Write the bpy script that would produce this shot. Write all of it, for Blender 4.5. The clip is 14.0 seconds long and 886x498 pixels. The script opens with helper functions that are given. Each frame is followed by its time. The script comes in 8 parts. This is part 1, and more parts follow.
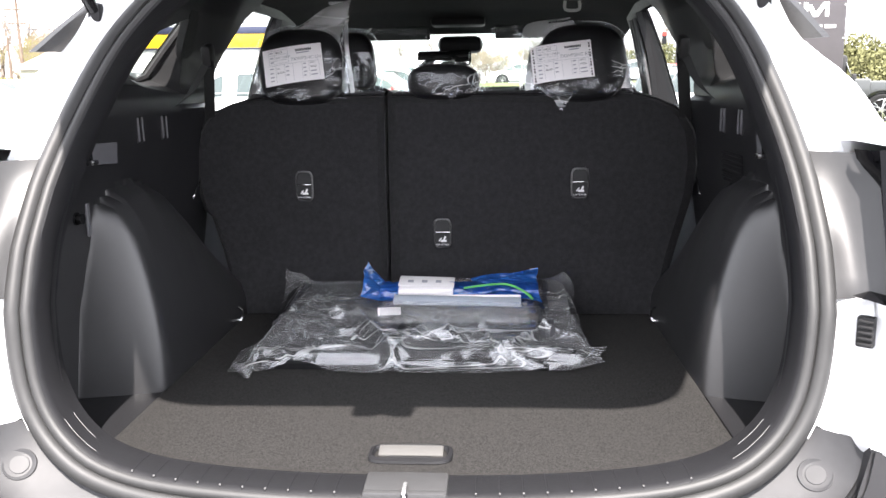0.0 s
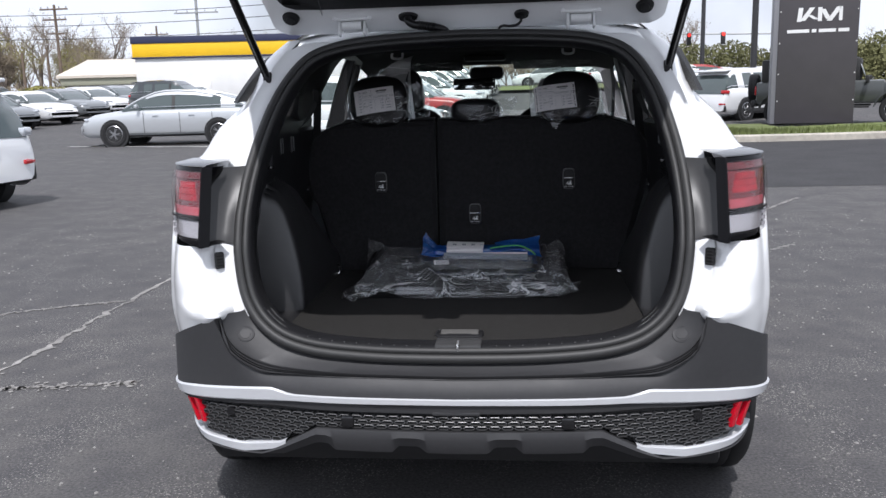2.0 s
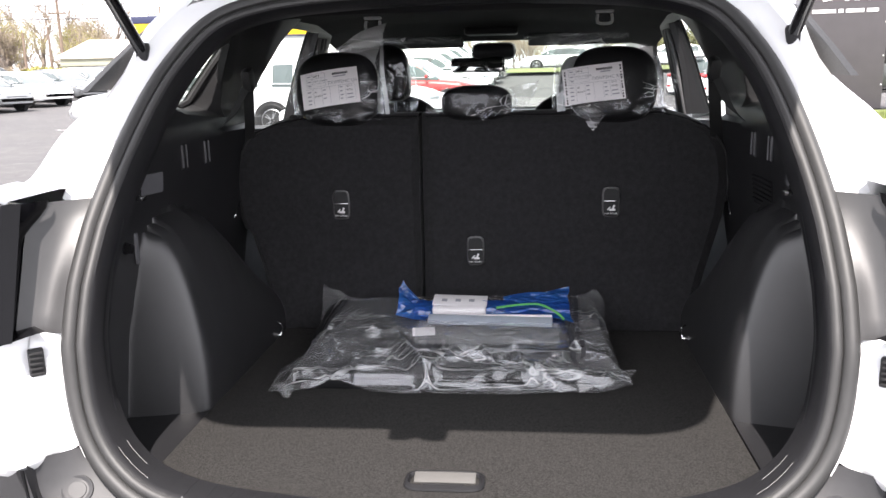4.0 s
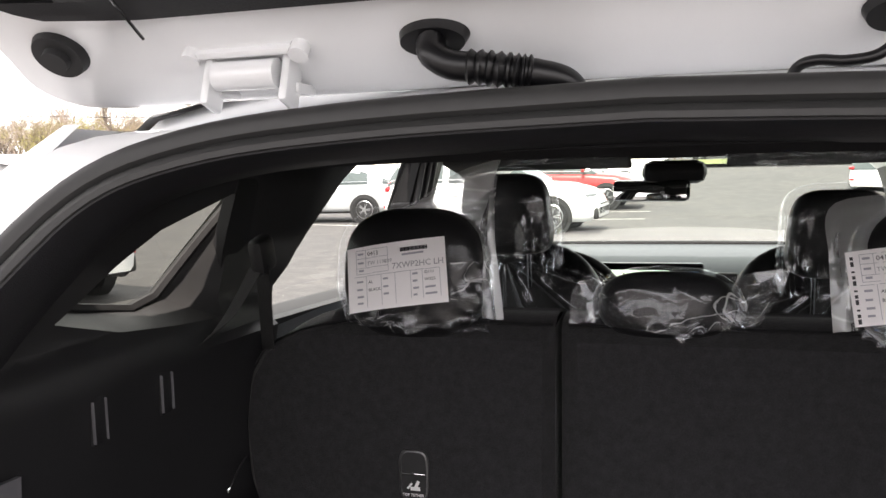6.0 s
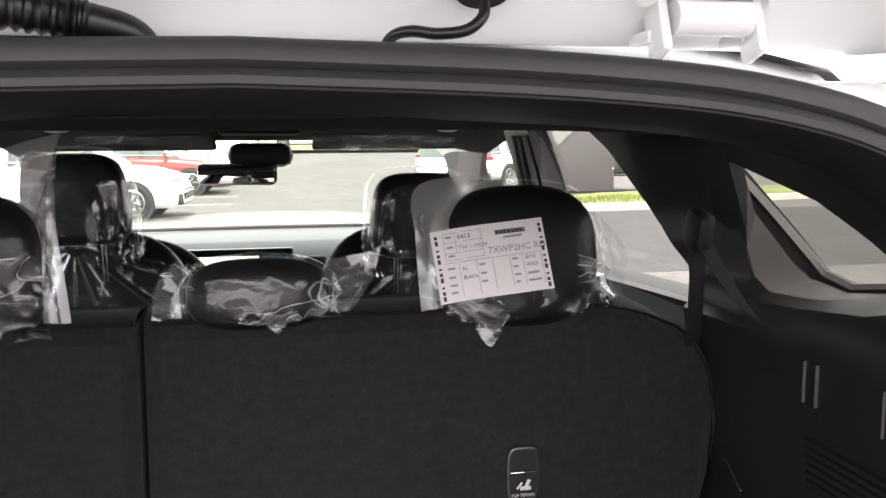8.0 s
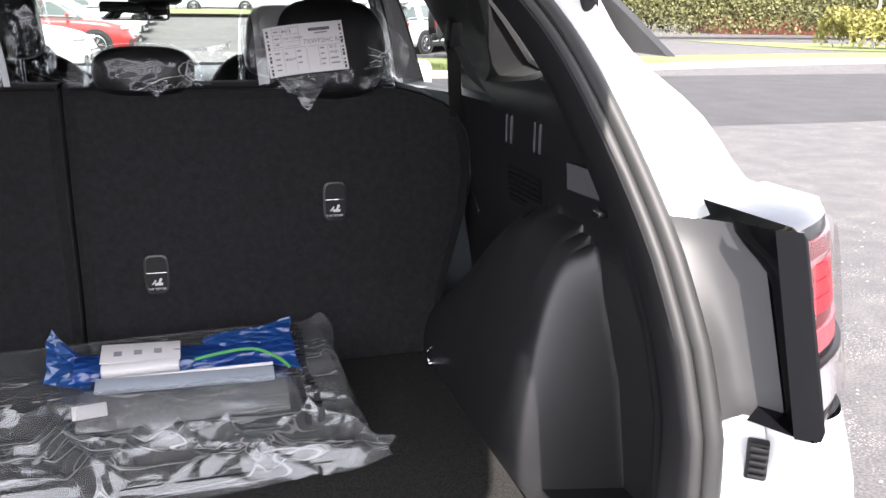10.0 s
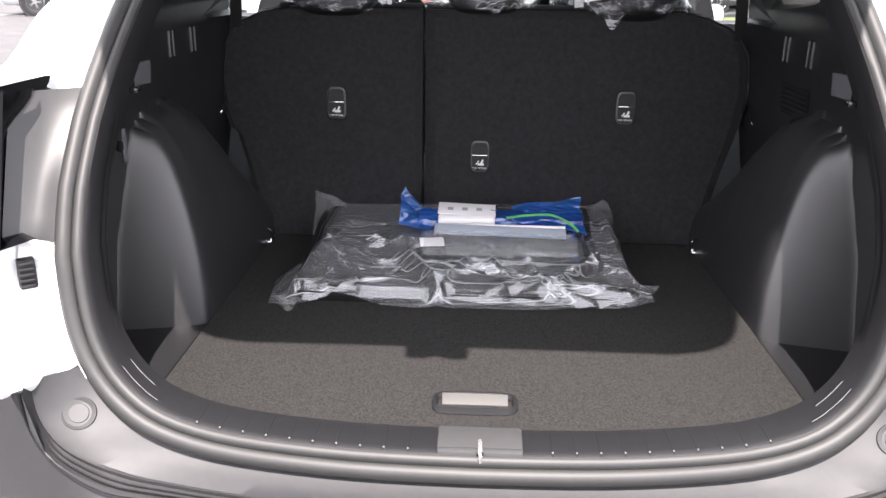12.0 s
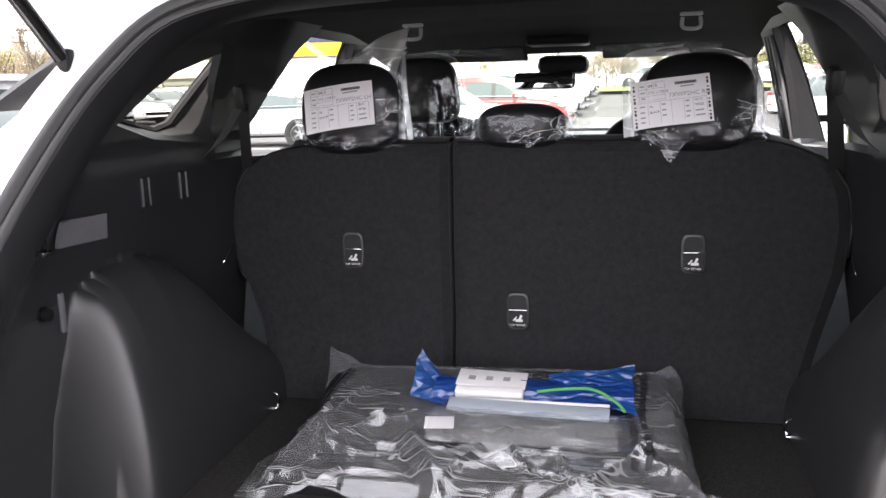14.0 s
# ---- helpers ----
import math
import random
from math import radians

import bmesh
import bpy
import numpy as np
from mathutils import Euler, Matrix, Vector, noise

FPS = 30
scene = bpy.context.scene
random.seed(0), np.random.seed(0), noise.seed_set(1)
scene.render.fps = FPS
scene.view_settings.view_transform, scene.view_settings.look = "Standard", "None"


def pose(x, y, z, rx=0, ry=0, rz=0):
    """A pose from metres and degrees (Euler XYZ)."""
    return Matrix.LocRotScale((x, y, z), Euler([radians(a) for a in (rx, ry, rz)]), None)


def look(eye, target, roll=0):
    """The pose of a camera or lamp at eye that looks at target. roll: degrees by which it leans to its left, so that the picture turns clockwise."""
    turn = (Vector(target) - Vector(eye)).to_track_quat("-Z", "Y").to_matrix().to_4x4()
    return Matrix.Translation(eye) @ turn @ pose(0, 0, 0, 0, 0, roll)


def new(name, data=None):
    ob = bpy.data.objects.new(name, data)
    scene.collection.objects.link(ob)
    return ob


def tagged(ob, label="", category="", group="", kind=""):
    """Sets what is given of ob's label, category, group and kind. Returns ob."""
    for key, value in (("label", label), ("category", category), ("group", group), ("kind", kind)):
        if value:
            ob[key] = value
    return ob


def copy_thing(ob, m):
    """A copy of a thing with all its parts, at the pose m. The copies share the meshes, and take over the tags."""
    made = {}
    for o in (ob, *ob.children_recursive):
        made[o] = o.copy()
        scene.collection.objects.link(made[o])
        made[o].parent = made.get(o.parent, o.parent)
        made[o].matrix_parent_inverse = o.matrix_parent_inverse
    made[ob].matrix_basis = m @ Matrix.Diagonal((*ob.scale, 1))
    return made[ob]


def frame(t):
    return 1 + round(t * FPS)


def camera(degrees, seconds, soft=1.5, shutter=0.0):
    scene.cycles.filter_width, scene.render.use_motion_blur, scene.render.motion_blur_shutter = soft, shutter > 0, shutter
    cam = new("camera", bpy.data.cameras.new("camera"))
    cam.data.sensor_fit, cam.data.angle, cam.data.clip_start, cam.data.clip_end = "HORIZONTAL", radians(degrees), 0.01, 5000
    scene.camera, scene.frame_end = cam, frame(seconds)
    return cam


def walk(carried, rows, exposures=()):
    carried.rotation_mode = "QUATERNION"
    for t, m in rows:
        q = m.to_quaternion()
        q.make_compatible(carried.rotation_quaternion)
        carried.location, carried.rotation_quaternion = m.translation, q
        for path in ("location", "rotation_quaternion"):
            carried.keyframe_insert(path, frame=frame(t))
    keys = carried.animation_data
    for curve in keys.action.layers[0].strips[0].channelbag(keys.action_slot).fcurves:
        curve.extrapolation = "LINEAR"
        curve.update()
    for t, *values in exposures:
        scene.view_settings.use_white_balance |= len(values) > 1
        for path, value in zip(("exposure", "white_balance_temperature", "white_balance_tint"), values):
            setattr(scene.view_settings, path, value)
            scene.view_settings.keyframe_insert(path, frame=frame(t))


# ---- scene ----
cam = camera(55.6, 14.0)
PATH = [
    (0, (0.139, -0.771, 1.253), (0.014, 1.187, 0.867), -0.9),
    (0.5, (0.173, -1.138, 1.322), (0.025, 0.823, 0.961), -1.0),
    (1, (0.097, -1.47, 1.336), (-0.042, 0.497, 1.002), -0.9),
    (1.5, (0.134, -1.722, 1.345), (-0.021, 0.239, 0.988), -1.3),
    (2, (0.184, -1.84, 1.356), (-0.006, 0.114, 0.976), -1.6),
    (2.5, (0.167, -1.724, 1.342), (-0.019, 0.226, 0.937), -1.2),
    (2.7, (0.138, -1.626, 1.344), (-0.036, 0.323, 0.93), -1.3),
    (4.8, (0.165, -0.261, 1.365), (-0.139, 1.672, 0.948), -1.6),
    (5, (0.189, -0.139, 1.379), (-0.199, 1.786, 0.999), -1.6),
    (5.2, (0.172, -0.047, 1.399), (-0.273, 1.872, 1.055), -1.6),
    (5.5, (0.14, 0.077, 1.407), (-0.385, 1.987, 1.13), -1.8),
    (6, (0.033, 0.276, 1.473), (-0.53, 2.184, 1.268), -1.5),
    (6.3, (0.047, 0.328, 1.512), (-0.563, 2.223, 1.327), -1.1),
    (6.5, (0.082, 0.359, 1.516), (-0.543, 2.251, 1.334), -1.3),
    (7, (0.168, 0.401, 1.49), (-0.322, 2.329, 1.284), -0.8),
    (7.5, (0.143, 0.4, 1.479), (0.044, 2.383, 1.244), -0.8),
    (8, (0.026, 0.369, 1.464), (0.414, 2.315, 1.209), -0.3),
    (8.5, (0.046, 0.265, 1.445), (0.695, 2.13, 1.126), 0.1),
    (8.7, (0.067, 0.201, 1.437), (0.739, 2.05, 1.076), 0.0),
    (10.8, (0.105, -0.491, 1.352), (0.377, 1.392, 0.737), 0.3),
    (11, (0.124, -0.536, 1.348), (0.299, 1.354, 0.719), 0.1),
    (11.5, (0.048, -0.628, 1.349), (0.093, 1.263, 0.699), -0.1),
    (12, (-0.019, -0.689, 1.331), (-0.089, 1.204, 0.688), 0.8),
    (12.5, (-0.008, -0.693, 1.336), (-0.266, 1.207, 0.768), 0.5),
    (13, (0.158, -0.603, 1.354), (-0.299, 1.295, 0.922), -1.3),
    (13.5, (0.215, -0.484, 1.34), (-0.292, 1.409, 0.944), -2.2),
    (14, (0.216, -0.313, 1.339), (-0.198, 1.608, 0.967), -1.5),
]
EXPOSURES = [(0, 2.25, 6500, 14), (0.25, 1.95, 6400, 14), (0.5, 1.2, 6250, 13), (1.0, 0.3, 6100, 13), (1.5, 0.1, 6050, 13), (2.7, 0.1, 6050, 13), (4.8, 2.5, 7000, 16), (5.5, 2.4, 7100, 16), (5.9, 1.75, 7100, 16), (6.2, 1.75, 7100, 16), (7.0, 1.9, 7150, 17), (8.0, 2.15, 7150, 17), (8.7, 2.25, 7000, 17), (10.8, 1.8, 6450, 15), (11.5, 2.05, 6500, 16), (12.0, 2.1, 6600, 17), (12.8, 0.85, 6350, 14), (13.4, 0.9, 6350, 14), (14, 2.2, 6750, 17)]
walk(cam, [(t, look(eye, target, roll)) for t, eye, target, roll in PATH], EXPOSURES)

# ---- light ----
SUN_EL, SUN_AZ = radians(59.5), radians(177)  # azimuth clockwise from +y
sun_way = Vector((math.sin(SUN_AZ) * math.cos(SUN_EL), math.cos(SUN_AZ) * math.cos(SUN_EL), math.sin(SUN_EL)))
world = bpy.data.worlds.new("sky")
scene.world = world
world.use_nodes = True
wn = world.node_tree.nodes
sky = wn.new("ShaderNodeTexSky")
sky.sky_type, sky.sun_disc, sky.sun_elevation, sky.sun_rotation = "NISHITA", False, SUN_EL, SUN_AZ
sky.air_density, sky.dust_density, sky.ozone_density = 1.0, 4.0, 1.0
clouds = wn.new("ShaderNodeTexNoise")
clouds.inputs["Scale"].default_value, clouds.inputs["Detail"].default_value = 2.2, 6
ramp = wn.new("ShaderNodeValToRGB")
ramp.color_ramp.elements[0].position, ramp.color_ramp.elements[1].position = 0.22, 0.50
mixsky = wn.new("ShaderNodeMixRGB")
mixsky.inputs[2].default_value = (9.4, 9.7, 10.2, 1)
wl = world.node_tree.links
wl.new(clouds.outputs["Fac"], ramp.inputs["Fac"])
wl.new(ramp.outputs["Color"], mixsky.inputs[0])
wl.new(sky.outputs["Color"], mixsky.inputs[1])
wl.new(mixsky.outputs["Color"], wn["Background"].inputs["Color"])
wn["Background"].inputs["Strength"].default_value = 0.10
sun = new("sun", bpy.data.lights.new("sun", "SUN"))
sun.data.energy, sun.data.angle, sun.data.color = 3.8, radians(0.55), (1.0, 0.955, 0.89)
sun.matrix_world = look((0, 0, 30), Vector((0, 0, 30)) - sun_way)


# ---- materials ----
def mat(name, color, rough=0.5, metal=0.0, coat=0.0, grain=0.0, scale=40.0, bump=0.0, bump_scale=120.0, spec=0.5, sheen=0.0, speck=None, wear=0.0, ratio=11.0):
    m = bpy.data.materials.new(name)
    m.use_nodes = True
    n, l = m.node_tree.nodes, m.node_tree.links
    p = n["Principled BSDF"]
    p.inputs["Base Color"].default_value = (*color, 1)
    p.inputs["Roughness"].default_value, p.inputs["Metallic"].default_value = rough, metal
    p.inputs["Coat Weight"].default_value, p.inputs["Coat Roughness"].default_value = coat, 0.04
    p.inputs["Specular IOR Level"].default_value, p.inputs["Sheen Weight"].default_value = spec, sheen
    co = n.new("ShaderNodeTexCoord")
    if grain:
        a, b = n.new("ShaderNodeTexNoise"), n.new("ShaderNodeTexNoise")
        a.inputs["Scale"].default_value, a.inputs["Detail"].default_value = scale, 5
        b.inputs["Scale"].default_value, b.inputs["Detail"].default_value = scale / ratio, 3
        add = n.new("ShaderNodeMath")
        add.operation = "ADD"
        l.new(co.outputs["Object"], a.inputs["Vector"])
        l.new(co.outputs["Object"], b.inputs["Vector"])
        l.new(a.outputs["Fac"], add.inputs[0])
        l.new(b.outputs["Fac"], add.inputs[1])
        mr = n.new("ShaderNodeMapRange")
        mr.inputs["From Min"].default_value, mr.inputs["From Max"].default_value = 0.65, 1.35
        mr.inputs["To Min"].default_value, mr.inputs["To Max"].default_value = 1 - grain, 1 + grain
        l.new(add.outputs[0], mr.inputs["Value"])
        mul = n.new("ShaderNodeVectorMath")
        mul.operation = "SCALE"
        mul.inputs[0].default_value = color
        l.new(mr.outputs[0], mul.inputs["Scale"])
        l.new(mul.outputs[0], p.inputs["Base Color"])
        if wear:
            rr = n.new("ShaderNodeMapRange")
            rr.inputs["From Min"].default_value, rr.inputs["From Max"].default_value = 0.3, 0.7
            rr.inputs["To Min"].default_value, rr.inputs["To Max"].default_value = rough - wear, rough + wear
            l.new(b.outputs["Fac"], rr.inputs["Value"])
            l.new(rr.outputs[0], p.inputs["Roughness"])
        if speck:
            v = n.new("ShaderNodeTexVoronoi")
            v.inputs["Scale"].default_value = speck[0]
            l.new(co.outputs["Object"], v.inputs["Vector"])
            sr = n.new("ShaderNodeMapRange")
            sr.inputs["From Min"].default_value, sr.inputs["From Max"].default_value = speck[1], speck[1] * 0.4
            l.new(v.outputs["Distance"], sr.inputs["Value"])
            mx = n.new("ShaderNodeMixRGB")
            mx.inputs[2].default_value = (*speck[2], 1)
            l.new(sr.outputs[0], mx.inputs[0])
            l.new(mul.outputs[0], mx.inputs[1])
            l.new(mx.outputs[0], p.inputs["Base Color"])
    if bump:
        t = n.new("ShaderNodeTexNoise")
        t.inputs["Scale"].default_value, t.inputs["Detail"].default_value = bump_scale, 4
        l.new(co.outputs["Object"], t.inputs["Vector"])
        bp = n.new("ShaderNodeBump")
        bp.inputs["Strength"].default_value, bp.inputs["Distance"].default_value = bump, 0.002
        l.new(t.outputs["Fac"], bp.inputs["Height"])
        l.new(bp.outputs["Normal"], p.inputs["Normal"])
    return m


def glass(name, tint=(0.9, 0.95, 0.93), clear=0.9, rough=0.0, sheen=0.5):
    """A thin pane: light goes straight through, with a mirror sheen on top."""
    m = bpy.data.materials.new(name)
    m.use_nodes = True
    n, l = m.node_tree.nodes, m.node_tree.links
    n.remove(n["Principled BSDF"])
    tr, gl, mix, fr = n.new("ShaderNodeBsdfTransparent"), n.new("ShaderNodeBsdfGlossy"), n.new("ShaderNodeMixShader"), n.new("ShaderNodeMath")
    lw = n.new("ShaderNodeLayerWeight")
    lw.inputs["Blend"].default_value = 0.12
    fr.operation = "MULTIPLY_ADD"
    fr.inputs[1].default_value, fr.inputs[2].default_value = sheen, 0.03
    l.new(lw.outputs["Facing"], fr.inputs[0])
    tr.inputs["Color"].default_value = (*[c * clear for c in tint], 1)
    gl.inputs["Roughness"].default_value = rough
    l.new(fr.outputs[0], mix.inputs[0])
    l.new(tr.outputs[0], mix.inputs[1])
    l.new(gl.outputs[0], mix.inputs[2])
    l.new(mix.outputs[0], n["Material Output"].inputs["Surface"])
    return m


def film(name, tint=(1, 1, 1), haze=0.12, gloss=0.5, crumple=0.6, scale=22.0, crease=0.5, stretch=(1, 1, 1), line=0.03, rough=0.10):
    """Thin crumpled plastic film: clear flat facets, a little milky, with sharp glints and whitened creases."""
    m = bpy.data.materials.new(name)
    m.use_nodes = True
    n, l = m.node_tree.nodes, m.node_tree.links
    n.remove(n["Principled BSDF"])
    tr, gl, df, tl = [n.new("ShaderNodeBsdf" + k) for k in ("Transparent", "Glossy", "Diffuse", "Translucent")]
    tr.inputs["Color"].default_value = (*tint, 1)
    df.inputs["Color"].default_value = tl.inputs["Color"].default_value = (*[0.8 * c for c in tint], 1)
    gl.inputs["Roughness"].default_value = rough
    gl.inputs["Color"].default_value = (0.95, 0.97, 1, 1)
    co, mp, wob, ad = n.new("ShaderNodeTexCoord"), n.new("ShaderNodeMapping"), n.new("ShaderNodeTexNoise"), n.new("ShaderNodeVectorMath")
    mp.inputs["Scale"].default_value = stretch
    wob.inputs["Scale"].default_value, wob.inputs["Detail"].default_value = scale * 0.35, 3
    ad.operation = "MULTIPLY_ADD"
    ad.inputs[1].default_value = (0.05, 0.05, 0.05)
    l.new(co.outputs["Object"], mp.inputs["Vector"])
    l.new(mp.outputs[0], wob.inputs["Vector"])
    l.new(wob.outputs["Color"], ad.inputs[0])
    l.new(mp.outputs[0], ad.inputs[2])
    # facets at two sizes
    heights = []
    for k in (1.0, 2.7):
        v = n.new("ShaderNodeTexVoronoi")
        v.feature = "DISTANCE_TO_EDGE"
        v.inputs["Scale"].default_value = scale * k
        l.new(ad.outputs[0], v.inputs["Vector"])
        heights.append(v)
    hm = n.new("ShaderNodeMath")
    hm.operation = "MULTIPLY_ADD"
    hm.inputs[1].default_value = 0.35
    l.new(heights[1].outputs["Distance"], hm.inputs[0])
    l.new(heights[0].outputs["Distance"], hm.inputs[2])
    bp = n.new("ShaderNodeBump")
    bp.inputs["Strength"].default_value, bp.inputs["Distance"].default_value = crumple, 0.9 / scale
    l.new(hm.outputs[0], bp.inputs["Height"])
    for s in (gl, df):
        l.new(bp.outputs["Normal"], s.inputs["Normal"])
    # whitened creases: long thin streaks in two directions, in some places only
    where = n.new("ShaderNodeTexNoise")
    where.inputs["Scale"].default_value, where.inputs["Detail"].default_value = scale * 0.45, 3
    l.new(mp.outputs[0], where.inputs["Vector"])
    gate_ = n.new("ShaderNodeMapRange")
    gate_.inputs["From Min"].default_value, gate_.inputs["From Max"].default_value = 0.42, 0.62
    l.new(where.outputs["Fac"], gate_.inputs["Value"])
    total = None
    for turn, sc in ((0.25, (0.5, 3.2, 1.5)), (1.25, (0.6, 2.4, 1.2)), (-0.55, (0.5, 2.8, 1.4))):
        rt, nz = n.new("ShaderNodeMapping"), n.new("ShaderNodeTexNoise")
        rt.inputs["Rotation"].default_value, rt.inputs["Scale"].default_value = (turn * 0.4, turn * 0.8, turn), sc
        nz.inputs["Scale"].default_value, nz.inputs["Detail"].default_value, nz.inputs["Roughness"].default_value = scale * 0.55, 1.0, 0.4
        l.new(mp.outputs[0], rt.inputs["Vector"])
        l.new(rt.outputs[0], nz.inputs["Vector"])
        sb, ab, ln = n.new("ShaderNodeMath"), n.new("ShaderNodeMath"), n.new("ShaderNodeMapRange")
        sb.operation, ab.operation = "SUBTRACT", "ABSOLUTE"
        sb.inputs[1].default_value = 0.5
        ln.inputs["From Min"].default_value, ln.inputs["From Max"].default_value = line, 0.0
        ln.inputs["To Max"].default_value = crease
        l.new(nz.outputs["Fac"], sb.inputs[0])
        l.new(sb.outputs[0], ab.inputs[0])
        l.new(ab.outputs[0], ln.inputs["Value"])
        if total is None:
            total = ln
        else:
            mxm = n.new("ShaderNodeMath")
            mxm.operation = "MAXIMUM"
            l.new(total.outputs[0], mxm.inputs[0])
            l.new(ln.outputs[0], mxm.inputs[1])
            total = mxm
    mu, h = n.new("ShaderNodeMath"), n.new("ShaderNodeMath")
    mu.operation, h.operation, h.use_clamp = "MULTIPLY", "ADD", True
    l.new(total.outputs[0], mu.inputs[0])
    l.new(gate_.outputs[0], mu.inputs[1])
    l.new(mu.outputs[0], h.inputs[0])
    h.inputs[1].default_value = haze
    # more mirror at a glancing angle
    fr, fm = n.new("ShaderNodeFresnel"), n.new("ShaderNodeMath")
    fm.operation, fm.use_clamp = "MULTIPLY", True
    fm.inputs[1].default_value = gloss * 4
    l.new(bp.outputs["Normal"], fr.inputs["Normal"])
    l.new(fr.outputs[0], fm.inputs[0])
    cap = n.new("ShaderNodeMath")
    cap.operation = "MINIMUM"
    cap.inputs[1].default_value = 0.30
    l.new(fm.outputs[0], cap.inputs[0])
    m0, m1, m2 = n.new("ShaderNodeMixShader"), n.new("ShaderNodeMixShader"), n.new("ShaderNodeMixShader")
    m0.inputs[0].default_value = 0.5
    l.new(df.outputs[0], m0.inputs[1])
    l.new(tl.outputs[0], m0.inputs[2])
    l.new(h.outputs[0], m1.inputs[0])
    l.new(tr.outputs[0], m1.inputs[1])
    l.new(m0.outputs[0], m1.inputs[2])
    none, both_ = n.new("ShaderNodeBsdfTransparent"), n.new("ShaderNodeAddShader")
    none.inputs["Color"].default_value = (0, 0, 0, 1)
    l.new(cap.outputs[0], m2.inputs[0])
    l.new(none.outputs[0], m2.inputs[1])
    l.new(gl.outputs[0], m2.inputs[2])
    l.new(m1.outputs[0], both_.inputs[0])
    l.new(m2.outputs[0], both_.inputs[1])
    l.new(both_.outputs[0], n["Material Output"].inputs["Surface"])
    return m


def lit(name, color, strength):
    m = mat(name, color, 0.3)
    p = m.node_tree.nodes["Principled BSDF"]
    p.inputs["Emission Color"].default_value, p.inputs["Emission Strength"].default_value = (*color, 1), strength
    return m


white_paint = mat("white pearl paint", (0.78, 0.79, 0.80), 0.28, 0, 1.0, 0.012, 30)
cladding = mat("satin black bumper plastic", (0.029, 0.029, 0.031), 0.58, 0, 0, 0.12, 70, 0.10, 900, wear=0.05)
black_trim = mat("black grained plastic", (0.013, 0.013, 0.0145), 0.50, 0, 0, 0.10, 60, 0.25, 700, 0.35)
grey_trim = mat("charcoal grained plastic", (0.040, 0.040, 0.041), 0.38, 0, 0, 0.08, 50, 0.14, 650, 1.0, wear=0.04)
gloss_black = mat("gloss black plastic", (0.008, 0.008, 0.009), 0.12, 0, 0.5)
conduit_black = mat("shiny black conduit", (0.005, 0.005, 0.006), 0.34, 0, 0, 0.1, 60, spec=0.45)
rubber = mat("black rubber", (0.019, 0.019, 0.020), 0.60, 0, 0, 0.15, 50, spec=0.3)
carpet = mat("dark grey cargo carpet", (0.029, 0.0278, 0.0268), 0.95, 0, 0, 0.70, 600, 1.0, 800, 0.04, 0.02, ratio=2.2)
seat_cloth = mat("black seat back cloth", (0.0205, 0.0202, 0.0218), 0.92, 0, 0, 0.30, 380, 0.6, 480, 0.15, 0.08, ratio=5.0)
leather = mat("black leatherette", (0.008, 0.008, 0.009), 0.46, 0, 0, 0.10, 40, 0.25, 260, 0.3)
headliner_cloth = mat("black headliner cloth", (0.009, 0.009, 0.010), 0.95, 0, 0, 0.15, 200, 0.4, 500, 0.2)
satin_silver = mat("satin silver trim", (0.60, 0.61, 0.63), 0.42, 0.30, 0, 0.03, 25)
chrome = mat("chrome", (0.75, 0.75, 0.76), 0.12, 1.0)
steel = mat("brushed steel", (0.45, 0.45, 0.46), 0.32, 1.0, 0, 0.1, 60)
red_lens = mat("red lamp lens", (0.10, 0.004, 0.008), 0.14, 0, 0.4, 0.6, 55)
red_reflector = mat("red reflector", (0.62, 0.006, 0.022), 0.22, 0, 0.5, 0.10, 220, 0.3, 500)
clear_lens = mat("clear ribbed lamp lens", (0.34, 0.34, 0.36), 0.15, 0.25, 0.8, 0.12, 60)
pane = glass("window glass", (0.93, 0.97, 0.95), 0.96, sheen=0.25)
screen_pane = glass("green windscreen glass", (0.89, 0.985, 0.91), 0.94, sheen=0.3)
tint_pane = glass("tinted quarter glass", (0.80, 0.84, 0.78), 0.62)
far_glass = mat("dark car window", (0.060, 0.078, 0.078), 0.06, 0, 0.8)
clear_film = film("clear plastic film", (0.985, 0.985, 0.99), 0.004, 0.10, 0.06, 7, 0.0, (1, 1, 1), 0.004)
skirt_film = film("gathered film", (0.96, 0.965, 0.975), 0.016, 0.30, 0.12, 16, 0.7, (1, 1, 1), 0.012, 0.06)
loose_film = film("loose milky film", (0.95, 0.955, 0.965), 0.15, 0.55, 0.15, 9, 0.35, (1, 1, 1), 0.010)
peak_film = film("slack milky film", (0.95, 0.955, 0.965), 0.34, 0.45, 0.10, 7, 0.3, (1, 1, 1), 0.010)
pleat_film = film("taut pleated film", (0.97, 0.975, 0.98), 0.010, 0.42, 0.05, 6, 0.15, (1, 1, 1), 0.006, 0.07)
bag_film = film("clear bag film", (0.92, 0.925, 0.93), 0.24, 0.50, 0.14, 8, 0.25, (0.7, 1.3, 1), 0.007, 0.13)
creased_film = film("creased bag film", (0.92, 0.925, 0.93), 0.18, 0.68, 0.18, 9, 0.50, (0.5, 1.5, 1), 0.009, 0.13)
blue_film = film("blue bag film", (0.03, 0.19, 0.70), 0.66, 0.50, 0.55, 14, 0.3, (0.6, 1.6, 1), 0.02, 0.16)
mat_black = mat("black floor mat carpet", (0.012, 0.012, 0.013), 0.95, 0, 0, 0.3, 300, 0.6, 500, 0.2)
paper = mat("white paper", (0.80, 0.775, 0.785), 0.6, 0, 0, 0.03, 40)
ink = mat("black ink", (0.03, 0.03, 0.035), 0.6)
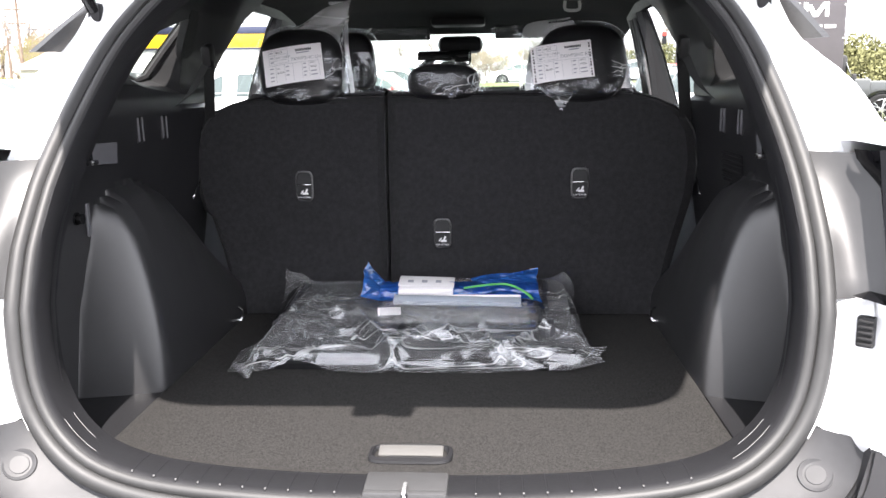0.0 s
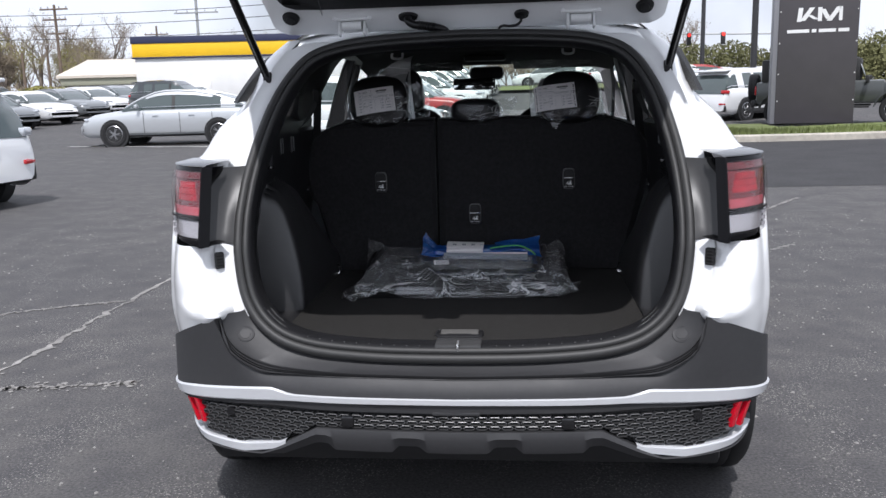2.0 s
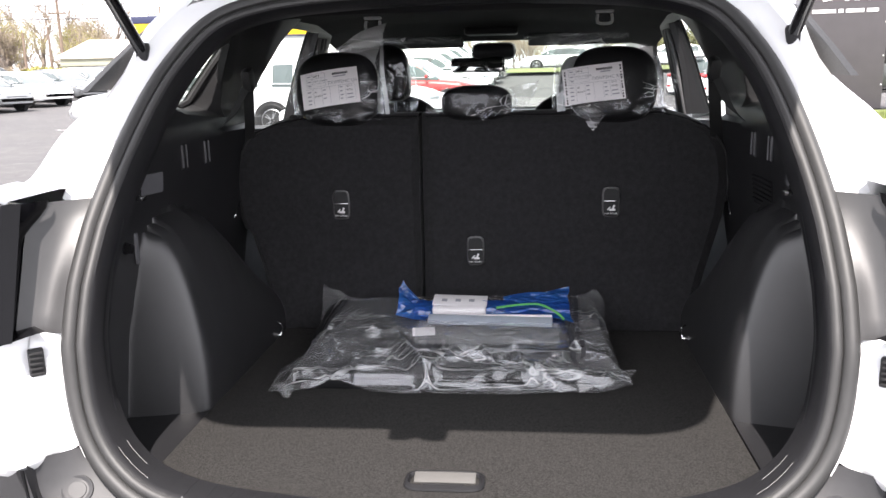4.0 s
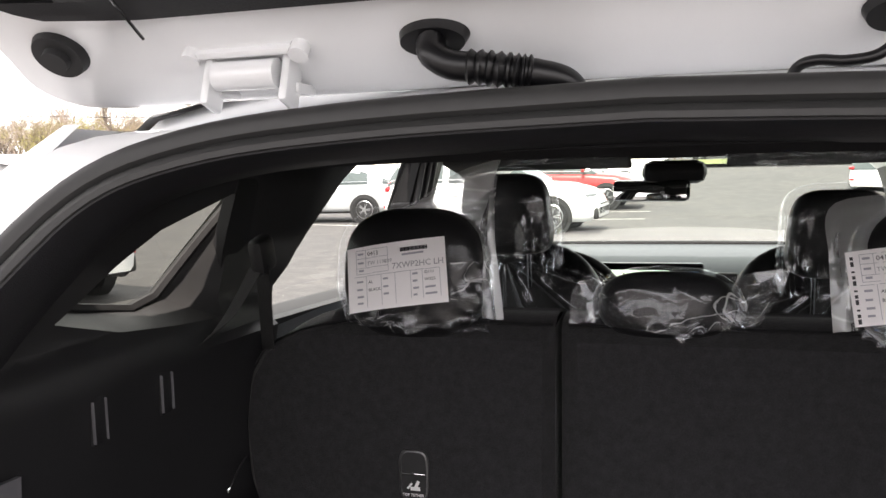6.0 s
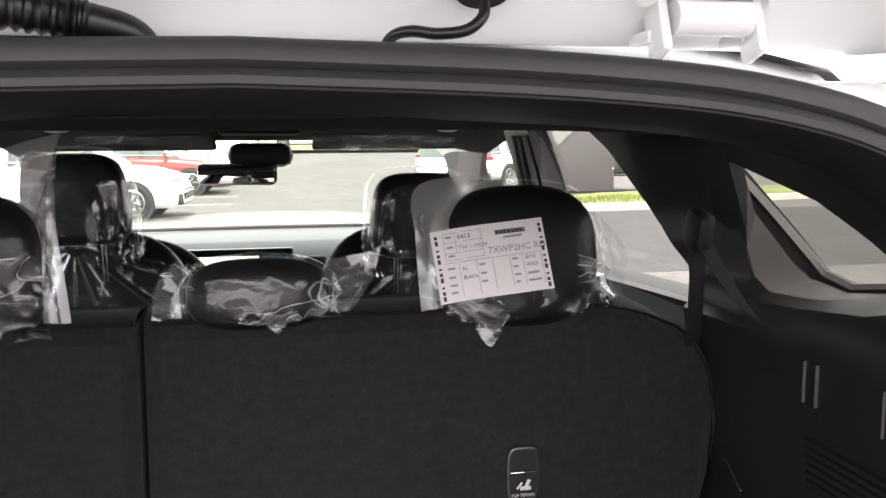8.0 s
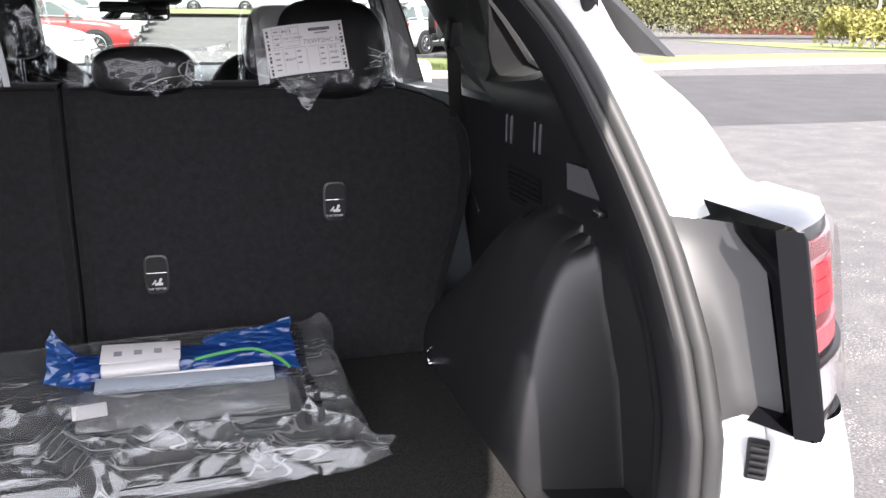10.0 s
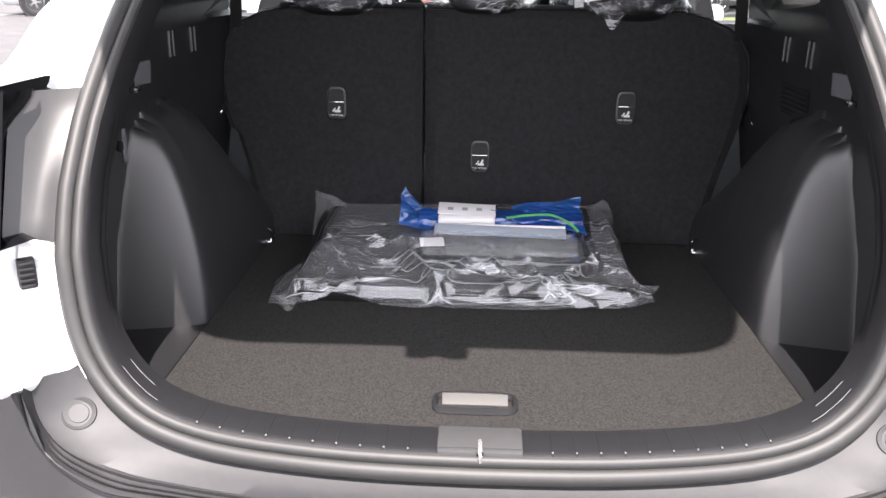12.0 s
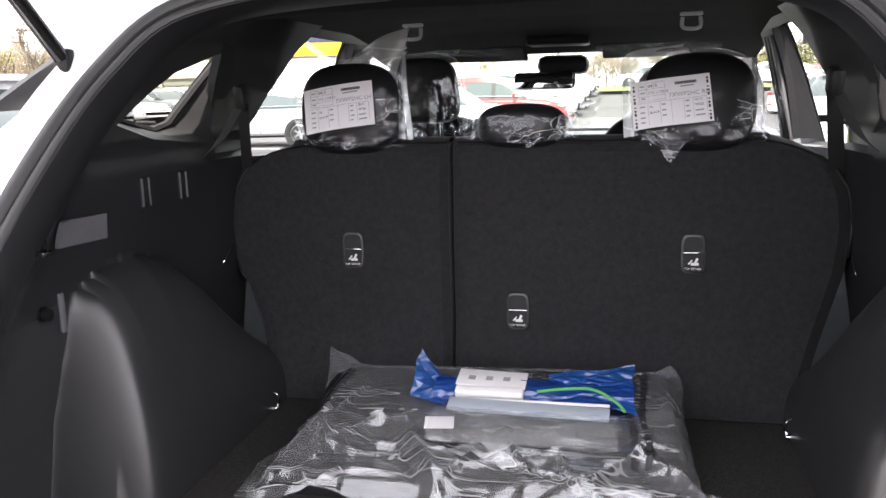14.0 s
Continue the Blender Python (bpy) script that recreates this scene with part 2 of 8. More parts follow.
faint_ink = mat("grey ink", (0.33, 0.33, 0.37), 0.6)
pale_ink = mat("pale printed ink", (0.30, 0.30, 0.32), 0.6)
white_ink = mat("white print", (0.75, 0.75, 0.75), 0.6)


def worn_asphalt():
    """Grey brown binder, worn patches, and pale aggregate showing in clusters."""
    m = bpy.data.materials.new("worn asphalt")
    m.use_nodes = True
    n, l = m.node_tree.nodes, m.node_tree.links
    p = n["Principled BSDF"]
    p.inputs["Roughness"].default_value, p.inputs["Specular IOR Level"].default_value = 0.85, 0.35
    co = n.new("ShaderNodeTexCoord")

    def noise_of(scale, detail, lo, hi):
        a, b = n.new("ShaderNodeTexNoise"), n.new("ShaderNodeMapRange")
        a.inputs["Scale"].default_value, a.inputs["Detail"].default_value = scale, detail
        b.inputs["From Min"].default_value, b.inputs["From Max"].default_value = lo, hi
        l.new(co.outputs["Object"], a.inputs["Vector"])
        l.new(a.outputs["Fac"], b.inputs["Value"])
        return a, b.outputs[0]

    def blend(fac, a, b):
        mx = n.new("ShaderNodeMixRGB")
        for k, v in ((0, fac), (1, a), (2, b)):
            if isinstance(v, tuple):
                mx.inputs[k].default_value = (*v, 1)
            else:
                l.new(v, mx.inputs[k])
        return mx.outputs[0]

    def times(a, b):
        mu = n.new("ShaderNodeMath")
        mu.operation = "MULTIPLY"
        l.new(a, mu.inputs[0])
        l.new(b, mu.inputs[1])
        return mu.outputs[0]
    wide = noise_of(0.35, 4, 0.35, 0.65)[1]
    mid = noise_of(5.0, 5, 0.32, 0.68)[1]
    fine, grain = noise_of(90.0, 3, 0.3, 0.7)
    col = blend(wide, (0.098, 0.095, 0.097), (0.128, 0.122, 0.119))
    col = blend(mid, col, (0.084, 0.081, 0.085))
    dark = n.new("ShaderNodeMixRGB")
    dark.blend_type = "MULTIPLY"
    dark.inputs[0].default_value = 0.55
    l.new(col, dark.inputs[1])
    l.new(grain, dark.inputs[2])
    col = dark.outputs[0]
    gate_ = noise_of(2.6, 4, 0.44, 0.60)[1]
    for scale, size, paint in ((95.0, 0.30, (0.24, 0.23, 0.215)), (52.0, 0.20, (0.27, 0.255, 0.24))):
        v, r = n.new("ShaderNodeTexVoronoi"), n.new("ShaderNodeMapRange")
        v.inputs["Scale"].default_value = scale
        r.inputs["From Min"].default_value, r.inputs["From Max"].default_value = size, size * 0.6
        l.new(co.outputs["Object"], v.inputs["Vector"])
        l.new(v.outputs["Distance"], r.inputs["Value"])
        col = blend(times(r.outputs[0], gate_), col, paint)
    l.new(col, p.inputs["Base Color"])
    bp = n.new("ShaderNodeBump")
    bp.inputs["Strength"].default_value, bp.inputs["Distance"].default_value = 0.9, 0.004
    l.new(fine.outputs["Fac"], bp.inputs["Height"])
    l.new(bp.outputs["Normal"], p.inputs["Normal"])
    return m


asphalt = worn_asphalt()
fresh_asphalt = mat("fresh dark asphalt", (0.036, 0.035, 0.037), 0.9, 0, 0, 0.3, 16, 0.7, 120, 0.35)
crack_fill = mat("pale cracked asphalt edge", (0.23, 0.22, 0.21), 0.95, 0, 0, 0.5, 18)
line_paint = mat("worn white line paint", (0.55, 0.55, 0.53), 0.8, 0, 0, 0.35, 12)
grass_mat = mat("spring grass", (0.12, 0.145, 0.045), 0.9, 0, 0, 0.5, 3.0, 1.0, 60)
concrete = mat("pale concrete kerb", (0.42, 0.39, 0.34), 0.9, 0, 0, 0.25, 9, 0.5, 80)
door_grey = mat("charcoal door lining", (0.17, 0.18, 0.195), 0.45, 0, 0, 0.08, 40, 0.2, 400)
dash_mat = mat("grey dashboard top", (0.050, 0.058, 0.066), 0.42, 0, 0, 0.08, 40, 0.2, 400)


# ---- builders ----
def part(name, bm, material, parent=None, label="", smooth=True, kind=""):
    bmesh.ops.recalc_face_normals(bm, faces=bm.faces)
    me = bpy.data.meshes.new(name)
    bm.to_mesh(me)
    bm.free()
    for m in material if isinstance(material, (list, tuple)) else [material]:
        me.materials.append(m)
    if smooth:
        for f in me.polygons:
            f.use_smooth = True
        me.set_sharp_from_angle(angle=radians(38))
    ob = new(name, me)
    ob.parent = parent
    return tagged(ob, label, "", "", kind)


def thing(name, label, category, group="", kind="", at=None):
    ob = new(name)
    ob.empty_display_size = 0.05
    if at is not None:
        ob.matrix_world = at
    return tagged(ob, label, category, group, kind)


def spline(knots, n):
    """n points on a smooth curve through the knots."""
    k = [Vector(p) for p in knots]
    out = []
    for i in range(n):
        u = i / (n - 1) * (len(k) - 1)
        j = min(int(u), len(k) - 2)
        f = u - j
        p0, p1, p2, p3 = k[max(j - 1, 0)], k[j], k[j + 1], k[min(j + 2, len(k) - 1)]
        out.append(0.5 * (2 * p1 + (p2 - p0) * f + (2 * p0 - 5 * p1 + 4 * p2 - p3) * f * f + (3 * p1 - p0 - 3 * p2 + p3) * f ** 3))
    return out


def span(a, b, n):
    return [a + (b - a) * i / (n - 1) for i in range(n)]


def table(knots, u):
    """Straight-line lookup in ((u, value), ...)."""
    return float(np.interp(u, [k[0] for k in knots], [k[1] for k in knots]))


def ease(x, a, b):
    f = min(max((x - a) / (b - a), 0), 1)
    return f * f * (3 - 2 * f)


def sheet(rows, closed=False, bm=None):
    """Quads over a grid of points; closed joins each row's end to its start."""
    bm = bm or bmesh.new()
    vs = [[bm.verts.new(p) for p in r] for r in rows]
    for a, b in zip(vs, vs[1:]):
        n = len(a)
        for i in range(n if closed else n - 1):
            j = (i + 1) % n
            bm.faces.new((a[i], a[j], b[j], b[i]))
    return bm


def thick(bm, t):
    bmesh.ops.recalc_face_normals(bm, faces=bm.faces)
    bmesh.ops.solidify(bm, geom=bm.faces[:], thickness=t)
    return bm


def box(bm, c, s, bevel=0.0, rot=None, seg=2):
    r = bmesh.ops.create_cube(bm, size=1)
    vs = r["verts"]
    m = Matrix.Translation(c) @ (rot or Matrix()) @ Matrix.Diagonal((*s, 1))
    bmesh.ops.transform(bm, matrix=m, verts=vs)
    if bevel:
        es = list({e for v in vs for e in v.link_edges})
        bmesh.ops.bevel(bm, geom=es, offset=bevel, segments=seg, affect="EDGES", profile=0.5)
    return bm


def rod(bm, a, b, r, sides=12, r2=None):
    a, b = Vector(a), Vector(b)
    q = (b - a).to_track_quat("Z", "Y").to_matrix().to_4x4()
    m = Matrix.Translation((a + b) / 2) @ q
    bmesh.ops.create_cone(bm, cap_ends=True, segments=sides, radius1=r, radius2=r if r2 is None else r2, depth=(b - a).length, matrix=m)
    return bm


def tube(path, r, sides=8, closed=False, bm=None, radii=None):
    bm = bm or bmesh.new()
    path = [Vector(p) for p in path]
    rows, n = [], len(path)
    up = Vector((0.1, 0.2, 1))
    for i, p in enumerate(path):
        d = (path[(i + 1) % n] - path[i - 1]) if closed or 0 < i < n - 1 else (path[min(i + 1, n - 1)] - path[max(i - 1, 0)])
        d.normalize()
        a = d.cross(up)
        a.normalize()
        b = d.cross(a)
        rr = radii[i] if radii else r
        rows.append([p + rr * (math.cos(t) * a + math.sin(t) * b) for t in [2 * math.pi * j / sides for j in range(sides)]])
    if closed:
        rows.append(rows[0])
    sheet(rows, True, bm)
    if closed:
        bmesh.ops.remove_doubles(bm, verts=bm.verts, dist=1e-5)
    return bm


def cut(bm, poly):
    """Cuts a hole through a sheet, poly being a convex outline in (y, z)."""
    n = len(poly)
    c = Vector((0, sum(p[0] for p in poly) / n, sum(p[1] for p in poly) / n))
    planes = []
    for i in range(n):
        a, b = Vector((0, *poly[i])), Vector((0, *poly[(i + 1) % n]))
        no = (b - a).cross(Vector((1, 0, 0))).normalized()
        if (c - a).dot(no) > 0:
            no = -no
        planes.append((a, no))
        bmesh.ops.bisect_plane(bm, geom=bm.verts[:] + bm.edges[:] + bm.faces[:], plane_co=a, plane_no=no, dist=1e-5)
    dead = [f for f in bm.faces if all((Vector((0, f.calc_center_median().y, f.calc_center_median().z)) - a).dot(no) < 0 for a, no in planes)]
    bmesh.ops.delete(bm, geom=dead, context="FACES")
    return bm


def flip(bm):
    """The same shape on the other side of the car."""
    bm = bm.copy()
    for v in bm.verts:
        v.co.x = -v.co.x
    return bm


def both(name, bm, material, parent, label=""):
    o = part(name, flip(bm), material, parent, label)
    return o, part(name, bm, material, parent, label)


def letters(text, size, depth=0.0006):
    """A mesh of the built-in font, in the xy plane, from its lower left."""
    cu = bpy.data.curves.new("letters", "FONT")
    cu.body, cu.size, cu.extrude, cu.resolution_u = text, size, depth, 2
    ob = bpy.data.objects.new("letters", cu)
    scene.collection.objects.link(ob)
    me = bpy.data.meshes.new_from_object(ob.evaluated_get(bpy.context.evaluated_depsgraph_get()))
    bpy.data.objects.remove(ob)
    bm = bmesh.new()
    bm.from_mesh(me)
    bpy.data.meshes.remove(me)
    return bm


def join(bm, other, m=None):
    if m is not None:
        bmesh.ops.transform(other, matrix=m, verts=other.verts)
    me = bpy.data.meshes.new("tmp")
    other.to_mesh(me)
    other.free()
    bm.from_mesh(me)
    bpy.data.meshes.remove(me)
    return bm


# ---- the white car whose tailgate stands open ----
suv = thing("suv", "white compact SUV with its tailgate open, parked on asphalt", "car")

# tailgate opening: half outline (x, z) from sill to roof, and its slope y(z)
OPEN = [(0, 0.597), (0.24, 0.600), (0.44, 0.618), (0.56, 0.668), (0.632, 0.76), (0.66, 0.90), (0.662, 1.06), (0.643, 1.22), (0.603, 1.36), (0.53, 1.464), (0.42, 1.510), (0.25, 1.529), (0, 1.537)]
SLOPE = [(0.40, 0.405), (0.65, 0.44), (0.90, 0.50), (1.0, 0.55), (1.1, 0.62), (1.40, 0.885), (1.535, 0.985), (1.62, 1.06)]
half = spline([(x, 0, z) for x, z in OPEN], 61)
LOOP = [(p.x, p.z) for p in half] + [(-p.x, p.z) for p in half[-2:0:-1]]


def y_open(x, z):
    return table(SLOPE, z) - 0.05 * max(0, 1 - (x / 0.66) ** 2) * min(max((0.95 - z) / 0.3, 0), 1)


def open_x(z):
    """Half width of the opening at height z."""
    ps = [p for p in half if 0.66 < p.z < 1.53]
    return table([(p.z, p.x) for p in ps], z)


def ring(profile, only=None):
    """Sweeps profile round the opening: (outwards, rearwards) in metres. Closed rows of points, one per profile point."""
    n = len(LOOP)
    rows = []
    for a, b in profile:
        row = []
        for i, (x, z) in enumerate(LOOP):
            (x0, z0), (x1, z1) = LOOP[i - 1], LOOP[(i + 1) % n]
            tx, tz = x1 - x0, z1 - z0
            ln = math.hypot(tx, tz)
            nx, nz = tz / ln, -tx / ln
            k = (table(SLOPE, z + 0.02) - table(SLOPE, z - 0.02)) / 0.04
            out = Vector((nx, k * nz, nz)).normalized()
            back = Vector((0, -1, k)).normalized()
            if b < 0:
                back = Vector((0, -1, 0.25 * k)).normalized()
            row.append(Vector((x, y_open(x, z), z)) + a * out + b * back)
        rows.append(row)
    return rows


def ring_part(name, profile, material, label="", keep=None):
    bm = sheet(ring(profile), True)
    if keep:
        bmesh.ops.delete(bm, geom=[f for f in bm.faces if not keep(f.calc_center_median())], context="FACES")
    return part(name, bm, material, suv, label)


def circle(a, b, r, n=10):
    p = [(a + r * math.cos(2 * math.pi * i / n), b + r * math.sin(2 * math.pi * i / n)) for i in range(n)]
    return p + p[:1]


seal_rubber = mat("grey black seal rubber", (0.028, 0.028, 0.028), 0.55, 0, 0, 0.1, 60)
ring_part("door_seal", circle(-0.014, -0.004, 0.0135), seal_rubber, "black rubber tailgate seal")
ring_part("seal_lip", circle(-0.035, -0.007, 0.0095), seal_rubber)
JAMB = [(-0.038, -0.004), (-0.041, -0.002), (-0.0455, -0.006), (-0.048, -0.018), (-0.049, -0.05), (-0.046, -0.083), (-0.038, -0.092)]
ring_part("aperture_trim", JAMB, black_trim, "black grained trim round the opening", lambda c: c.z > 0.67 or abs(c.x) > 0.50)
sill_plate = ring_part("sill_plate", JAMB, black_trim, "charcoal ribbed plastic sill plate", lambda c: c.z <= 0.67 and abs(c.x) <= 0.50)
scuff_grey = mat("pale scuffed plastic", (0.13, 0.13, 0.13), 0.5)
for a, b, i0, i1 in ((-0.0482, -0.020, 13, 18), (-0.0494, -0.048, 14, 18)):
    line_ = ring([(a, b)])[0]
    for seg in (line_[i0:i1], line_[len(line_) - i1 + 1:len(line_) - i0 + 1]):
        part("sill_scuff", tube(seg, 0.00045, 5), scuff_grey, suv, "pale line moulded in the sill corner")
# painted flange: tucked in along the roof, wider down the sides
top_rows = ring([(-0.012, -0.02), (-0.002, -0.014), (0.004, -0.016), (0.008, -0.022), (0.012, -0.045), (0.018, -0.075)])
side_rows = ring([(-0.012, -0.02), (0.004, -0.006), (0.02, -0.004), (0.035, 0.0), (0.044, 0.004), (0.050, 0.008)])
bm = sheet([[a.lerp(b, ease(abs(x), 0.40, 0.57) if z > 1.2 else 1.0) for a, b, (x, z) in zip(r0, r1, LOOP)] for r0, r1 in zip(top_rows, side_rows)], True)
bmesh.ops.delete(bm, geom=[f for f in bm.faces if f.calc_center_median().z < 0.722 or 0.950 < f.calc_center_median().z < 1.125], context="FACES")
part("aperture_flange", bm, white_paint, suv, "white painted flange")

# rear quarter panels: rows by height, columns from the flange round the corner to the side
QUARTER = [
    (0.50, [(0.64, 0.52), (0.70, 0.48), (0.78, 0.475), (0.832, 0.55), (0.880, 0.68), (0.905, 1.2)]),
    (0.68, [(0.655, 0.48), (0.700, 0.405), (0.785, 0.437), (0.850, 0.515), (0.890, 0.64), (0.905, 1.2)]),
    (0.74, [(0.655, 0.455), (0.682, 0.372), (0.77, 0.405), (0.846, 0.500), (0.893, 0.63), (0.912, 1.2)]),
    (0.775, [(0.676, 0.475), (0.718, 0.436), (0.790, 0.430), (0.850, 0.506), (0.892, 0.632), (0.912, 1.2)]),
    (0.85, [(0.695, 0.50), (0.740, 0.455), (0.800, 0.445), (0.848, 0.515), (0.888, 0.635), (0.912, 1.2)]),
    (0.97, [(0.690, 0.56), (0.742, 0.50), (0.805, 0.51), (0.850, 0.57), (0.884, 0.66), (0.904, 1.2)]),
    (1.10, [(0.700, 0.62), (0.745, 0.575), (0.802, 0.570), (0.848, 0.625), (0.876, 0.70), (0.894, 1.2)]),
    (1.135, [(0.698, 0.645), (0.742, 0.60), (0.797, 0.59), (0.842, 0.65), (0.870, 0.72), (0.886, 1.2)]),
    (1.165, [(0.692, 0.685), (0.728, 0.668), (0.778, 0.675), (0.822, 0.745), (0.850, 0.88), (0.866, 1.2)]),
    (1.25, [(0.675, 0.760), (0.702, 0.74), (0.738, 0.745), (0.775, 0.80), (0.795, 0.92), (0.81, 1.2)]),
    (1.34, [(0.650, 0.848), (0.674, 0.846), (0.697, 0.878), (0.711, 0.928), (0.727, 1.03), (0.745, 1.2)]),
    (1.45, [(0.600, 0.935), (0.622, 0.93), (0.650, 0.945), (0.672, 0.98), (0.685, 1.05), (0.695, 1.2)]),
    (1.52, [(0.548, 0.985), (0.562, 0.985), (0.582, 1.00), (0.602, 1.03), (0.618, 1.09), (0.628, 1.2)]),
]
cols = [spline([(r[1][c][0], r[1][c][1], r[0]) for r in QUARTER], 40) for c in range(6)]
rows = [spline([cols[c][i] for c in range(6)], 26) for i in range(40)]
qbm = sheet(rows)
bmesh.ops.delete(qbm, geom=[f for f in qbm.faces if 0.94 < f.calc_center_median().z < 1.152 and f.calc_center_median().x < 0.845 and f.calc_center_median().y < 0.70], context="FACES")
both("quarter_panel", qbm, white_paint, suv, "glossy white rear quarter panel")


def on_quarter(u, z, out=0.0):
    """A point of the quarter panel, u from 0 (flange) to 5 (side), lifted outwards."""
    zs = [c.z for c in cols[0]]
    i = int(np.searchsorted(zs, z))
    i = min(max(i, 1), len(zs) - 1)
    f = (z - zs[i - 1]) / (zs[i] - zs[i - 1])
    pts = [cols[c][i - 1].lerp(cols[c][i], f) for c in range(6)]
    j = min(int(u), 4)
    line = spline(pts, 51)
    k = u * 10
    a = min(int(k), 49)
    p = line[a].lerp(line[a + 1], k - a)
    d = (line[min(a + 1, 50)] - line[max(a - 1, 0)]).normalized()
    return p + out * Vector((d.y, -d.x, 0)).normalized()


def on_lamp(u, z, out=0.0):
    """A point of the tail lamp's face, u from 1.3 (inner edge) to 2.7 (outer edge round the corner)."""
    w = (u - 1.30) / 1.40
    a = Vector((0.727, table([(0.92, 0.424), (1.15, 0.500)], z), z))
    b = Vector((0.874, table([(0.92, 0.586), (1.11, 0.622), (1.15, 0.640)], z), z))
    d = (b - a).normalized()
    n = Vector((d.y, -d.x, 0)).normalized()
    return a.lerp(b, w) + n * (0.014 * math.sin(math.pi * min(max(w, 0), 1)) + out - 0.026)


def lens_patch(left, right, z0, z1, out, lift=0.0, nu=14, nz=12, droop=0.0):
    """A lamp piece with upright sides and rounded rim; left and right are u by height, lift its bulge, droop its lower inner corner."""
    steps = lambda n: [(0.0, -0.02), (0.0, -0.003)] + [(w, 0.0) for w in span(0.03, 0.97, n)] + [(1.0, -0.003), (1.0, -0.02)]
    rows = []
    for v, hv in steps(nz):
        z = z0 + (z1 - z0) * v
        u0, u1 = table(left, z), table(right, z)
        rows.append([on_lamp(u0 + (u1 - u0) * w, z - droop * (1 - w) * (1 - v), out + min(hv, hw) + lift * math.sin(math.pi * w)) for w, hw in steps(nu)])
    return sheet(rows)


filler_grey = mat("satin charcoal plastic", (0.042, 0.042, 0.043), 0.40, 0, 0, 0.06, 60, 0.08, 900)
lamp_black = mat("black lamp housing", (0.005, 0.005, 0.006), 0.20, 0, 0, 0.1, 60, spec=0.12)
red_bright = mat("bright red lamp core", (0.30, 0.008, 0.018), 0.25, 0, 0, 0.45, 70)
pink_lens = mat("pale pink lamp reflector", (0.38, 0.07, 0.09), 0.25, 0.2, 0, 0.35, 60)
lens_cover = glass("lamp cover glass", (0.97, 0.95, 0.95), 0.95, 0.0, 0.22)
lens_left = [(0.90, 1.36), (1.00, 1.33), (1.14, 1.30)]
lens_right = [(0.90, 2.50), (1.00, 2.70), (1.08, 2.70), (1.14, 2.58)]


def inset(curve, d):
    return [(z, u + d) for z, u in curve]


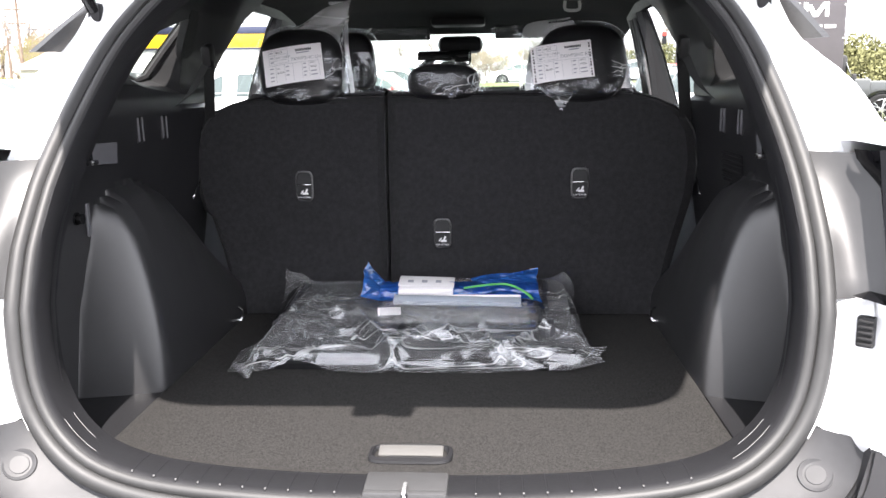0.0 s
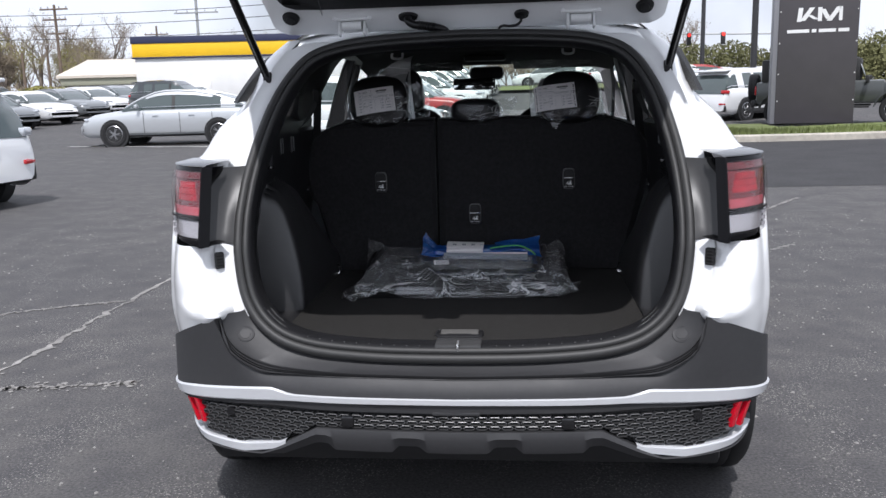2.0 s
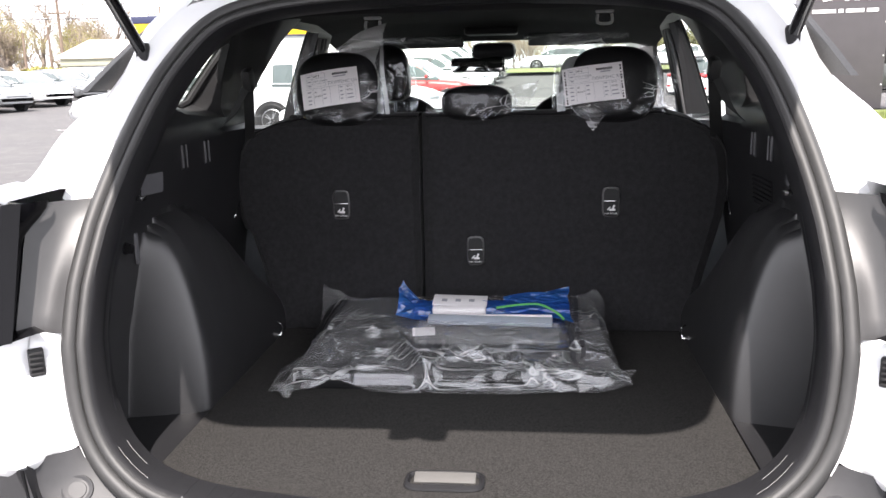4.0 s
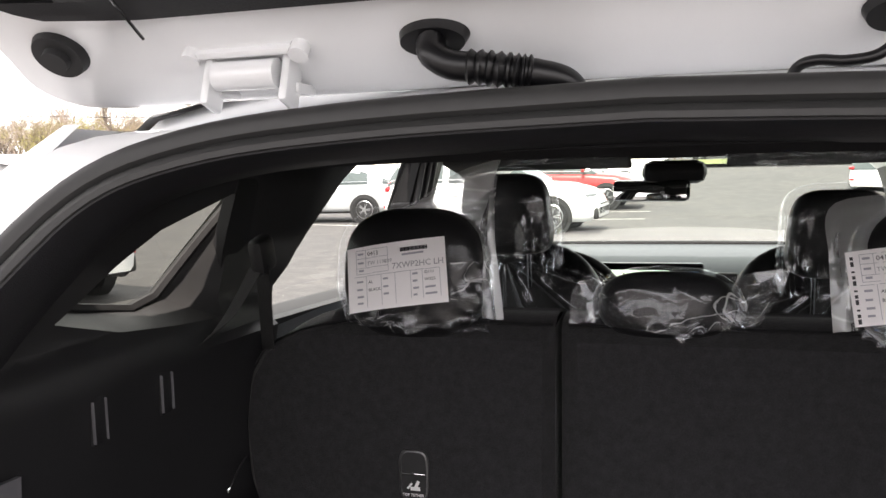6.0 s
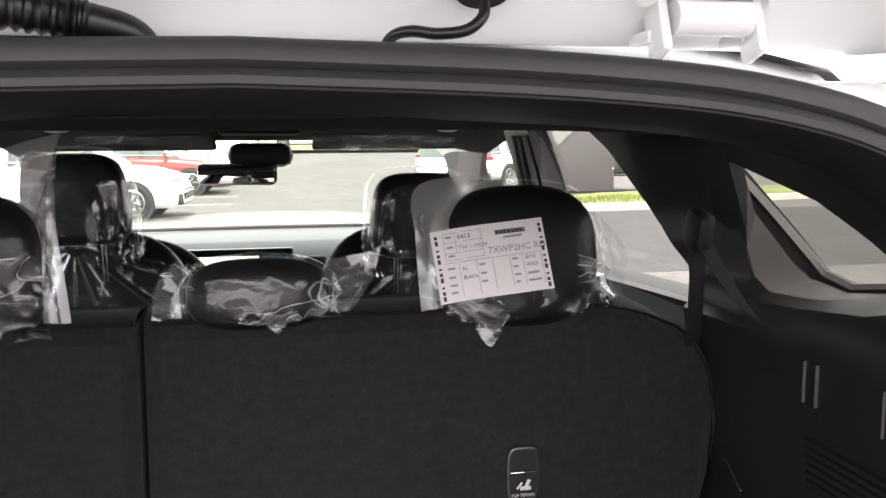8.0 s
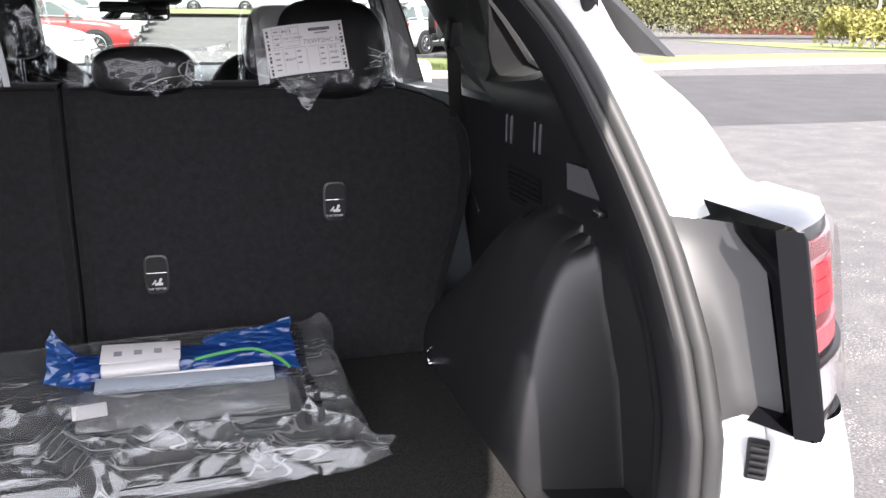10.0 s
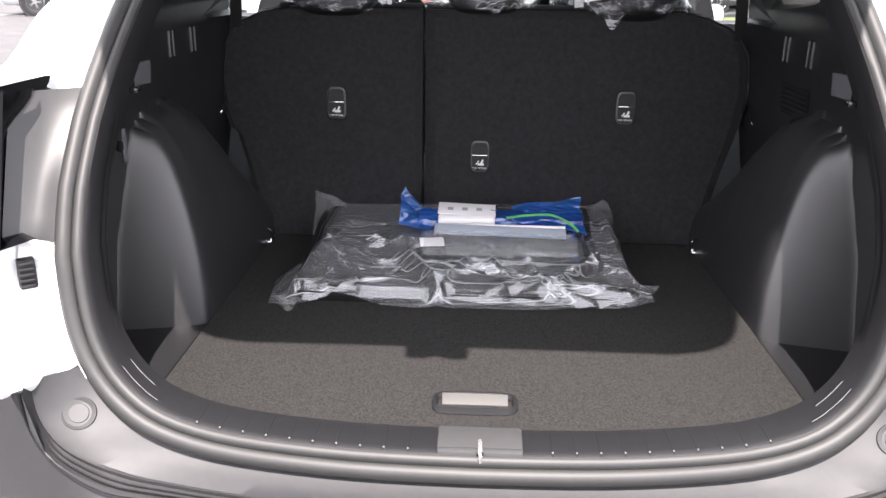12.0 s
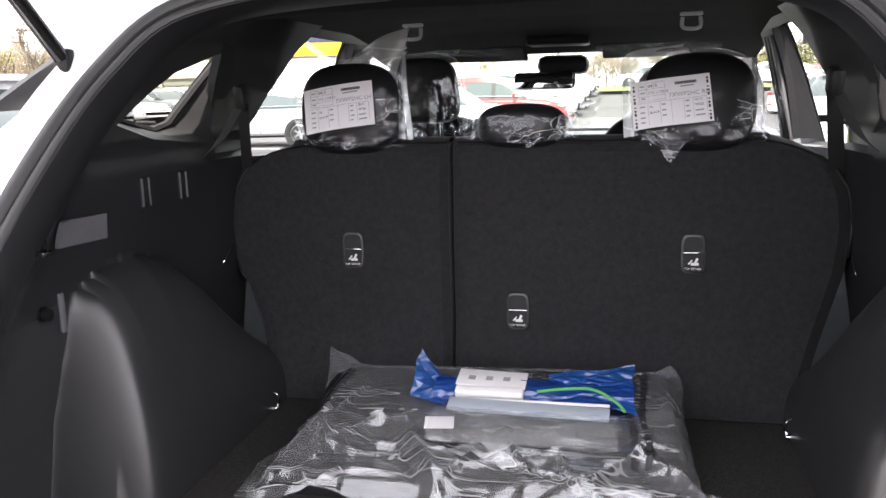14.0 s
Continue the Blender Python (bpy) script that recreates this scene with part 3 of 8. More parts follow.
# tail lamps: satin filler, black cheek, lens stack under a clear cover
for side in (-1, 1):
    def sided(bm):
        return bm if side > 0 else flip(bm)
    # satin panel between the seal and the lamp, its edge turning forward
    filler = sheet([spline([Vector((open_x(z) - 0.006, table(SLOPE, z) - 0.002, z)), Vector((0.692, table([(0.93, 0.512), (1.13, 0.612)], z), z)), Vector((0.728, table([(0.93, 0.487), (1.10, 0.553), (1.13, 0.570)], z), z))], 12) + [Vector((0.735, table([(0.93, 0.500), (1.13, 0.585)], z), z))] for z in span(0.920, 1.136, 14)])
    part("lamp_filler_panel", sided(filler), filler_grey, suv, "satin black panel beside the lamp")
    lamp = part("tail_lamp", sided(lens_patch([(0.9, 1.29), (1.15, 1.29)], [(0.90, 2.70), (1.0, 2.74), (1.09, 2.74), (1.15, 2.66)], 0.932, 1.146, 0.020, 0.004, droop=0.008)), lamp_black, suv, "tail lamp with red upper and clear lower lens in a black housing")
    # black inner cheek, widening to a wedge along the top
    cheek = []
    for z in span(0.922, 1.144, 16):
        wedge = ease(z, 1.075, 1.14)
        a = Vector((0.729 - 0.034 * wedge, table([(0.92, 0.482), (1.10, 0.548), (1.144, 0.562)], z) + 0.012 * wedge, z))
        b = on_lamp(1.31, z, 0.022)
        cheek.append([a + Vector((0.004, 0.012, 0)), a, a.lerp(b, 0.5) + Vector((-0.004, 0, 0)), b, b + Vector((0.012, 0.006, 0))])
    part("cheek", sided(sheet(cheek)), lamp_black, lamp, "black cheek beside the lens")
    # ledge over the lamp and the underside
    lid = [[on_lamp(u, 1.147, 0.024) for u in span(1.29, 2.66, 10)]]
    lid.append([p + Vector((-0.002, 0.006, 0.004)) for p in lid[0]])
    lid.append([Vector((0.690 + 0.150 * f, 0.640 + 0.075 * f, 1.158)) for f in span(0, 1, 10)])
    part("lamp_ledge", sided(sheet(lid)), gloss_black, lamp, "gloss black ledge over the lamp")
    low = [[on_lamp(u, 0.931 - 0.008 * (2.70 - u) / 1.4, 0.020) for u in span(1.29, 2.70, 10)], [on_lamp(u, 0.934, -0.05) for u in span(1.29, 2.70, 10)]]
    part("lamp_underside", sided(sheet(low)), lamp_black, lamp)
    part("rim", sided(lens_patch([(0.92, 1.29), (1.15, 1.29)], [(0.92, 1.335), (1.15, 1.335)], 0.934, 1.147, 0.031, 0.002, 4, 14, droop=0.008)), lamp_black, lamp, "raised black rim")
    part("red_band", sided(lens_patch(inset(lens_left, 0.02), inset(lens_right, -0.04), 1.112, 1.131, 0.024, 0.004, 12, 4)), red_lens, lamp, "dark red upper band")
    part("red_lens", sided(lens_patch(inset(lens_left, 0.02), inset(lens_right, -0.04), 1.008, 1.111, 0.021, 0.004)), red_lens, lamp, "dark red lens")
    for k in range(3):
        z = 1.050 + 0.018 * k
        part("lamp_core", sided(lens_patch([(0.9, 1.50 + 0.03 * k)] * 2, [(0.9, 2.30 - 0.05 * k)] * 2, z, z + 0.0176, 0.024, 0.004, 10, 3)), red_bright, lamp, "bright red lamp core")
    part("pink_reflector", sided(lens_patch(inset(lens_left, 0.10), inset(lens_right, -0.12), 1.010, 1.034, 0.024, 0.004, 10, 4)), pink_lens, lamp, "pale pink lower reflector")
    part("divider", sided(lens_patch(inset(lens_left, 0.01), inset(lens_right, -0.02), 1.000, 1.005, 0.030, 0.004, 12, 2)), lamp_black, lamp)
    part("clear_lens", sided(lens_patch(inset(lens_left, 0.05), inset(lens_right, -0.20), 0.947, 0.995, 0.024, 0.004)), clear_lens, lamp, "clear lower lens with a white reflector")
    for k in range(3):
        z = 0.950 + 0.016 * k
        part("clear_step", sided(lens_patch([(0.9, 2.44)] * 2, inset(lens_right, -0.03), z, z + 0.011, 0.025, 0.004, 6, 3)), clear_lens, lamp)
    cover = part("lens_cover", sided(lens_patch(lens_left, lens_right, 0.942, 1.135, 0.031, 0.006)), lens_cover, lamp, "clear moulded outer cover")
    cover.visible_shadow = False
    # ribbed rubber stop on the flange below the lamp
    stop = bmesh.new()
    x0, y0 = 0.697, 0.480
    box(stop, (x0, y0 + 0.006, 0.876), (0.025, 0.016, 0.048), 0.003, pose(0, 0, 0, 0, 0, -38))
    for k in range(5):
        box(stop, (x0 - 0.004, y0 - 0.002, 0.858 + 0.009 * k), (0.020, 0.009, 0.0045), 0.0015, pose(0, 0, 0, 0, 0, -38))
    part("rubber_stop", sided(stop), rubber, suv, "ribbed black rubber stop")
    # gloss black fin standing on the pillar beside the opening
    fin = bmesh.new()
    outline = [(0.782, 1.323, 0.712), (0.956, 1.327, 0.700), (1.045, 1.392, 0.697), (1.125, 1.478, 0.680), (1.061, 1.458, 0.694), (0.893, 1.378, 0.706)]
    fin.faces.new([fin.verts.new((x, y, z)) for y, z, x in outline])
    part("pillar_fin", sided(thick(fin, -0.014)), black_trim, suv, "black fin beside the tailgate opening", False)

# bumper: top gutter, face, silver strip, honeycomb band, lower strips, diffuser
CREASE = [(0, 0.300, 0.580), (0.3, 0.313, 0.582), (0.48, 0.333, 0.584), (0.545, 0.339, 0.588), (0.586, 0.343, 0.605), (0.622, 0.350, 0.626), (0.645, 0.357, 0.648), (0.660, 0.361, 0.680), (0.6655, 0.360, 0.715), (0.668, 0.360, 0.739)]
RIDGE = [(0, 0.336, 0.577), (0.3, 0.352, 0.580), (0.489, 0.374, 0.590), (0.553, 0.381, 0.601), (0.585, 0.381, 0.614), (0.616, 0.379, 0.634), (0.640, 0.386, 0.652), (0.662, 0.397, 0.680), (0.671, 0.404, 0.715), (0.673, 0.406, 0.738)]


def even(points, n):
    """The same line in n points, evenly spaced."""
    run = [0.0]
    for p, q in zip(points, points[1:]):
        run.append(run[-1] + (q - p).length)
    return [Vector([float(np.interp(run[-1] * i / (n - 1), run, [p[k] for p in points])) for k in range(3)]) for i in range(n)]


inner = even([q for (x, z), q in zip(LOOP, ring([(-0.004, -0.006)])[0]) if x >= 0 and z < 0.738], 70)
ridge, outer = even(spline(RIDGE, 80), 70), even(spline(CREASE, 80), 70)
into = Vector((0, 0.6, -0.8))
gutter = [[p + into * d for p in [a.lerp(b, v) for a, b in zip(inner, ridge)]] for v, d in ((0, 0), (0.05, 0.008), (0.12, 0.009), (0.5, 0.007), (0.93, 0.004), (0.985, 0.0005), (1, 0))]
gutter += [[p + into * d for p in [a.lerp(b, v) for a, b in zip(ridge, outer)]] for v, d in ((0.03, 0.002), (0.08, 0.009), (0.24, 0.009), (0.28, 0.003), (0.32, 0.002), (0.36, 0.009), (0.48, 0.009), (0.52, 0.003), (0.56, 0.002), (0.60, 0.010), (0.80, 0.008), (0.96, 0.001), (1, 0))]
gb = sheet(gutter)
both("bumper_gutter", gb, cladding, suv, "satin black bumper ledge below the seal")
FACE_X = [(0, 0.280), (0.3, 0.293), (0.51, 0.325), (0.7, 0.375), (0.79, 0.42), (0.86, 0.50), (0.90, 0.62), (0.918, 0.85), (0.925, 1.15)]
plan = spline([(x, y, 0) for x, y in FACE_X], 60)
ARC = [0.0]
for a, b in zip(plan, plan[1:]):
    ARC.append(ARC[-1] + (b - a).length)


def bump_at(x=None, s=None, out=0.0, z=0.0):
    """A point on the bumper's face by x or by arc length."""
    if s is None:
        s = float(np.interp(x, [p.x for p in plan], ARC))
    if z > 0.2:
        out -= 0.045 * ease(s, 0.60, 0.98) * max(0.0, 0.495 - z) / 0.12  # tucked in below the silver strip at the corners
    px, py = float(np.interp(s, ARC, [p.x for p in plan])), float(np.interp(s, ARC, [p.y for p in plan]))
    e = 0.01
    d = Vector((float(np.interp(s + e, ARC, [p.x for p in plan]) - np.interp(s - e, ARC, [p.x for p in plan])), float(np.interp(s + e, ARC, [p.y for p in plan]) - np.interp(s - e, ARC, [p.y for p in plan])), 0)).normalized()
    return Vector((px, py, z)) + out * Vector((d.y, -d.x, 0))


S_END = ARC[-1]
S_TOP = float(np.interp(0.668, [p.x for p in plan], ARC))
TOP = [(float(np.interp(p.x, [q.x for q in plan], ARC)), p.z) for p in spline(CREASE, 40)] + [(0.90, 0.655), (1.05, 0.612), (1.6, 0.600)]
STRIP_T = [(0, 0.533), (0.46, 0.533), (0.52, 0.549), (0.78, 0.529), (0.95, 0.500), (1.05, 0.492)]
STRIP_B = [(0, 0.516), (0.46, 0.513), (0.78, 0.492), (0.95, 0.473), (1.05, 0.470)]
LOW_T = [(0, 0.437), (0.40, 0.437), (0.50, 0.390), (0.62, 0.374), (0.80, 0.374), (0.86, 0.376), (1.05, 0.382)]
ss = [S_END * i / 70 for i in range(71)]
face = [[]]
crease = spline(CREASE, 40)
for s in ss:
    q = bump_at(s=s, z=table(TOP, s), out=-0.03)
    if s < S_TOP:
        q = Vector((q.x, float(np.interp(q.x, [p.x for p in crease], [p.y for p in crease])) + 0.004, float(np.interp(q.x, [p.x for p in crease], [p.z for p in crease]))))
    face[0].append(q)
for v in span(0, 1, 7):
    row = []
    for s in ss:
        zt, zb = table(TOP, s), table(STRIP_T, s)
        z = zt + (zb - zt) * v
        lean = 0.020 * (1 - v) ** 2 * (1 - ease(s, 0.52, 0.64)) + 0.004 * (1 - v)
        row.append(bump_at(s=s, z=z, out=-lean))
    face.append(row)
bumper = part("rear_bumper", sheet([[Vector((-p.x, p.y, p.z)) for p in r[:0:-1]] + r for r in face]), cladding, suv, "satin black rear bumper with silver strips and honeycomb grille")


def band(top, bottom, s0, s1, out, depth, n=60, lip=0.004):
    """A bevelled strip along the bumper between two height curves."""
    rows = []
    prof = [(0.0, -depth), (0.0, out - lip), (0.12, out), (0.88, out), (1.0, out - lip), (1.0, -depth)]
    for v, o in prof:
        row = []
        for i in range(n + 1):
            s = s0 + (s1 - s0) * i / n
            zt, zb = table(top, s), table(bottom, s)
            row.append(bump_at(s=s, z=zt + (zb - zt) * v, out=o))
        rows.append(row)
    return rows


def whole(rows):
    return sheet([[Vector((-p.x, p.y, p.z)) for p in r[:0:-1]] + list(r) for r in rows])


part("silver_strip", whole(band(STRIP_T, STRIP_B, 0, 1.0, 0.006, 0.02)), satin_silver, bumper, "satin silver strip across the bumper")
part("grille_backing", whole(band(STRIP_B, [(0, 0.425), (0.40, 0.425), (0.5, 0.368), (0.9, 0.352), (1.05, 0.37)], 0, 1.05, -0.022, 0.05)), gloss_black, bumper)
part("grille_brow", whole(band(STRIP_B, [(0, 0.487), (0.40, 0.489), (0.52, 0.494), (0.78, 0.481), (0.9, 0.466), (1.05, 0.465)], 0, 1.05, -0.002, 0.03)), cladding, bumper)
# honeycomb bars, row by row: framed cells with a recessed floor
cells = bmesh.new()
pitch_s, pitch_z = 0.0345, 0.0132
for r in range(10):
    for k in range(-24, 25):
        s = pitch_s * (k + (0.5 if r % 2 else 0))
        zz = 0.474 - pitch_z * r - 0.012 * max(0, abs(s) - 0.4)
        zt = table(STRIP_B, abs(s)) - 0.014 - (0.016 if abs(s) < 0.45 else 0)
        if abs(s) > 0.765 or not table(LOW_T, abs(s)) + 0.004 < zz < zt:
            continue
        loops = []
        for hw, hh, ch, o, dz in ((0.0170, 0.0064, 0.0055, -0.024, 0), (0.0168, 0.0062, 0.0055, -0.006, 0), (0.0142, 0.0046, 0.0045, -0.005, 0.0004), (0.0128, 0.0026, 0.0035, -0.017, 0.0012)):
            ring_ = []
            for ds, dv in ((-hw, 0), (-hw + ch, hh), (hw - ch, hh), (hw, 0), (hw - ch, -hh), (-hw + ch, -hh)):
                q = bump_at(s=abs(s + ds), z=zz + dv + dz, out=o)
                q.x = math.copysign(q.x, s + ds)
                ring_.append(cells.verts.new(q))
            loops.append(ring_)
        for la, lb in zip(loops, loops[1:]):
            for i in range(6):
                cells.faces.new((la[i], la[(i + 1) % 6], lb[(i + 1) % 6], lb[i]))
        cells.faces.new(loops[-1])
part("honeycomb_grille", cells, grey_trim, bumper, "black honeycomb grille with stepped bars", False)
for side in (-1, 1):
    for k in range(2):
        s = 0.780 + 0.044 * k
        rows = []
        for v in span(0, 1, 5):
            z = 0.484 - 0.008 * k - 0.075 * v
            rows.append([bump_at(s=s + d - 0.012 * v + 0.004 * k * v, z=z, out=0.002 if 0 < i < 3 else -0.012) for i, d in enumerate((0.0, 0.003, 0.018, 0.021))])
        bm = sheet(rows)
        part("reflector", bm if side > 0 else flip(bm), red_reflector, bumper, "upright red reflector")
    bm = sheet(band(LOW_T, [(0, 0.40), (0.46, 0.385), (0.52, 0.365), (0.62, 0.346), (0.82, 0.350), (0.96, 0.366)], 0.485, 0.95, 0.004, 0.03))
    part("lower_silver_strip", bm if side > 0 else flip(bm), satin_silver, bumper, "satin silver lower bumper strip")
    # dish-shaped cap on the ledge and parking sensor
    prof = [(0.0262, -0.0010), (0.0252, 0.0022), (0.0242, 0.0026), (0.0232, 0.0022), (0.0185, 0.0001), (0.0150, 0.0001), (0.0146, 0.0014), (0.0140, 0.0016), (0.0005, 0.0016)]
    bm = sheet([[Vector((r_ * math.cos(t_), r_ * math.sin(t_), h_)) for t_ in [2 * math.pi * j / 28 for j in range(28)]] for r_, h_ in prof], True)
    k0 = min(range(70), key=lambda i: abs(inner[i].lerp(ridge[i], 0.48).x - 0.612))
    p0 = inner[k0].lerp(ridge[k0], 0.48) + into * 0.007
    nrm = (ridge[k0] - inner[k0]).cross(inner[k0 + 1] - inner[k0 - 1]).normalized()
    nrm = nrm if nrm.y < 0 else -nrm
    p0, nrm = Vector((p0.x * side, p0.y, p0.z)), Vector((nrm.x * side, nrm.y, nrm.z))
    bmesh.ops.transform(bm, matrix=Matrix.Translation(p0) @ nrm.to_track_quat("Z", "Y").to_matrix().to_4x4(), verts=bm.verts)
    part("bumper_stop_cap", bm, cladding, bumper, "round dished cap", False)
    for s in (0.30, 0.66):
        bm = bmesh.new()
        p = bump_at(s=s, z=0.462, out=-0.004)
        rod(bm, (p.x * side, p.y + 0.01, p.z), (p.x * side, p.y - 0.004, p.z), 0.0125, 20)
        part("parking_sensor", bm, gloss_black, bumper)
    part("sensor_mount", box(bmesh.new(), (bump_at(s=0.30).x * side, 0.300, 0.462), (0.036, 0.02, 0.034), 0.006), gloss_black, bumper)
# diffuser: sloped face with a notched lower edge, then the dark underside
def lower_edge(s):
    return table([(0, 0.374), (0.084, 0.374), (0.104, 0.393), (0.160, 0.393), (0.180, 0.374), (0.342, 0.374), (0.362, 0.393), (0.395, 0.393), (0.50, 0.350), (0.54, 0.346), (0.62, 0.342), (0.82, 0.342), (1.05, 0.36)], s)


LOWER = []
for v in range(7):
    row = []
    for i in range(106):
        s = 1.05 * i / 105
        top = table([(0, 0.439), (0.39, 0.439), (0.50, 0.382), (0.56, 0.352), (0.82, 0.346), (1.05, 0.365)], s)
        low = min(lower_edge(s), top - 0.004)
        z, o = ((top, -0.02), (top, 0.002), (top - 0.35 * (top - low), 0.008), (low, -0.008), (low + 0.002, -0.03), (low - 0.02, -0.12), (low - 0.05, -0.32))[v]
        row.append(bump_at(s=s, z=z, out=o))
    LOWER.append(row)
part("diffuser", whole(LOWER), cladding, bumper, "matt black lower diffuser with a notched edge")
bm = box(bmesh.new(), (0, 0.288, 0.490), (0.13, 0.012, 0.012), 0.004)
part("tow_cover", bm, cladding, bumper)

# wheels
def wheel(parent, x, y, z, r=0.35, w=0.235, side=1, rim_mat=None, spokes=5):
    wh = part("wheel", tyre_mesh(r, w), rubber, parent, "black tyre on an alloy rim")
    wh.matrix_basis = pose(x, y, z, 0, 0, 0 if side > 0 else 180)
    bm = bmesh.new()
    ring_r = r * 0.66
    prof = [(ring_r, 0.0), (ring_r * 1.03, w * 0.42), (ring_r * 0.97, w * 0.46), (ring_r * 0.92, w * 0.36), (ring_r * 0.90, 0.02)]
    rr = [[Vector((b, a * math.cos(t), a * math.sin(t))) for t in [2 * math.pi * j / 32 for j in range(32)]] for a, b in prof]
    sheet(rr, True, bm)
    for k in range(spokes):
        t = 2 * math.pi * k / spokes
        for d in (-0.16, 0.16):
            a = Vector((w * 0.40, r * 0.10 * math.cos(t), r * 0.10 * math.sin(t)))
            b = Vector((w * 0.36, ring_r * 0.95 * math.cos(t + d), ring_r * 0.95 * math.sin(t + d)))
            rod(bm, a, b, r * 0.045, 6, r * 0.035)
    rod(bm, (w * 0.30, 0, 0), (w * 0.44, 0, 0), r * 0.16, 16)
    part("rim", bm, rim_mat or steel, wh, "silver alloy rim")
    bm = bmesh.new()
    rod(bm, (-0.02, 0, 0), (w * 0.2, 0, 0), ring_r * 0.93, 24)
    part("brake_disc", bm, gloss_black, wh)
    return wh


def tyre_mesh(r, w):
    prof = [(0.64, -0.40), (0.80, -0.49), (0.93, -0.48), (0.985, -0.40), (1.0, -0.25), (0.985, -0.21), (1.0, -0.17), (1.0, -0.06), (0.985, -0.03), (0.985, 0.03), (1.0, 0.06), (1.0, 0.17), (0.985, 0.21), (1.0, 0.25), (0.985, 0.40), (0.93, 0.48), (0.80, 0.49), (0.64, 0.40)]
    rows = [[Vector((b * w, a * r * math.cos(t), a * r * math.sin(t))) for t in [2 * math.pi * j / 40 for j in range(40)]] for a, b in prof]
    return sheet(rows, True)


for sx in (-1, 1):
    for wy in (1.10, 3.77):
        wheel(suv, sx * 0.807, wy, 0.345, 0.345, 0.235, sx)

# ---- the open tailgate overhead ----
gate = thing("tailgate", "open white tailgate raised overhead with black inner trim", "")
gate.parent = suv
GATE = [(1.105, 1.575, 0.56), (1.095, 1.552, 0.585), (1.072, 1.547, 0.61), (1.040, 1.566, 0.645), (0.995, 1.605, 0.652), (0.90, 1.668, 0.656), (0.80, 1.73, 0.658), (0.55, 1.87, 0.672), (0.33, 1.99, 0.635), (0.15, 2.03, 0.59), (0.04, 2.04, 0.55), (-0.02, 2.045, 0.49), (-0.05, 2.06, 0.42)]
gk = spline([(w, y, z) for y, z, w in GATE], 56)
shell = []
for p in gk:
    shell.append([Vector((p.x * u, p.y, p.z + 0.05 * max(0, abs(u) - 0.93) - 0.006 * u * u)) for u in span(-1, 1, 33)])
part("inner_panel", sheet(shell), white_paint, gate, "white painted inner panel")
skin_rows = [[Vector((p.x * 1.012, p.y + 0.012 * (1 if i < 4 else -0.2), p.z + 0.035)) for p in r] for i, r in enumerate(shell)]
part("outer_skin", sheet(skin_rows), white_paint, gate, "white outer skin with rear glass")
rim = [shell[0], skin_rows[0]], [shell[-1], skin_rows[-1]], [[r[0] for r in shell], [r[0] for r in skin_rows]], [[r[-1] for r in shell], [r[-1] for r in skin_rows]]
bm = bmesh.new()
for pair in rim:
    sheet(pair, False, bm)
part("gate_edge", bm, white_paint, gate)
tk = spline([(0.545, 0.970, 1.617), (0.585, 0.945, 1.631), (0.605, 0.88, 1.670), (0.61, 0.55, 1.850), (0.58, 0.33, 1.972), (0.53, 0.15, 2.010), (0.46, 0.04, 2.02)], 30)
trim = []
for p in tk:
    trim.append([Vector((p.x * u, p.y + 0.03 * max(0, abs(u) - 0.86) / 0.14 * (-1 if p.y > 0.94 else 0), p.z - 0.004)) for u in span(-1, 1, 41)])
part("gate_trim", sheet(trim), black_trim, gate, "black grained inner trim")
bm = tube([Vector((-0.47, 0.985, 1.598)), Vector((-0.46, 0.86, 1.668)), Vector((-0.455, 0.60, 1.802))], 0.0016, 6)
part("trim_seam", bm, gloss_black, gate)
bm = box(bmesh.new(), (-0.075, -0.035, 2.005), (0.05, 0.05, 0.05), 0.012)
box(bm, (-0.005, -0.035, 2.005), (0.05, 0.05, 0.05), 0.012)
box(bm, (-0.04, -0.03, 2.012), (0.12, 0.05, 0.04), 0.008)
part("gate_latch", bm, black_trim, gate, "black latch")
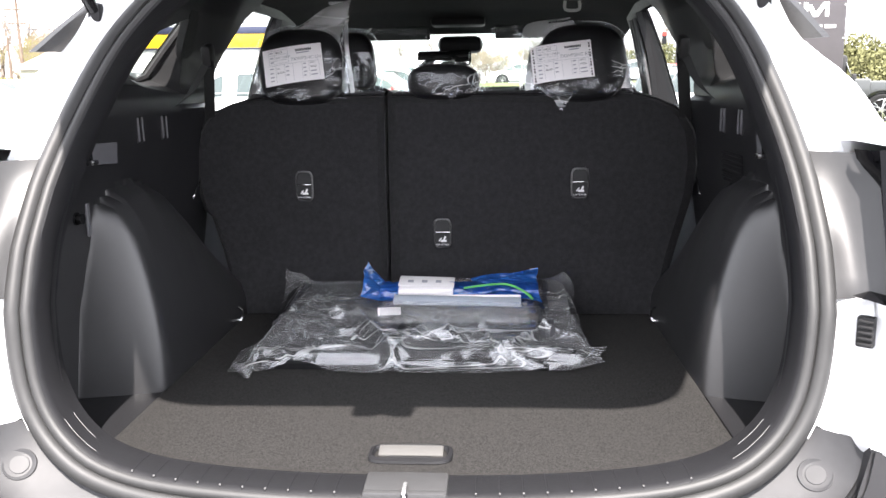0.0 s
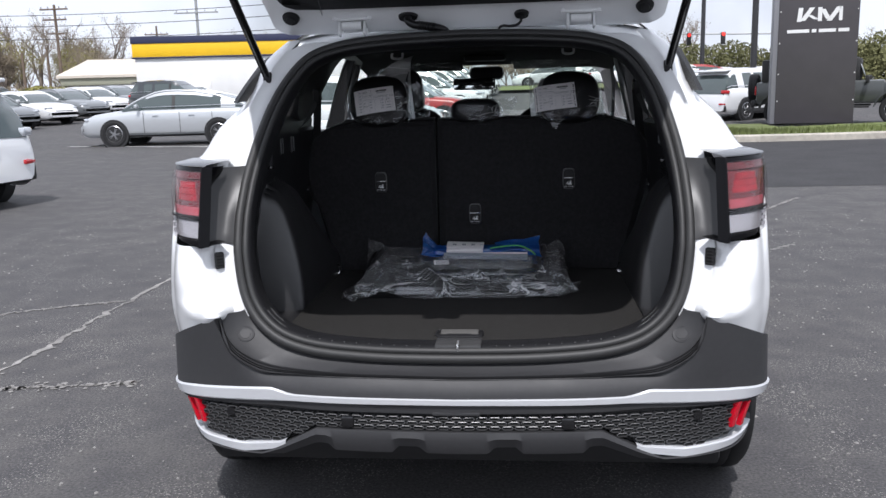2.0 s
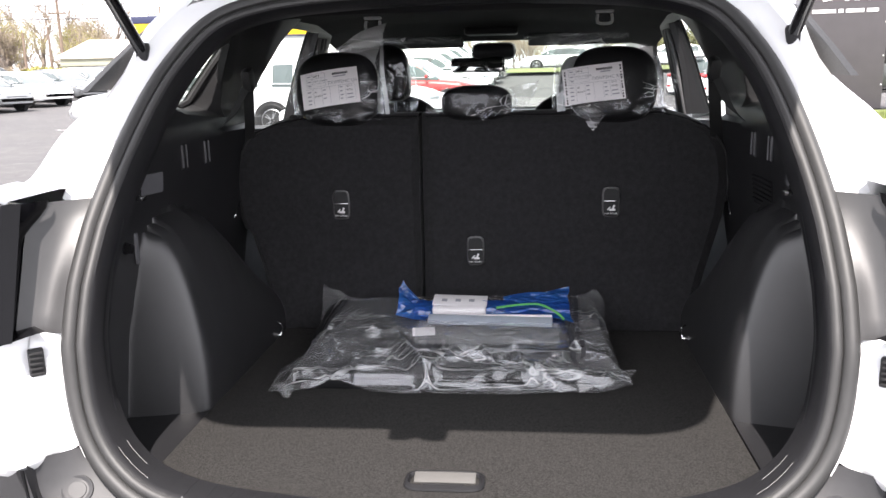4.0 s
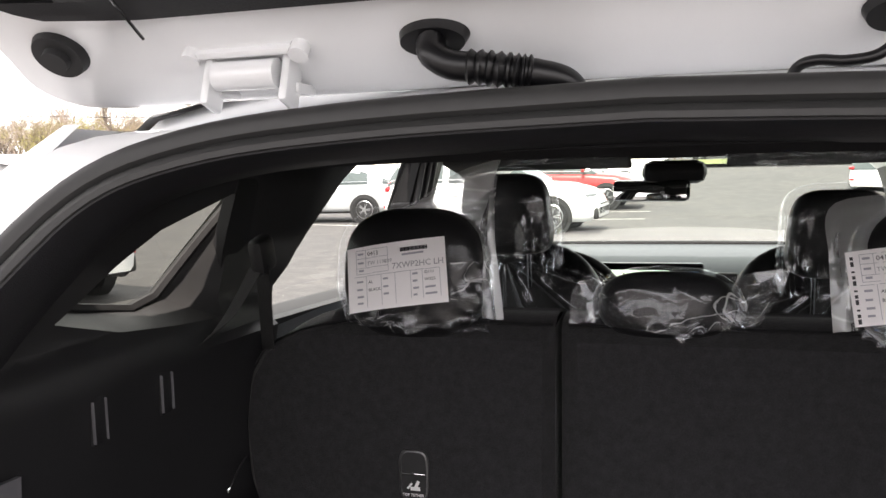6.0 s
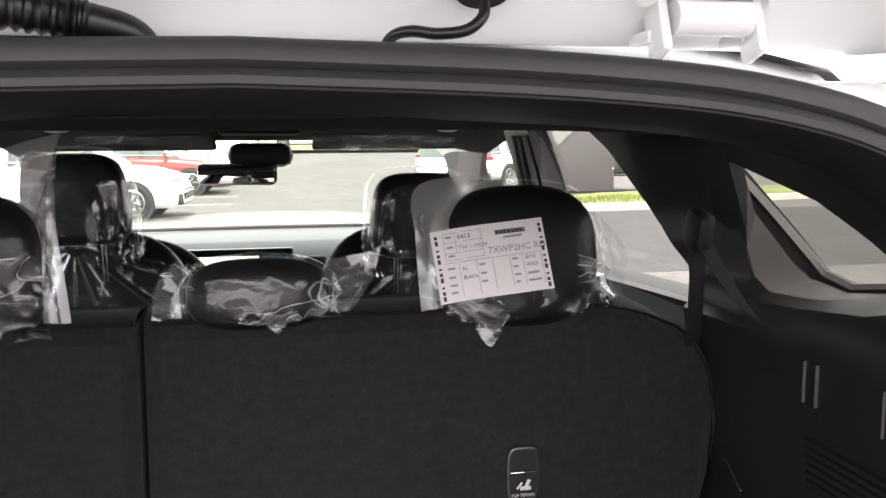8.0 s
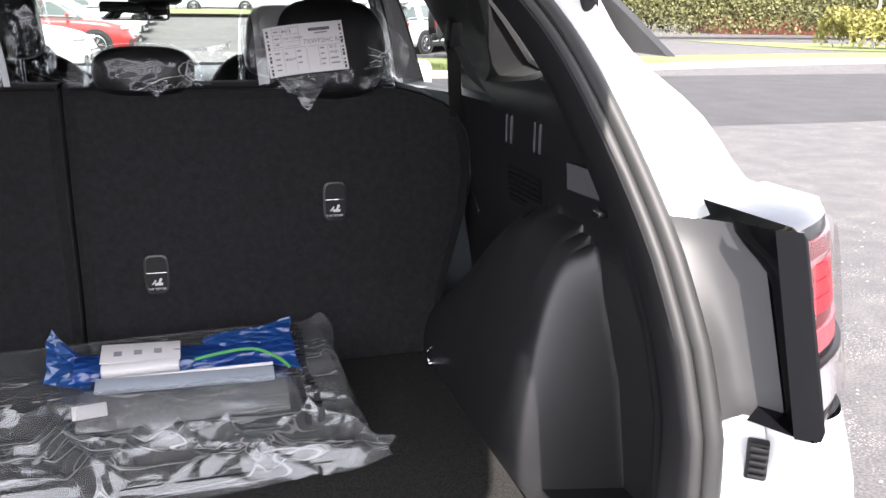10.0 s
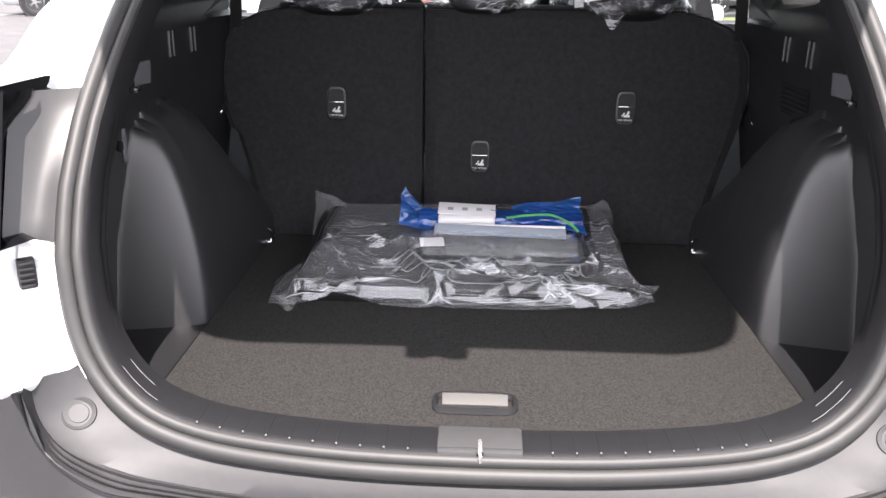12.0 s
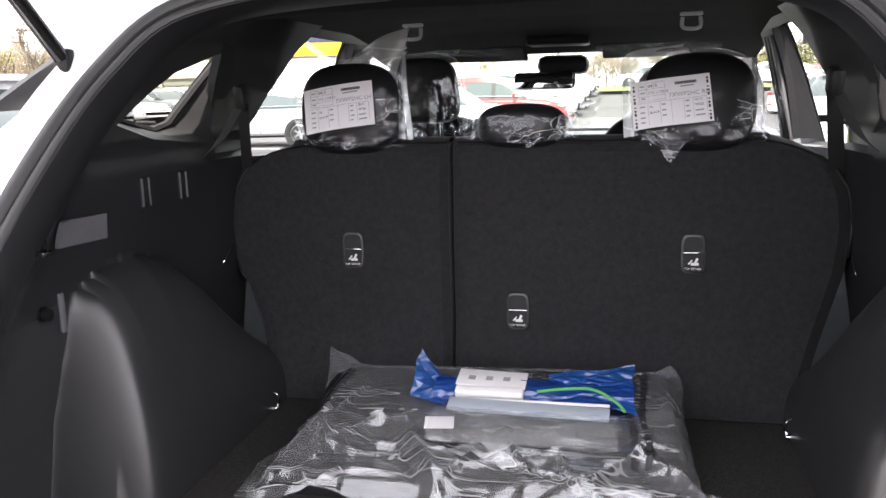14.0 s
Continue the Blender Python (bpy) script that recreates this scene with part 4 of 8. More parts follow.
for side in (-1, 1):
    # round rubber stops
    bm = bmesh.new()
    bmesh.ops.create_cone(bm, cap_ends=True, segments=28, radius1=0.030, radius2=0.026, depth=0.012)
    bmesh.ops.create_cone(bm, cap_ends=True, segments=24, radius1=0.017, radius2=0.013, depth=0.026)
    bmesh.ops.transform(bm, matrix=pose(0.580 * side, 1.000, 1.592, 138, 0, 0), verts=bm.verts)
    part("rubber_stop", bm, rubber, gate, "round black rubber stop")
    # hinge: bracket, barrel, two arms, bolts
    hx = 0.378 * side
    part("hinge_bracket", box(bmesh.new(), (hx, 1.020, 1.589), (0.135, 0.030, 0.008), 0.003, pose(0, 0, 0, 35, 0, 0)), white_paint, gate, "white painted hinge bracket")
    part("hinge_barrel", rod(bmesh.new(), (hx - 0.033, 1.016, 1.562), (hx + 0.033, 1.016, 1.562), 0.0145, 18), white_paint, gate)
    for d in (-1, 1):
        bm = box(bmesh.new(), (hx + 0.042 * d, 1.026, 1.560), (0.010, 0.030, 0.062), 0.004, pose(0, 0, 0, -20, 0, 0))
        box(bm, (hx + 0.042 * d, 1.045, 1.548), (0.016, 0.04, 0.012), 0.003)
        part("hinge_arm", bm, white_paint, gate)
        part("hinge_bolt", rod(bmesh.new(), (hx + 0.058 * d, 1.018, 1.588), (hx + 0.058 * d, 1.008, 1.576), 0.010, 12), white_paint, gate)
    # gas strut
    a, b = Vector((0.635 * side, 0.893, 1.382)), Vector((0.695 * side, 0.42, 1.905))
    d = (b - a).normalized()
    bm = bmesh.new()
    rod(bm, a + d * 0.03, a + d * 0.48, 0.0125, 16)
    strut = part("gas_strut", bm, gloss_black, suv, "black gas strut holding the tailgate up")
    bm = bmesh.new()
    rod(bm, a + d * 0.46, b, 0.0065, 10)
    part("strut_rod", bm, gloss_black, strut)
    bm = bmesh.new()
    rod(bm, a + Vector((-0.02 * side, 0.018, -0.004)), a + Vector((0.012 * side, -0.010, 0.004)), 0.015, 14)
    box(bm, a + d * 0.02, (0.026, 0.026, 0.042), 0.007)
    box(bm, a + Vector((-0.012 * side, 0.016, -0.022)), (0.05, 0.02, 0.055), 0.007, pose(0, 0, 0, -35, 0, 18 * side))
    part("strut_joint", bm, black_trim, strut, "black ball joint bracket")
# wiring conduit with bellows, and thin washer hose
bm = bmesh.new()
bmesh.ops.create_cone(bm, cap_ends=True, segments=28, radius1=0.030, radius2=0.027, depth=0.012)
bmesh.ops.transform(bm, matrix=pose(-0.188, 1.012, 1.584, 138, 0, 0) @ Matrix.Diagonal((1.12, 0.62, 1, 1)), verts=bm.verts)
con = part("wiring_conduit", bm, conduit_black, gate, "black rubber wiring conduit with bellows")
path = spline([(-0.188, 1.004, 1.580), (-0.184, 0.994, 1.568), (-0.166, 0.990, 1.557), (-0.137, 0.992, 1.553), (-0.110, 0.996, 1.549), (-0.092, 1.000, 1.546), (-0.070, 1.010, 1.539), (-0.058, 1.025, 1.522)], 90)
rad = []
for i, p in enumerate(path):
    base = 0.0135 if i < 66 else 0.0115 + 0.001 * math.sin(i)
    f = i / 89
    rad.append(0.0125 + (0.0035 * (0.5 + 0.5 * math.sin(i * 1.75)) if 0.36 < f < 0.68 else 0.0005))
part("conduit_tube", tube(path, 0.012, 14, radii=rad), conduit_black, con)
bm = bmesh.new()
bmesh.ops.create_cone(bm, cap_ends=True, segments=24, radius1=0.0245, radius2=0.022, depth=0.010)
bmesh.ops.create_cone(bm, cap_ends=True, segments=16, radius1=0.010, radius2=0.008, depth=0.016)
bmesh.ops.transform(bm, matrix=pose(0.186, 1.014, 1.580, 138, 0, 0) @ Matrix.Diagonal((1, 0.72, 1, 1)), verts=bm.verts)
hose = part("washer_hose", bm, conduit_black, gate, "thin black washer hose with round grommet")
part("hose_tube", tube(spline([(0.185, 1.004, 1.570), (0.183, 0.997, 1.557), (0.170, 0.995, 1.546), (0.148, 0.997, 1.543), (0.128, 1.001, 1.545), (0.114, 1.010, 1.540), (0.106, 1.025, 1.518)], 40), 0.0045, 10), conduit_black, hose)

# ---- roof, headliner, doors, glass, nose ----
def roof_z(x, y, lift=0.0):
    crown = table([(1.02, 1.570), (1.3, 1.615), (1.8, 1.645), (2.4, 1.64), (2.85, 1.555), (2.97, 1.51)], y)
    return crown - 0.055 * (abs(x) / 0.60) ** 2.4 + lift


part("roof_panel", sheet([[Vector((x, y + 0.03 * (x / 0.6) ** 2, roof_z(x, y))) for x in span(-0.60, 0.60, 25)] for y in span(1.125, 3.10, 32)]), white_paint, suv, "white roof panel")
# painted gutter between the seal and the roof
crest = sorted((p.x, p.z) for p in half if p.z > 1.40)
rows = []
for v in span(0, 1, 8):
    row = []
    for x in span(-0.60, 0.60, 41):
        zr = table(crest, abs(x))
        a = Vector((x, table(SLOPE, zr) + 0.016, zr - 0.004))
        b = Vector((x, 1.16 + 0.03 * (x / 0.6) ** 2, roof_z(x, 1.14) - 0.001))
        row.append(a.lerp(b, v) - Vector((0, 0, 0.012 * math.sin(math.pi * v))))
    rows.append(row)
part("roof_gutter", sheet(rows), white_paint, suv, "white painted roof gutter")
lin = []
for y in span(1.03, 3.10, 48):
    zc = table([(1.03, 1.482), (1.06, 1.474), (1.12, 1.474), (1.22, 1.500), (1.4, 1.535), (1.8, 1.550), (2.3, 1.550), (2.6, 1.53), (2.95, 1.468), (3.10, 1.469)], y)
    lin.append([Vector((x, y, zc - 0.045 * (abs(x) / 0.68) ** 4)) for x in [table([(1.03, 0.52), (1.2, 0.60), (1.5, 0.66), (1.8, 0.68)], y) * u for u in span(-1, 1, 31)]])
part("headliner", thick(sheet(lin), -0.02), headliner_cloth, suv, "black headliner")

R_WIN = [(1.45, 1.200), (1.82, 1.500), (2.40, 1.505), (2.44, 1.150)]
F_WIN = [(2.66, 1.163), (2.62, 1.505), (2.88, 1.475), (3.46, 1.15)]
Q_WIN = [(1.10, 1.290), (1.22, 1.257), (1.34, 1.244), (1.455, 1.236), (1.526, 1.410), (1.475, 1.432), (1.30, 1.388)]


def skin(z):
    return table([(0.28, 0.90), (0.5, 0.925), (0.85, 0.92), (0.97, 0.905), (1.07, 0.86), (1.10, 0.84), (1.35, 0.755), (1.50, 0.695), (1.585, 0.60)], z)


zs = list(span(0.28, 1.585, 34))


def side_z(y, z):
    """The body side ends where the roof begins."""
    lim = min(1.585, roof_z(0.6, y) + 0.002) if y < 2.3 else 1.585
    return z if z < 1.3 else 1.3 + (z - 1.3) * (lim - 1.3) / 0.285


rows = [[Vector((skin(z) - 0.06 * ease(y, 3.3, 4.6) - 0.02 * (z > 1.1) * ease(y, 2.4, 3.4), y, side_z(y, z) - (0.10 * ease(y, 2.55, 3.0) if z > 1.3 else 0) * (z - 1.3) / 0.26)) for y in span(1.18, 3.62, 50)] for z in zs]
bm = sheet(rows)
Q_OUT = [(1.10, 1.312), (1.20, 1.291), (1.315, 1.270), (1.372, 1.281), (1.522, 1.414), (1.50, 1.468), (1.27, 1.412)]
Q_MID = (sum(p[0] for p in Q_OUT) / 7, sum(p[1] for p in Q_OUT) / 7)
for w in (R_WIN, F_WIN, [(Q_MID[0] + (y - Q_MID[0]) * 1.10, Q_MID[1] + (z - Q_MID[1]) * 1.22) for y, z in Q_OUT]):
    cut(bm, w)
# wheel arches stay dark behind the tyres
both("body_side", bm, white_paint, suv, "white body side with window openings")
hood = []
for y in span(3.55, 4.86, 20):
    zc = table([(3.55, 1.06), (3.9, 1.03), (4.5, 0.94), (4.75, 0.84), (4.86, 0.66)], y)
    wv = table([(3.55, 0.86), (4.3, 0.84), (4.7, 0.74), (4.86, 0.62)], y)
    hood.append([Vector((wv * u, y, zc - 0.06 * u * u)) for u in span(-1, 1, 17)])
part("hood", sheet(hood), white_paint, suv, "white bonnet")
nose = []
for v in span(0, 1, 8):
    nose.append([Vector((0.90 * math.sin(a), 3.55 + 1.36 * max(0.0, math.cos(a)) ** 0.35, 0.30 + 0.62 * v)) for a in span(-math.pi / 2, math.pi / 2, 31)])
# wing tops between the nose and the bonnet
wing = []
for v in span(0, 1, 5):
    row = []
    for a in span(-math.pi / 2, math.pi / 2, 31):
        p = Vector((0.90 * math.sin(a), 3.55 + 1.36 * max(0.0, math.cos(a)) ** 0.35, 0.92))
        q = Vector((p.x * 0.84, 3.55 + (p.y - 3.55) * 0.94, 0))
        q.z = table([(3.55, 1.02), (3.9, 0.99), (4.5, 0.90), (4.75, 0.80), (4.86, 0.70)], q.y)
        row.append(p.lerp(q, v) + Vector((0, 0, 0.03 * math.sin(math.pi * v))))
    wing.append(row)
part("front_wing", sheet(wing), white_paint, suv, "white front wing")
part("front_bumper", sheet(nose), white_paint, suv, "white front bumper")
part("underbody", box(bmesh.new(), (0, 2.55, 0.30), (1.50, 4.1, 0.10), 0.02), rubber, suv, "dark underbody")
ws = sheet([[Vector((x * (1 - 0.16 * v), 3.80 - 0.72 * v - 0.10 * (x / 0.7) ** 2, 1.10 + 0.385 * v)) for x in span(-0.72, 0.72, 17)] for v in span(0, 1, 9)])
o = part("windscreen", ws, screen_pane, suv, "clear windscreen")
o.visible_shadow = False
for side in (-1, 1):
    for nm, w, mt in (("rear_door_glass", R_WIN, pane), ("front_door_glass", F_WIN, pane), ("quarter_glass", Q_OUT, tint_pane)):
        bm = bmesh.new()
        bm.faces.new([bm.verts.new(((skin(z) - 0.02) * side, y, z)) for y, z in w])
        o = part(nm, bm, mt, suv, "clear side glass")
        o.visible_shadow = False
    # door inner panels with window frames
    rows = [[Vector((table([(0.35, 0.79), (0.9, 0.775), (1.03, 0.745), (1.085, 0.755), (1.12, 0.755), (1.35, 0.715), (1.50, 0.665), (1.545, 0.63)], z) * side, y, z)) for y in span(1.48, 3.60, 44)] for z in span(0.35, 1.545, 30)]
    bm = sheet(rows)
    cut(bm, R_WIN)
    cut(bm, F_WIN)
    bm = thick(bm, 0.02)
    for f in bm.faces:
        f.material_index = 1 if f.calc_center_median().z > 1.165 else 0
    part("door_lining", bm, [door_grey, black_trim], suv, "charcoal door lining")
    # rubber strip closing the gap between the lining and the glass
    strip = []
    for y in span(1.47, 2.43, 20):
        z = table([(1.45, 1.200), (2.44, 1.150)], y)
        strip.append([Vector((side * (0.748 - 0.10 * max(0, z - 1.12)), y, z - 0.006)), Vector((side * (skin(z) - 0.03), y, z + 0.006)), Vector((side * (skin(z) + 0.002), y, z + 0.004))])
    part("window_seal", sheet(strip), rubber, suv, "black rubber strip along the window")
    # silver-edged B pillar and door frame seals
    bm = bmesh.new()
    for dy in (0.0, 0.045, 0.085):
        tube([Vector(((0.745 - 0.095 * v) * side, 2.455 + dy * 1.25 - 0.03 * v, 1.09 + 0.385 * v)) for v in span(0, 1, 6)], 0.009, 8, bm=bm)
    part("pillar_seal", bm, mat("dull grey door frame edge", (0.12, 0.12, 0.125), 0.35), suv, "grey door frame edge")
    # dark return between the lining and the outer skin at the pillar
    chan = []
    for z in span(1.165, 1.505, 10):
        xl = table([(1.12, 0.755), (1.35, 0.715), (1.50, 0.665), (1.545, 0.63)], z)
        xs = skin(z) - 0.006
        y0, y1 = 2.432 - 0.02 * (z - 1.165) / 0.34 + 0.008, 2.655 - 0.04 * (z - 1.165) / 0.34
        chan.append([Vector((xl * side, y0, z)), Vector((xs * side, y0 - 0.006, z)), Vector((xs * side, y1 + 0.006, z)), Vector((xl * side, y1, z))])
    part("pillar_return", sheet(chan), black_trim, suv, "black door pillar")
    rail = sheet([[Vector((side * (0.60 + 0.02 * math.cos(a)), y, 1.615 - 0.02 * ease(y, 2.4, 2.9) + 0.02 * math.sin(a))) for a in span(0, 2 * math.pi, 9)] for y in span(1.35, 2.75, 12)])
    part("roof_rail", rail, gloss_black, suv, "black roof rail")
    # door mirror
    bm = box(bmesh.new(), (0.98 * side, 3.28, 1.10), (0.20, 0.10, 0.15), 0.035)
    part("door_mirror", bm, white_paint, suv, "white door mirror")

# ---- load space ----
def housing_top(y):
    return table([(0.60, 0.98), (0.82, 0.985), (0.90, 1.00), (0.98, 1.035), (1.08, 1.045), (1.18, 1.02), (1.28, 0.955), (1.43, 0.825), (1.55, 0.73), (1.62, 0.68)], y)


def housing_x(y, z, wall):
    """Inner face of the wheel housing: a rear face, a rounded corner and a domed top that runs back to the wall."""
    d = 0.884 + 0.13 * (z - 0.62) - y
    x0 = 0.556 + 4.4 * 0.5 * (d + math.sqrt(d * d + 0.009 ** 2)) + 0.05 * (z - 0.62)
    q = min(max((z - 0.66) / (housing_top(y) - 0.66), 0), 1)
    return x0 + max(wall - x0, 0) * (1 - (1 - q ** 2.1) ** (1 / 2.1))


def wall_x(y, z):
    """Inner face of the load space trim."""
    base = table([(0.60, 0.735), (0.80, 0.725), (0.95, 0.700), (1.20, 0.680), (1.232, 0.684), (1.262, 0.702), (1.35, 0.697), (1.45, 0.662), (1.53, 0.61)], z)
    base -= 0.02 * ease(y, 1.25, 1.6) * (1.2 > z)
    base -= 0.046 * ease(y, 1.53, 1.72) * ease(z, 1.20, 1.30)
    y0 = table(SLOPE, z) + 0.055
    edge = (open_x(min(max(z, 0.70), 1.50)) if z > 0.70 else 0.60) - 0.050
    t = ease(y, y0, y0 + 0.20)
    x = edge + (base - edge) * t
    return min(x, housing_x(y, z, x))


rows = []
for z in span(0.605, 1.515, 76):
    y0 = table(SLOPE, z) + 0.058
    y1 = table([(0.6, 1.58), (1.10, 1.57), (1.20, 1.59), (1.26, 1.625), (1.32, 1.672), (1.37, 1.725), (1.44, 1.80), (1.52, 1.90)], z)
    b1 = max(0.80, y0 + 0.01)
    b2 = max(0.99, b1 + 0.01)
    rows.append([Vector((wall_x(y, z), y, z)) for y in list(span(y0, b1, 14)) + list(span(b1, b2, 100))[1:] + list(span(b2, y1, 80))[1:]])
wall = sheet(rows)
cut(wall, Q_WIN)
side_trims = {}
# housing faces get a lighter, shinier trim colour in place of reflected sky light
for f in wall.faces:
    c = f.calc_center_median()
    if c.z < housing_top(c.y) + 0.01 and c.y > 0.70:
        f.material_index = 1
housing_lit_trim = mat("side trim plastic lightened for sky sheen", (0.021, 0.021, 0.0225), 0.42, 0, 0, 0.08, 50, 0.14, 650, 0.8, wear=0.03)
upper_trim = mat("charcoal side trim plastic", (0.015, 0.015, 0.0165), 0.42, 0, 0, 0.08, 50, 0.12, 650, 0.6, wear=0.03)
reveal_trim = mat("charcoal matt plastic", (0.022, 0.022, 0.023), 0.50, 0, 0, 0.08, 50, 0.14, 650, 0.6)
lens_grey = mat("grey lamp lens", (0.12, 0.12, 0.13), 0.45, 0, 0, 0.1, 60)
for side in (-1, 1):
    st = side_trims[side] = part("load_space_trim", wall.copy() if side > 0 else flip(wall), [upper_trim, housing_lit_trim], suv, "charcoal grained load space side trim with wheel housing")

    def on_wall(y, z, inset=0.0):
        return Vector((side * (wall_x(y, z) - inset), y, z))
    # black rubber border of the quarter window
    border = []
    for i in range(len(Q_OUT)):
        a, b = Q_OUT[i], Q_OUT[(i + 1) % len(Q_OUT)]
        for f in span(0, 1, 8)[:-1]:
            y, z = a[0] + (b[0] - a[0]) * f, a[1] + (b[1] - a[1]) * f
            border.append(Vector((side * (skin(z) - 0.024), y, z)))
    part("window_border", tube(border, 0.0085, 6, True), rubber, st, "black rubber border of the quarter glass")
    rim_in, rim_out = [[(q[i][0] + (q[(i + 1) % 7][0] - q[i][0]) * f, q[i][1] + (q[(i + 1) % 7][1] - q[i][1]) * f) for i in range(7) for f in span(0, 1, 13)[:-1]] for q in (Q_WIN, Q_OUT)]
    reveal = sheet([[Vector((side * (wall_x(*a) * (1 - v) + (skin(b[1]) - 0.022) * v), a[0] + (b[0] - a[0]) * v, a[1] + (b[1] - a[1]) * v)) for a, b in zip(rim_in, rim_out)] for v in (0, 0.25, 0.5, 0.75, 1)], True)
    part("window_reveal", reveal, reveal_trim, st, "charcoal sloping reveal round the quarter glass")
    # slots with pale edges (belt hooks)
    for y, z in ((1.143, 1.160), (1.285, 1.158)):
        bm = bmesh.new()
        box(bm, on_wall(y, z, 0.0), (0.006, 0.026, 0.062), 0.002)
        slot = part("hook_slot", bm, black_trim, st, "recessed hook slot with pale edges")
        for d in (-0.012, 0.012):
            part("slot_edge", box(bmesh.new(), on_wall(y + d, z, 0.004), (0.005, 0.0013, 0.054), 0.0005), lens_grey, slot)
    # cargo lamp lens
    la = (0.868, 1.13), (1.005, 1.12)
    bm = sheet([[on_wall(y, z + 0.044 * (v - 0.5), 0.004) for y, z in [(la[0][0] + (la[1][0] - la[0][0]) * f, 1.124 - 0.006 * f) for f in span(0, 1, 8)]] for v in (0, 0.25, 0.5, 0.75, 1.0)])
    part("cargo_lamp", thick(bm, 0.006), lens_grey, st, "grey cargo lamp lens")
    # bag hook near the opening
    bm = bmesh.new()
    box(bm, on_wall(0.742, 1.128, 0.0), (0.012, 0.034, 0.030), 0.004)
    box(bm, on_wall(0.738, 1.120, 0.012), (0.022, 0.022, 0.009), 0.003)
    part("bag_hook", bm, gloss_black, st, "black folding bag hook")
    if side < 0:
        # round knob beside an upright plate
        bm = box(bmesh.new(), on_wall(0.882, 0.990, 0.003), (0.006, 0.013, 0.068), 0.002)
        part("upright_plate", bm, lens_grey, st, "grey upright plate")
        bm = bmesh.new()
        k0 = on_wall(0.838, 1.0, -0.002)
        for d, r_ in ((0.006, 0.013), (0.013, 0.009), (0.019, 0.0105)):
            rod(bm, k0 + Vector((d - 0.006, -d * 0.3, 0)), k0 + Vector((d, -d * 0.3, 0)), r_, 16)
        part("round_knob", bm, gloss_black, st, "black stepped knob")
    else:
        # louvred vent
        bm = sheet([[on_wall(y, z, 0.002) for y in span(1.135, 1.30, 6)] for z in span(1.015, 1.085, 4)])
        vent = part("vent_recess", bm, rubber, st, "black louvred vent")
        for k in range(6):
            z = 1.022 + 0.011 * k
            bm = sheet([[on_wall(y, z + dz, ins) for y in span(1.137, 1.298, 6)] for dz, ins in ((0, 0.003), (0.003, 0.007), (0.006, 0.006), (0.007, 0.002))])
            part("louvre", bm, black_trim, vent)
    # C pillar belt guide, belt and retractor cover
    belt = thing("seat_belt", "black rear seat belt running down from the pillar", "")
    belt.parent = suv
    bm = box(bmesh.new(), (0.618 * side, 1.468, 1.335), (0.028, 0.050, 0.060), 0.011, pose(0, 0, 0, 15, 0, 0))
    part("belt_guide", bm, black_trim, belt)
    bp = spline([(0.618 * side, 1.468, 1.320), (0.632 * side, 1.498, 1.22), (0.648 * side, 1.530, 1.12), (0.654 * side, 1.540, 1.04)], 14)
    bm = sheet([[p + Vector((-0.018 * side, -0.012, 0)), p + Vector((0.018 * side, 0.012, 0.002))] for p in bp])
    sp2 = spline([(0.620 * side, 1.463, 1.325), (0.632 * side, 1.430, 1.280), (0.650 * side, 1.395, 1.235), (0.680 * side, 1.370, 1.205)], 10)
    sheet([[p + Vector((-0.014 * side, 0.010, 0.012)), p + Vector((0.014 * side, -0.010, -0.012))] for p in sp2], False, bm)
    part("webbing", thick(bm, 0.0015), mat("black webbing", (0.012, 0.012, 0.013), 0.8, 0, 0, 0.2, 300, 0.5, 700) if side < 0 else bpy.data.materials["black webbing"], belt)
    # lashing ring on the floor by the seat
    bm = bmesh.new()
    box(bm, (0.560 * side, 1.40, 0.634), (0.03, 0.04, 0.008), 0.003)
    tube([Vector((0.560 * side + 0.014 * math.cos(t), 1.395, 0.650 + 0.018 * math.sin(t))) for t in span(0, 2 * math.pi, 15)[:-1]], 0.0028, 6, True, bm)
    part("lashing_ring", bm, chrome, suv, "small chrome lashing ring")
    # seat latch loops beside the backrest
    bm = tube(spline([(0.668 * side, 1.470, 1.000), (0.664 * side, 1.44, 0.992), (0.660 * side, 1.406, 0.975), (0.662 * side, 1.402, 0.965)], 12), 0.0022, 6)
    part("seat_striker", bm, chrome, suv)
    # left and right filler floor beside the seam
    bm = sheet([[Vector((side * x, y, 0.618)) for x in (0.566, 0.62, 0.68, 0.76)] for y in span(0.47, 1.0, 8)])
    part("side_filler", bm, black_trim, suv, "black plastic side tray")

# carpeted floor panel: rear edge bowed with the sill
def floor_y(x):
    return 0.465 + 0.055 * (abs(x) / 0.56) ** 3


bm = sheet([[Vector((x, floor_y(x) + (1.53 - floor_y(x)) * v, 0.626)) for x in span(-0.558, 0.558, 25)] for v in span(0, 1, 20)])
part("cargo_floor", thick(bm, 0.02), carpet, suv, "dark grey carpeted load floor panel")
bm = sheet([[Vector((x, y, 0.600)) for x in span(-0.78, 0.78, 5)] for y in span(0.42, 1.6, 5)])
part("floor_base", bm, black_trim, suv)
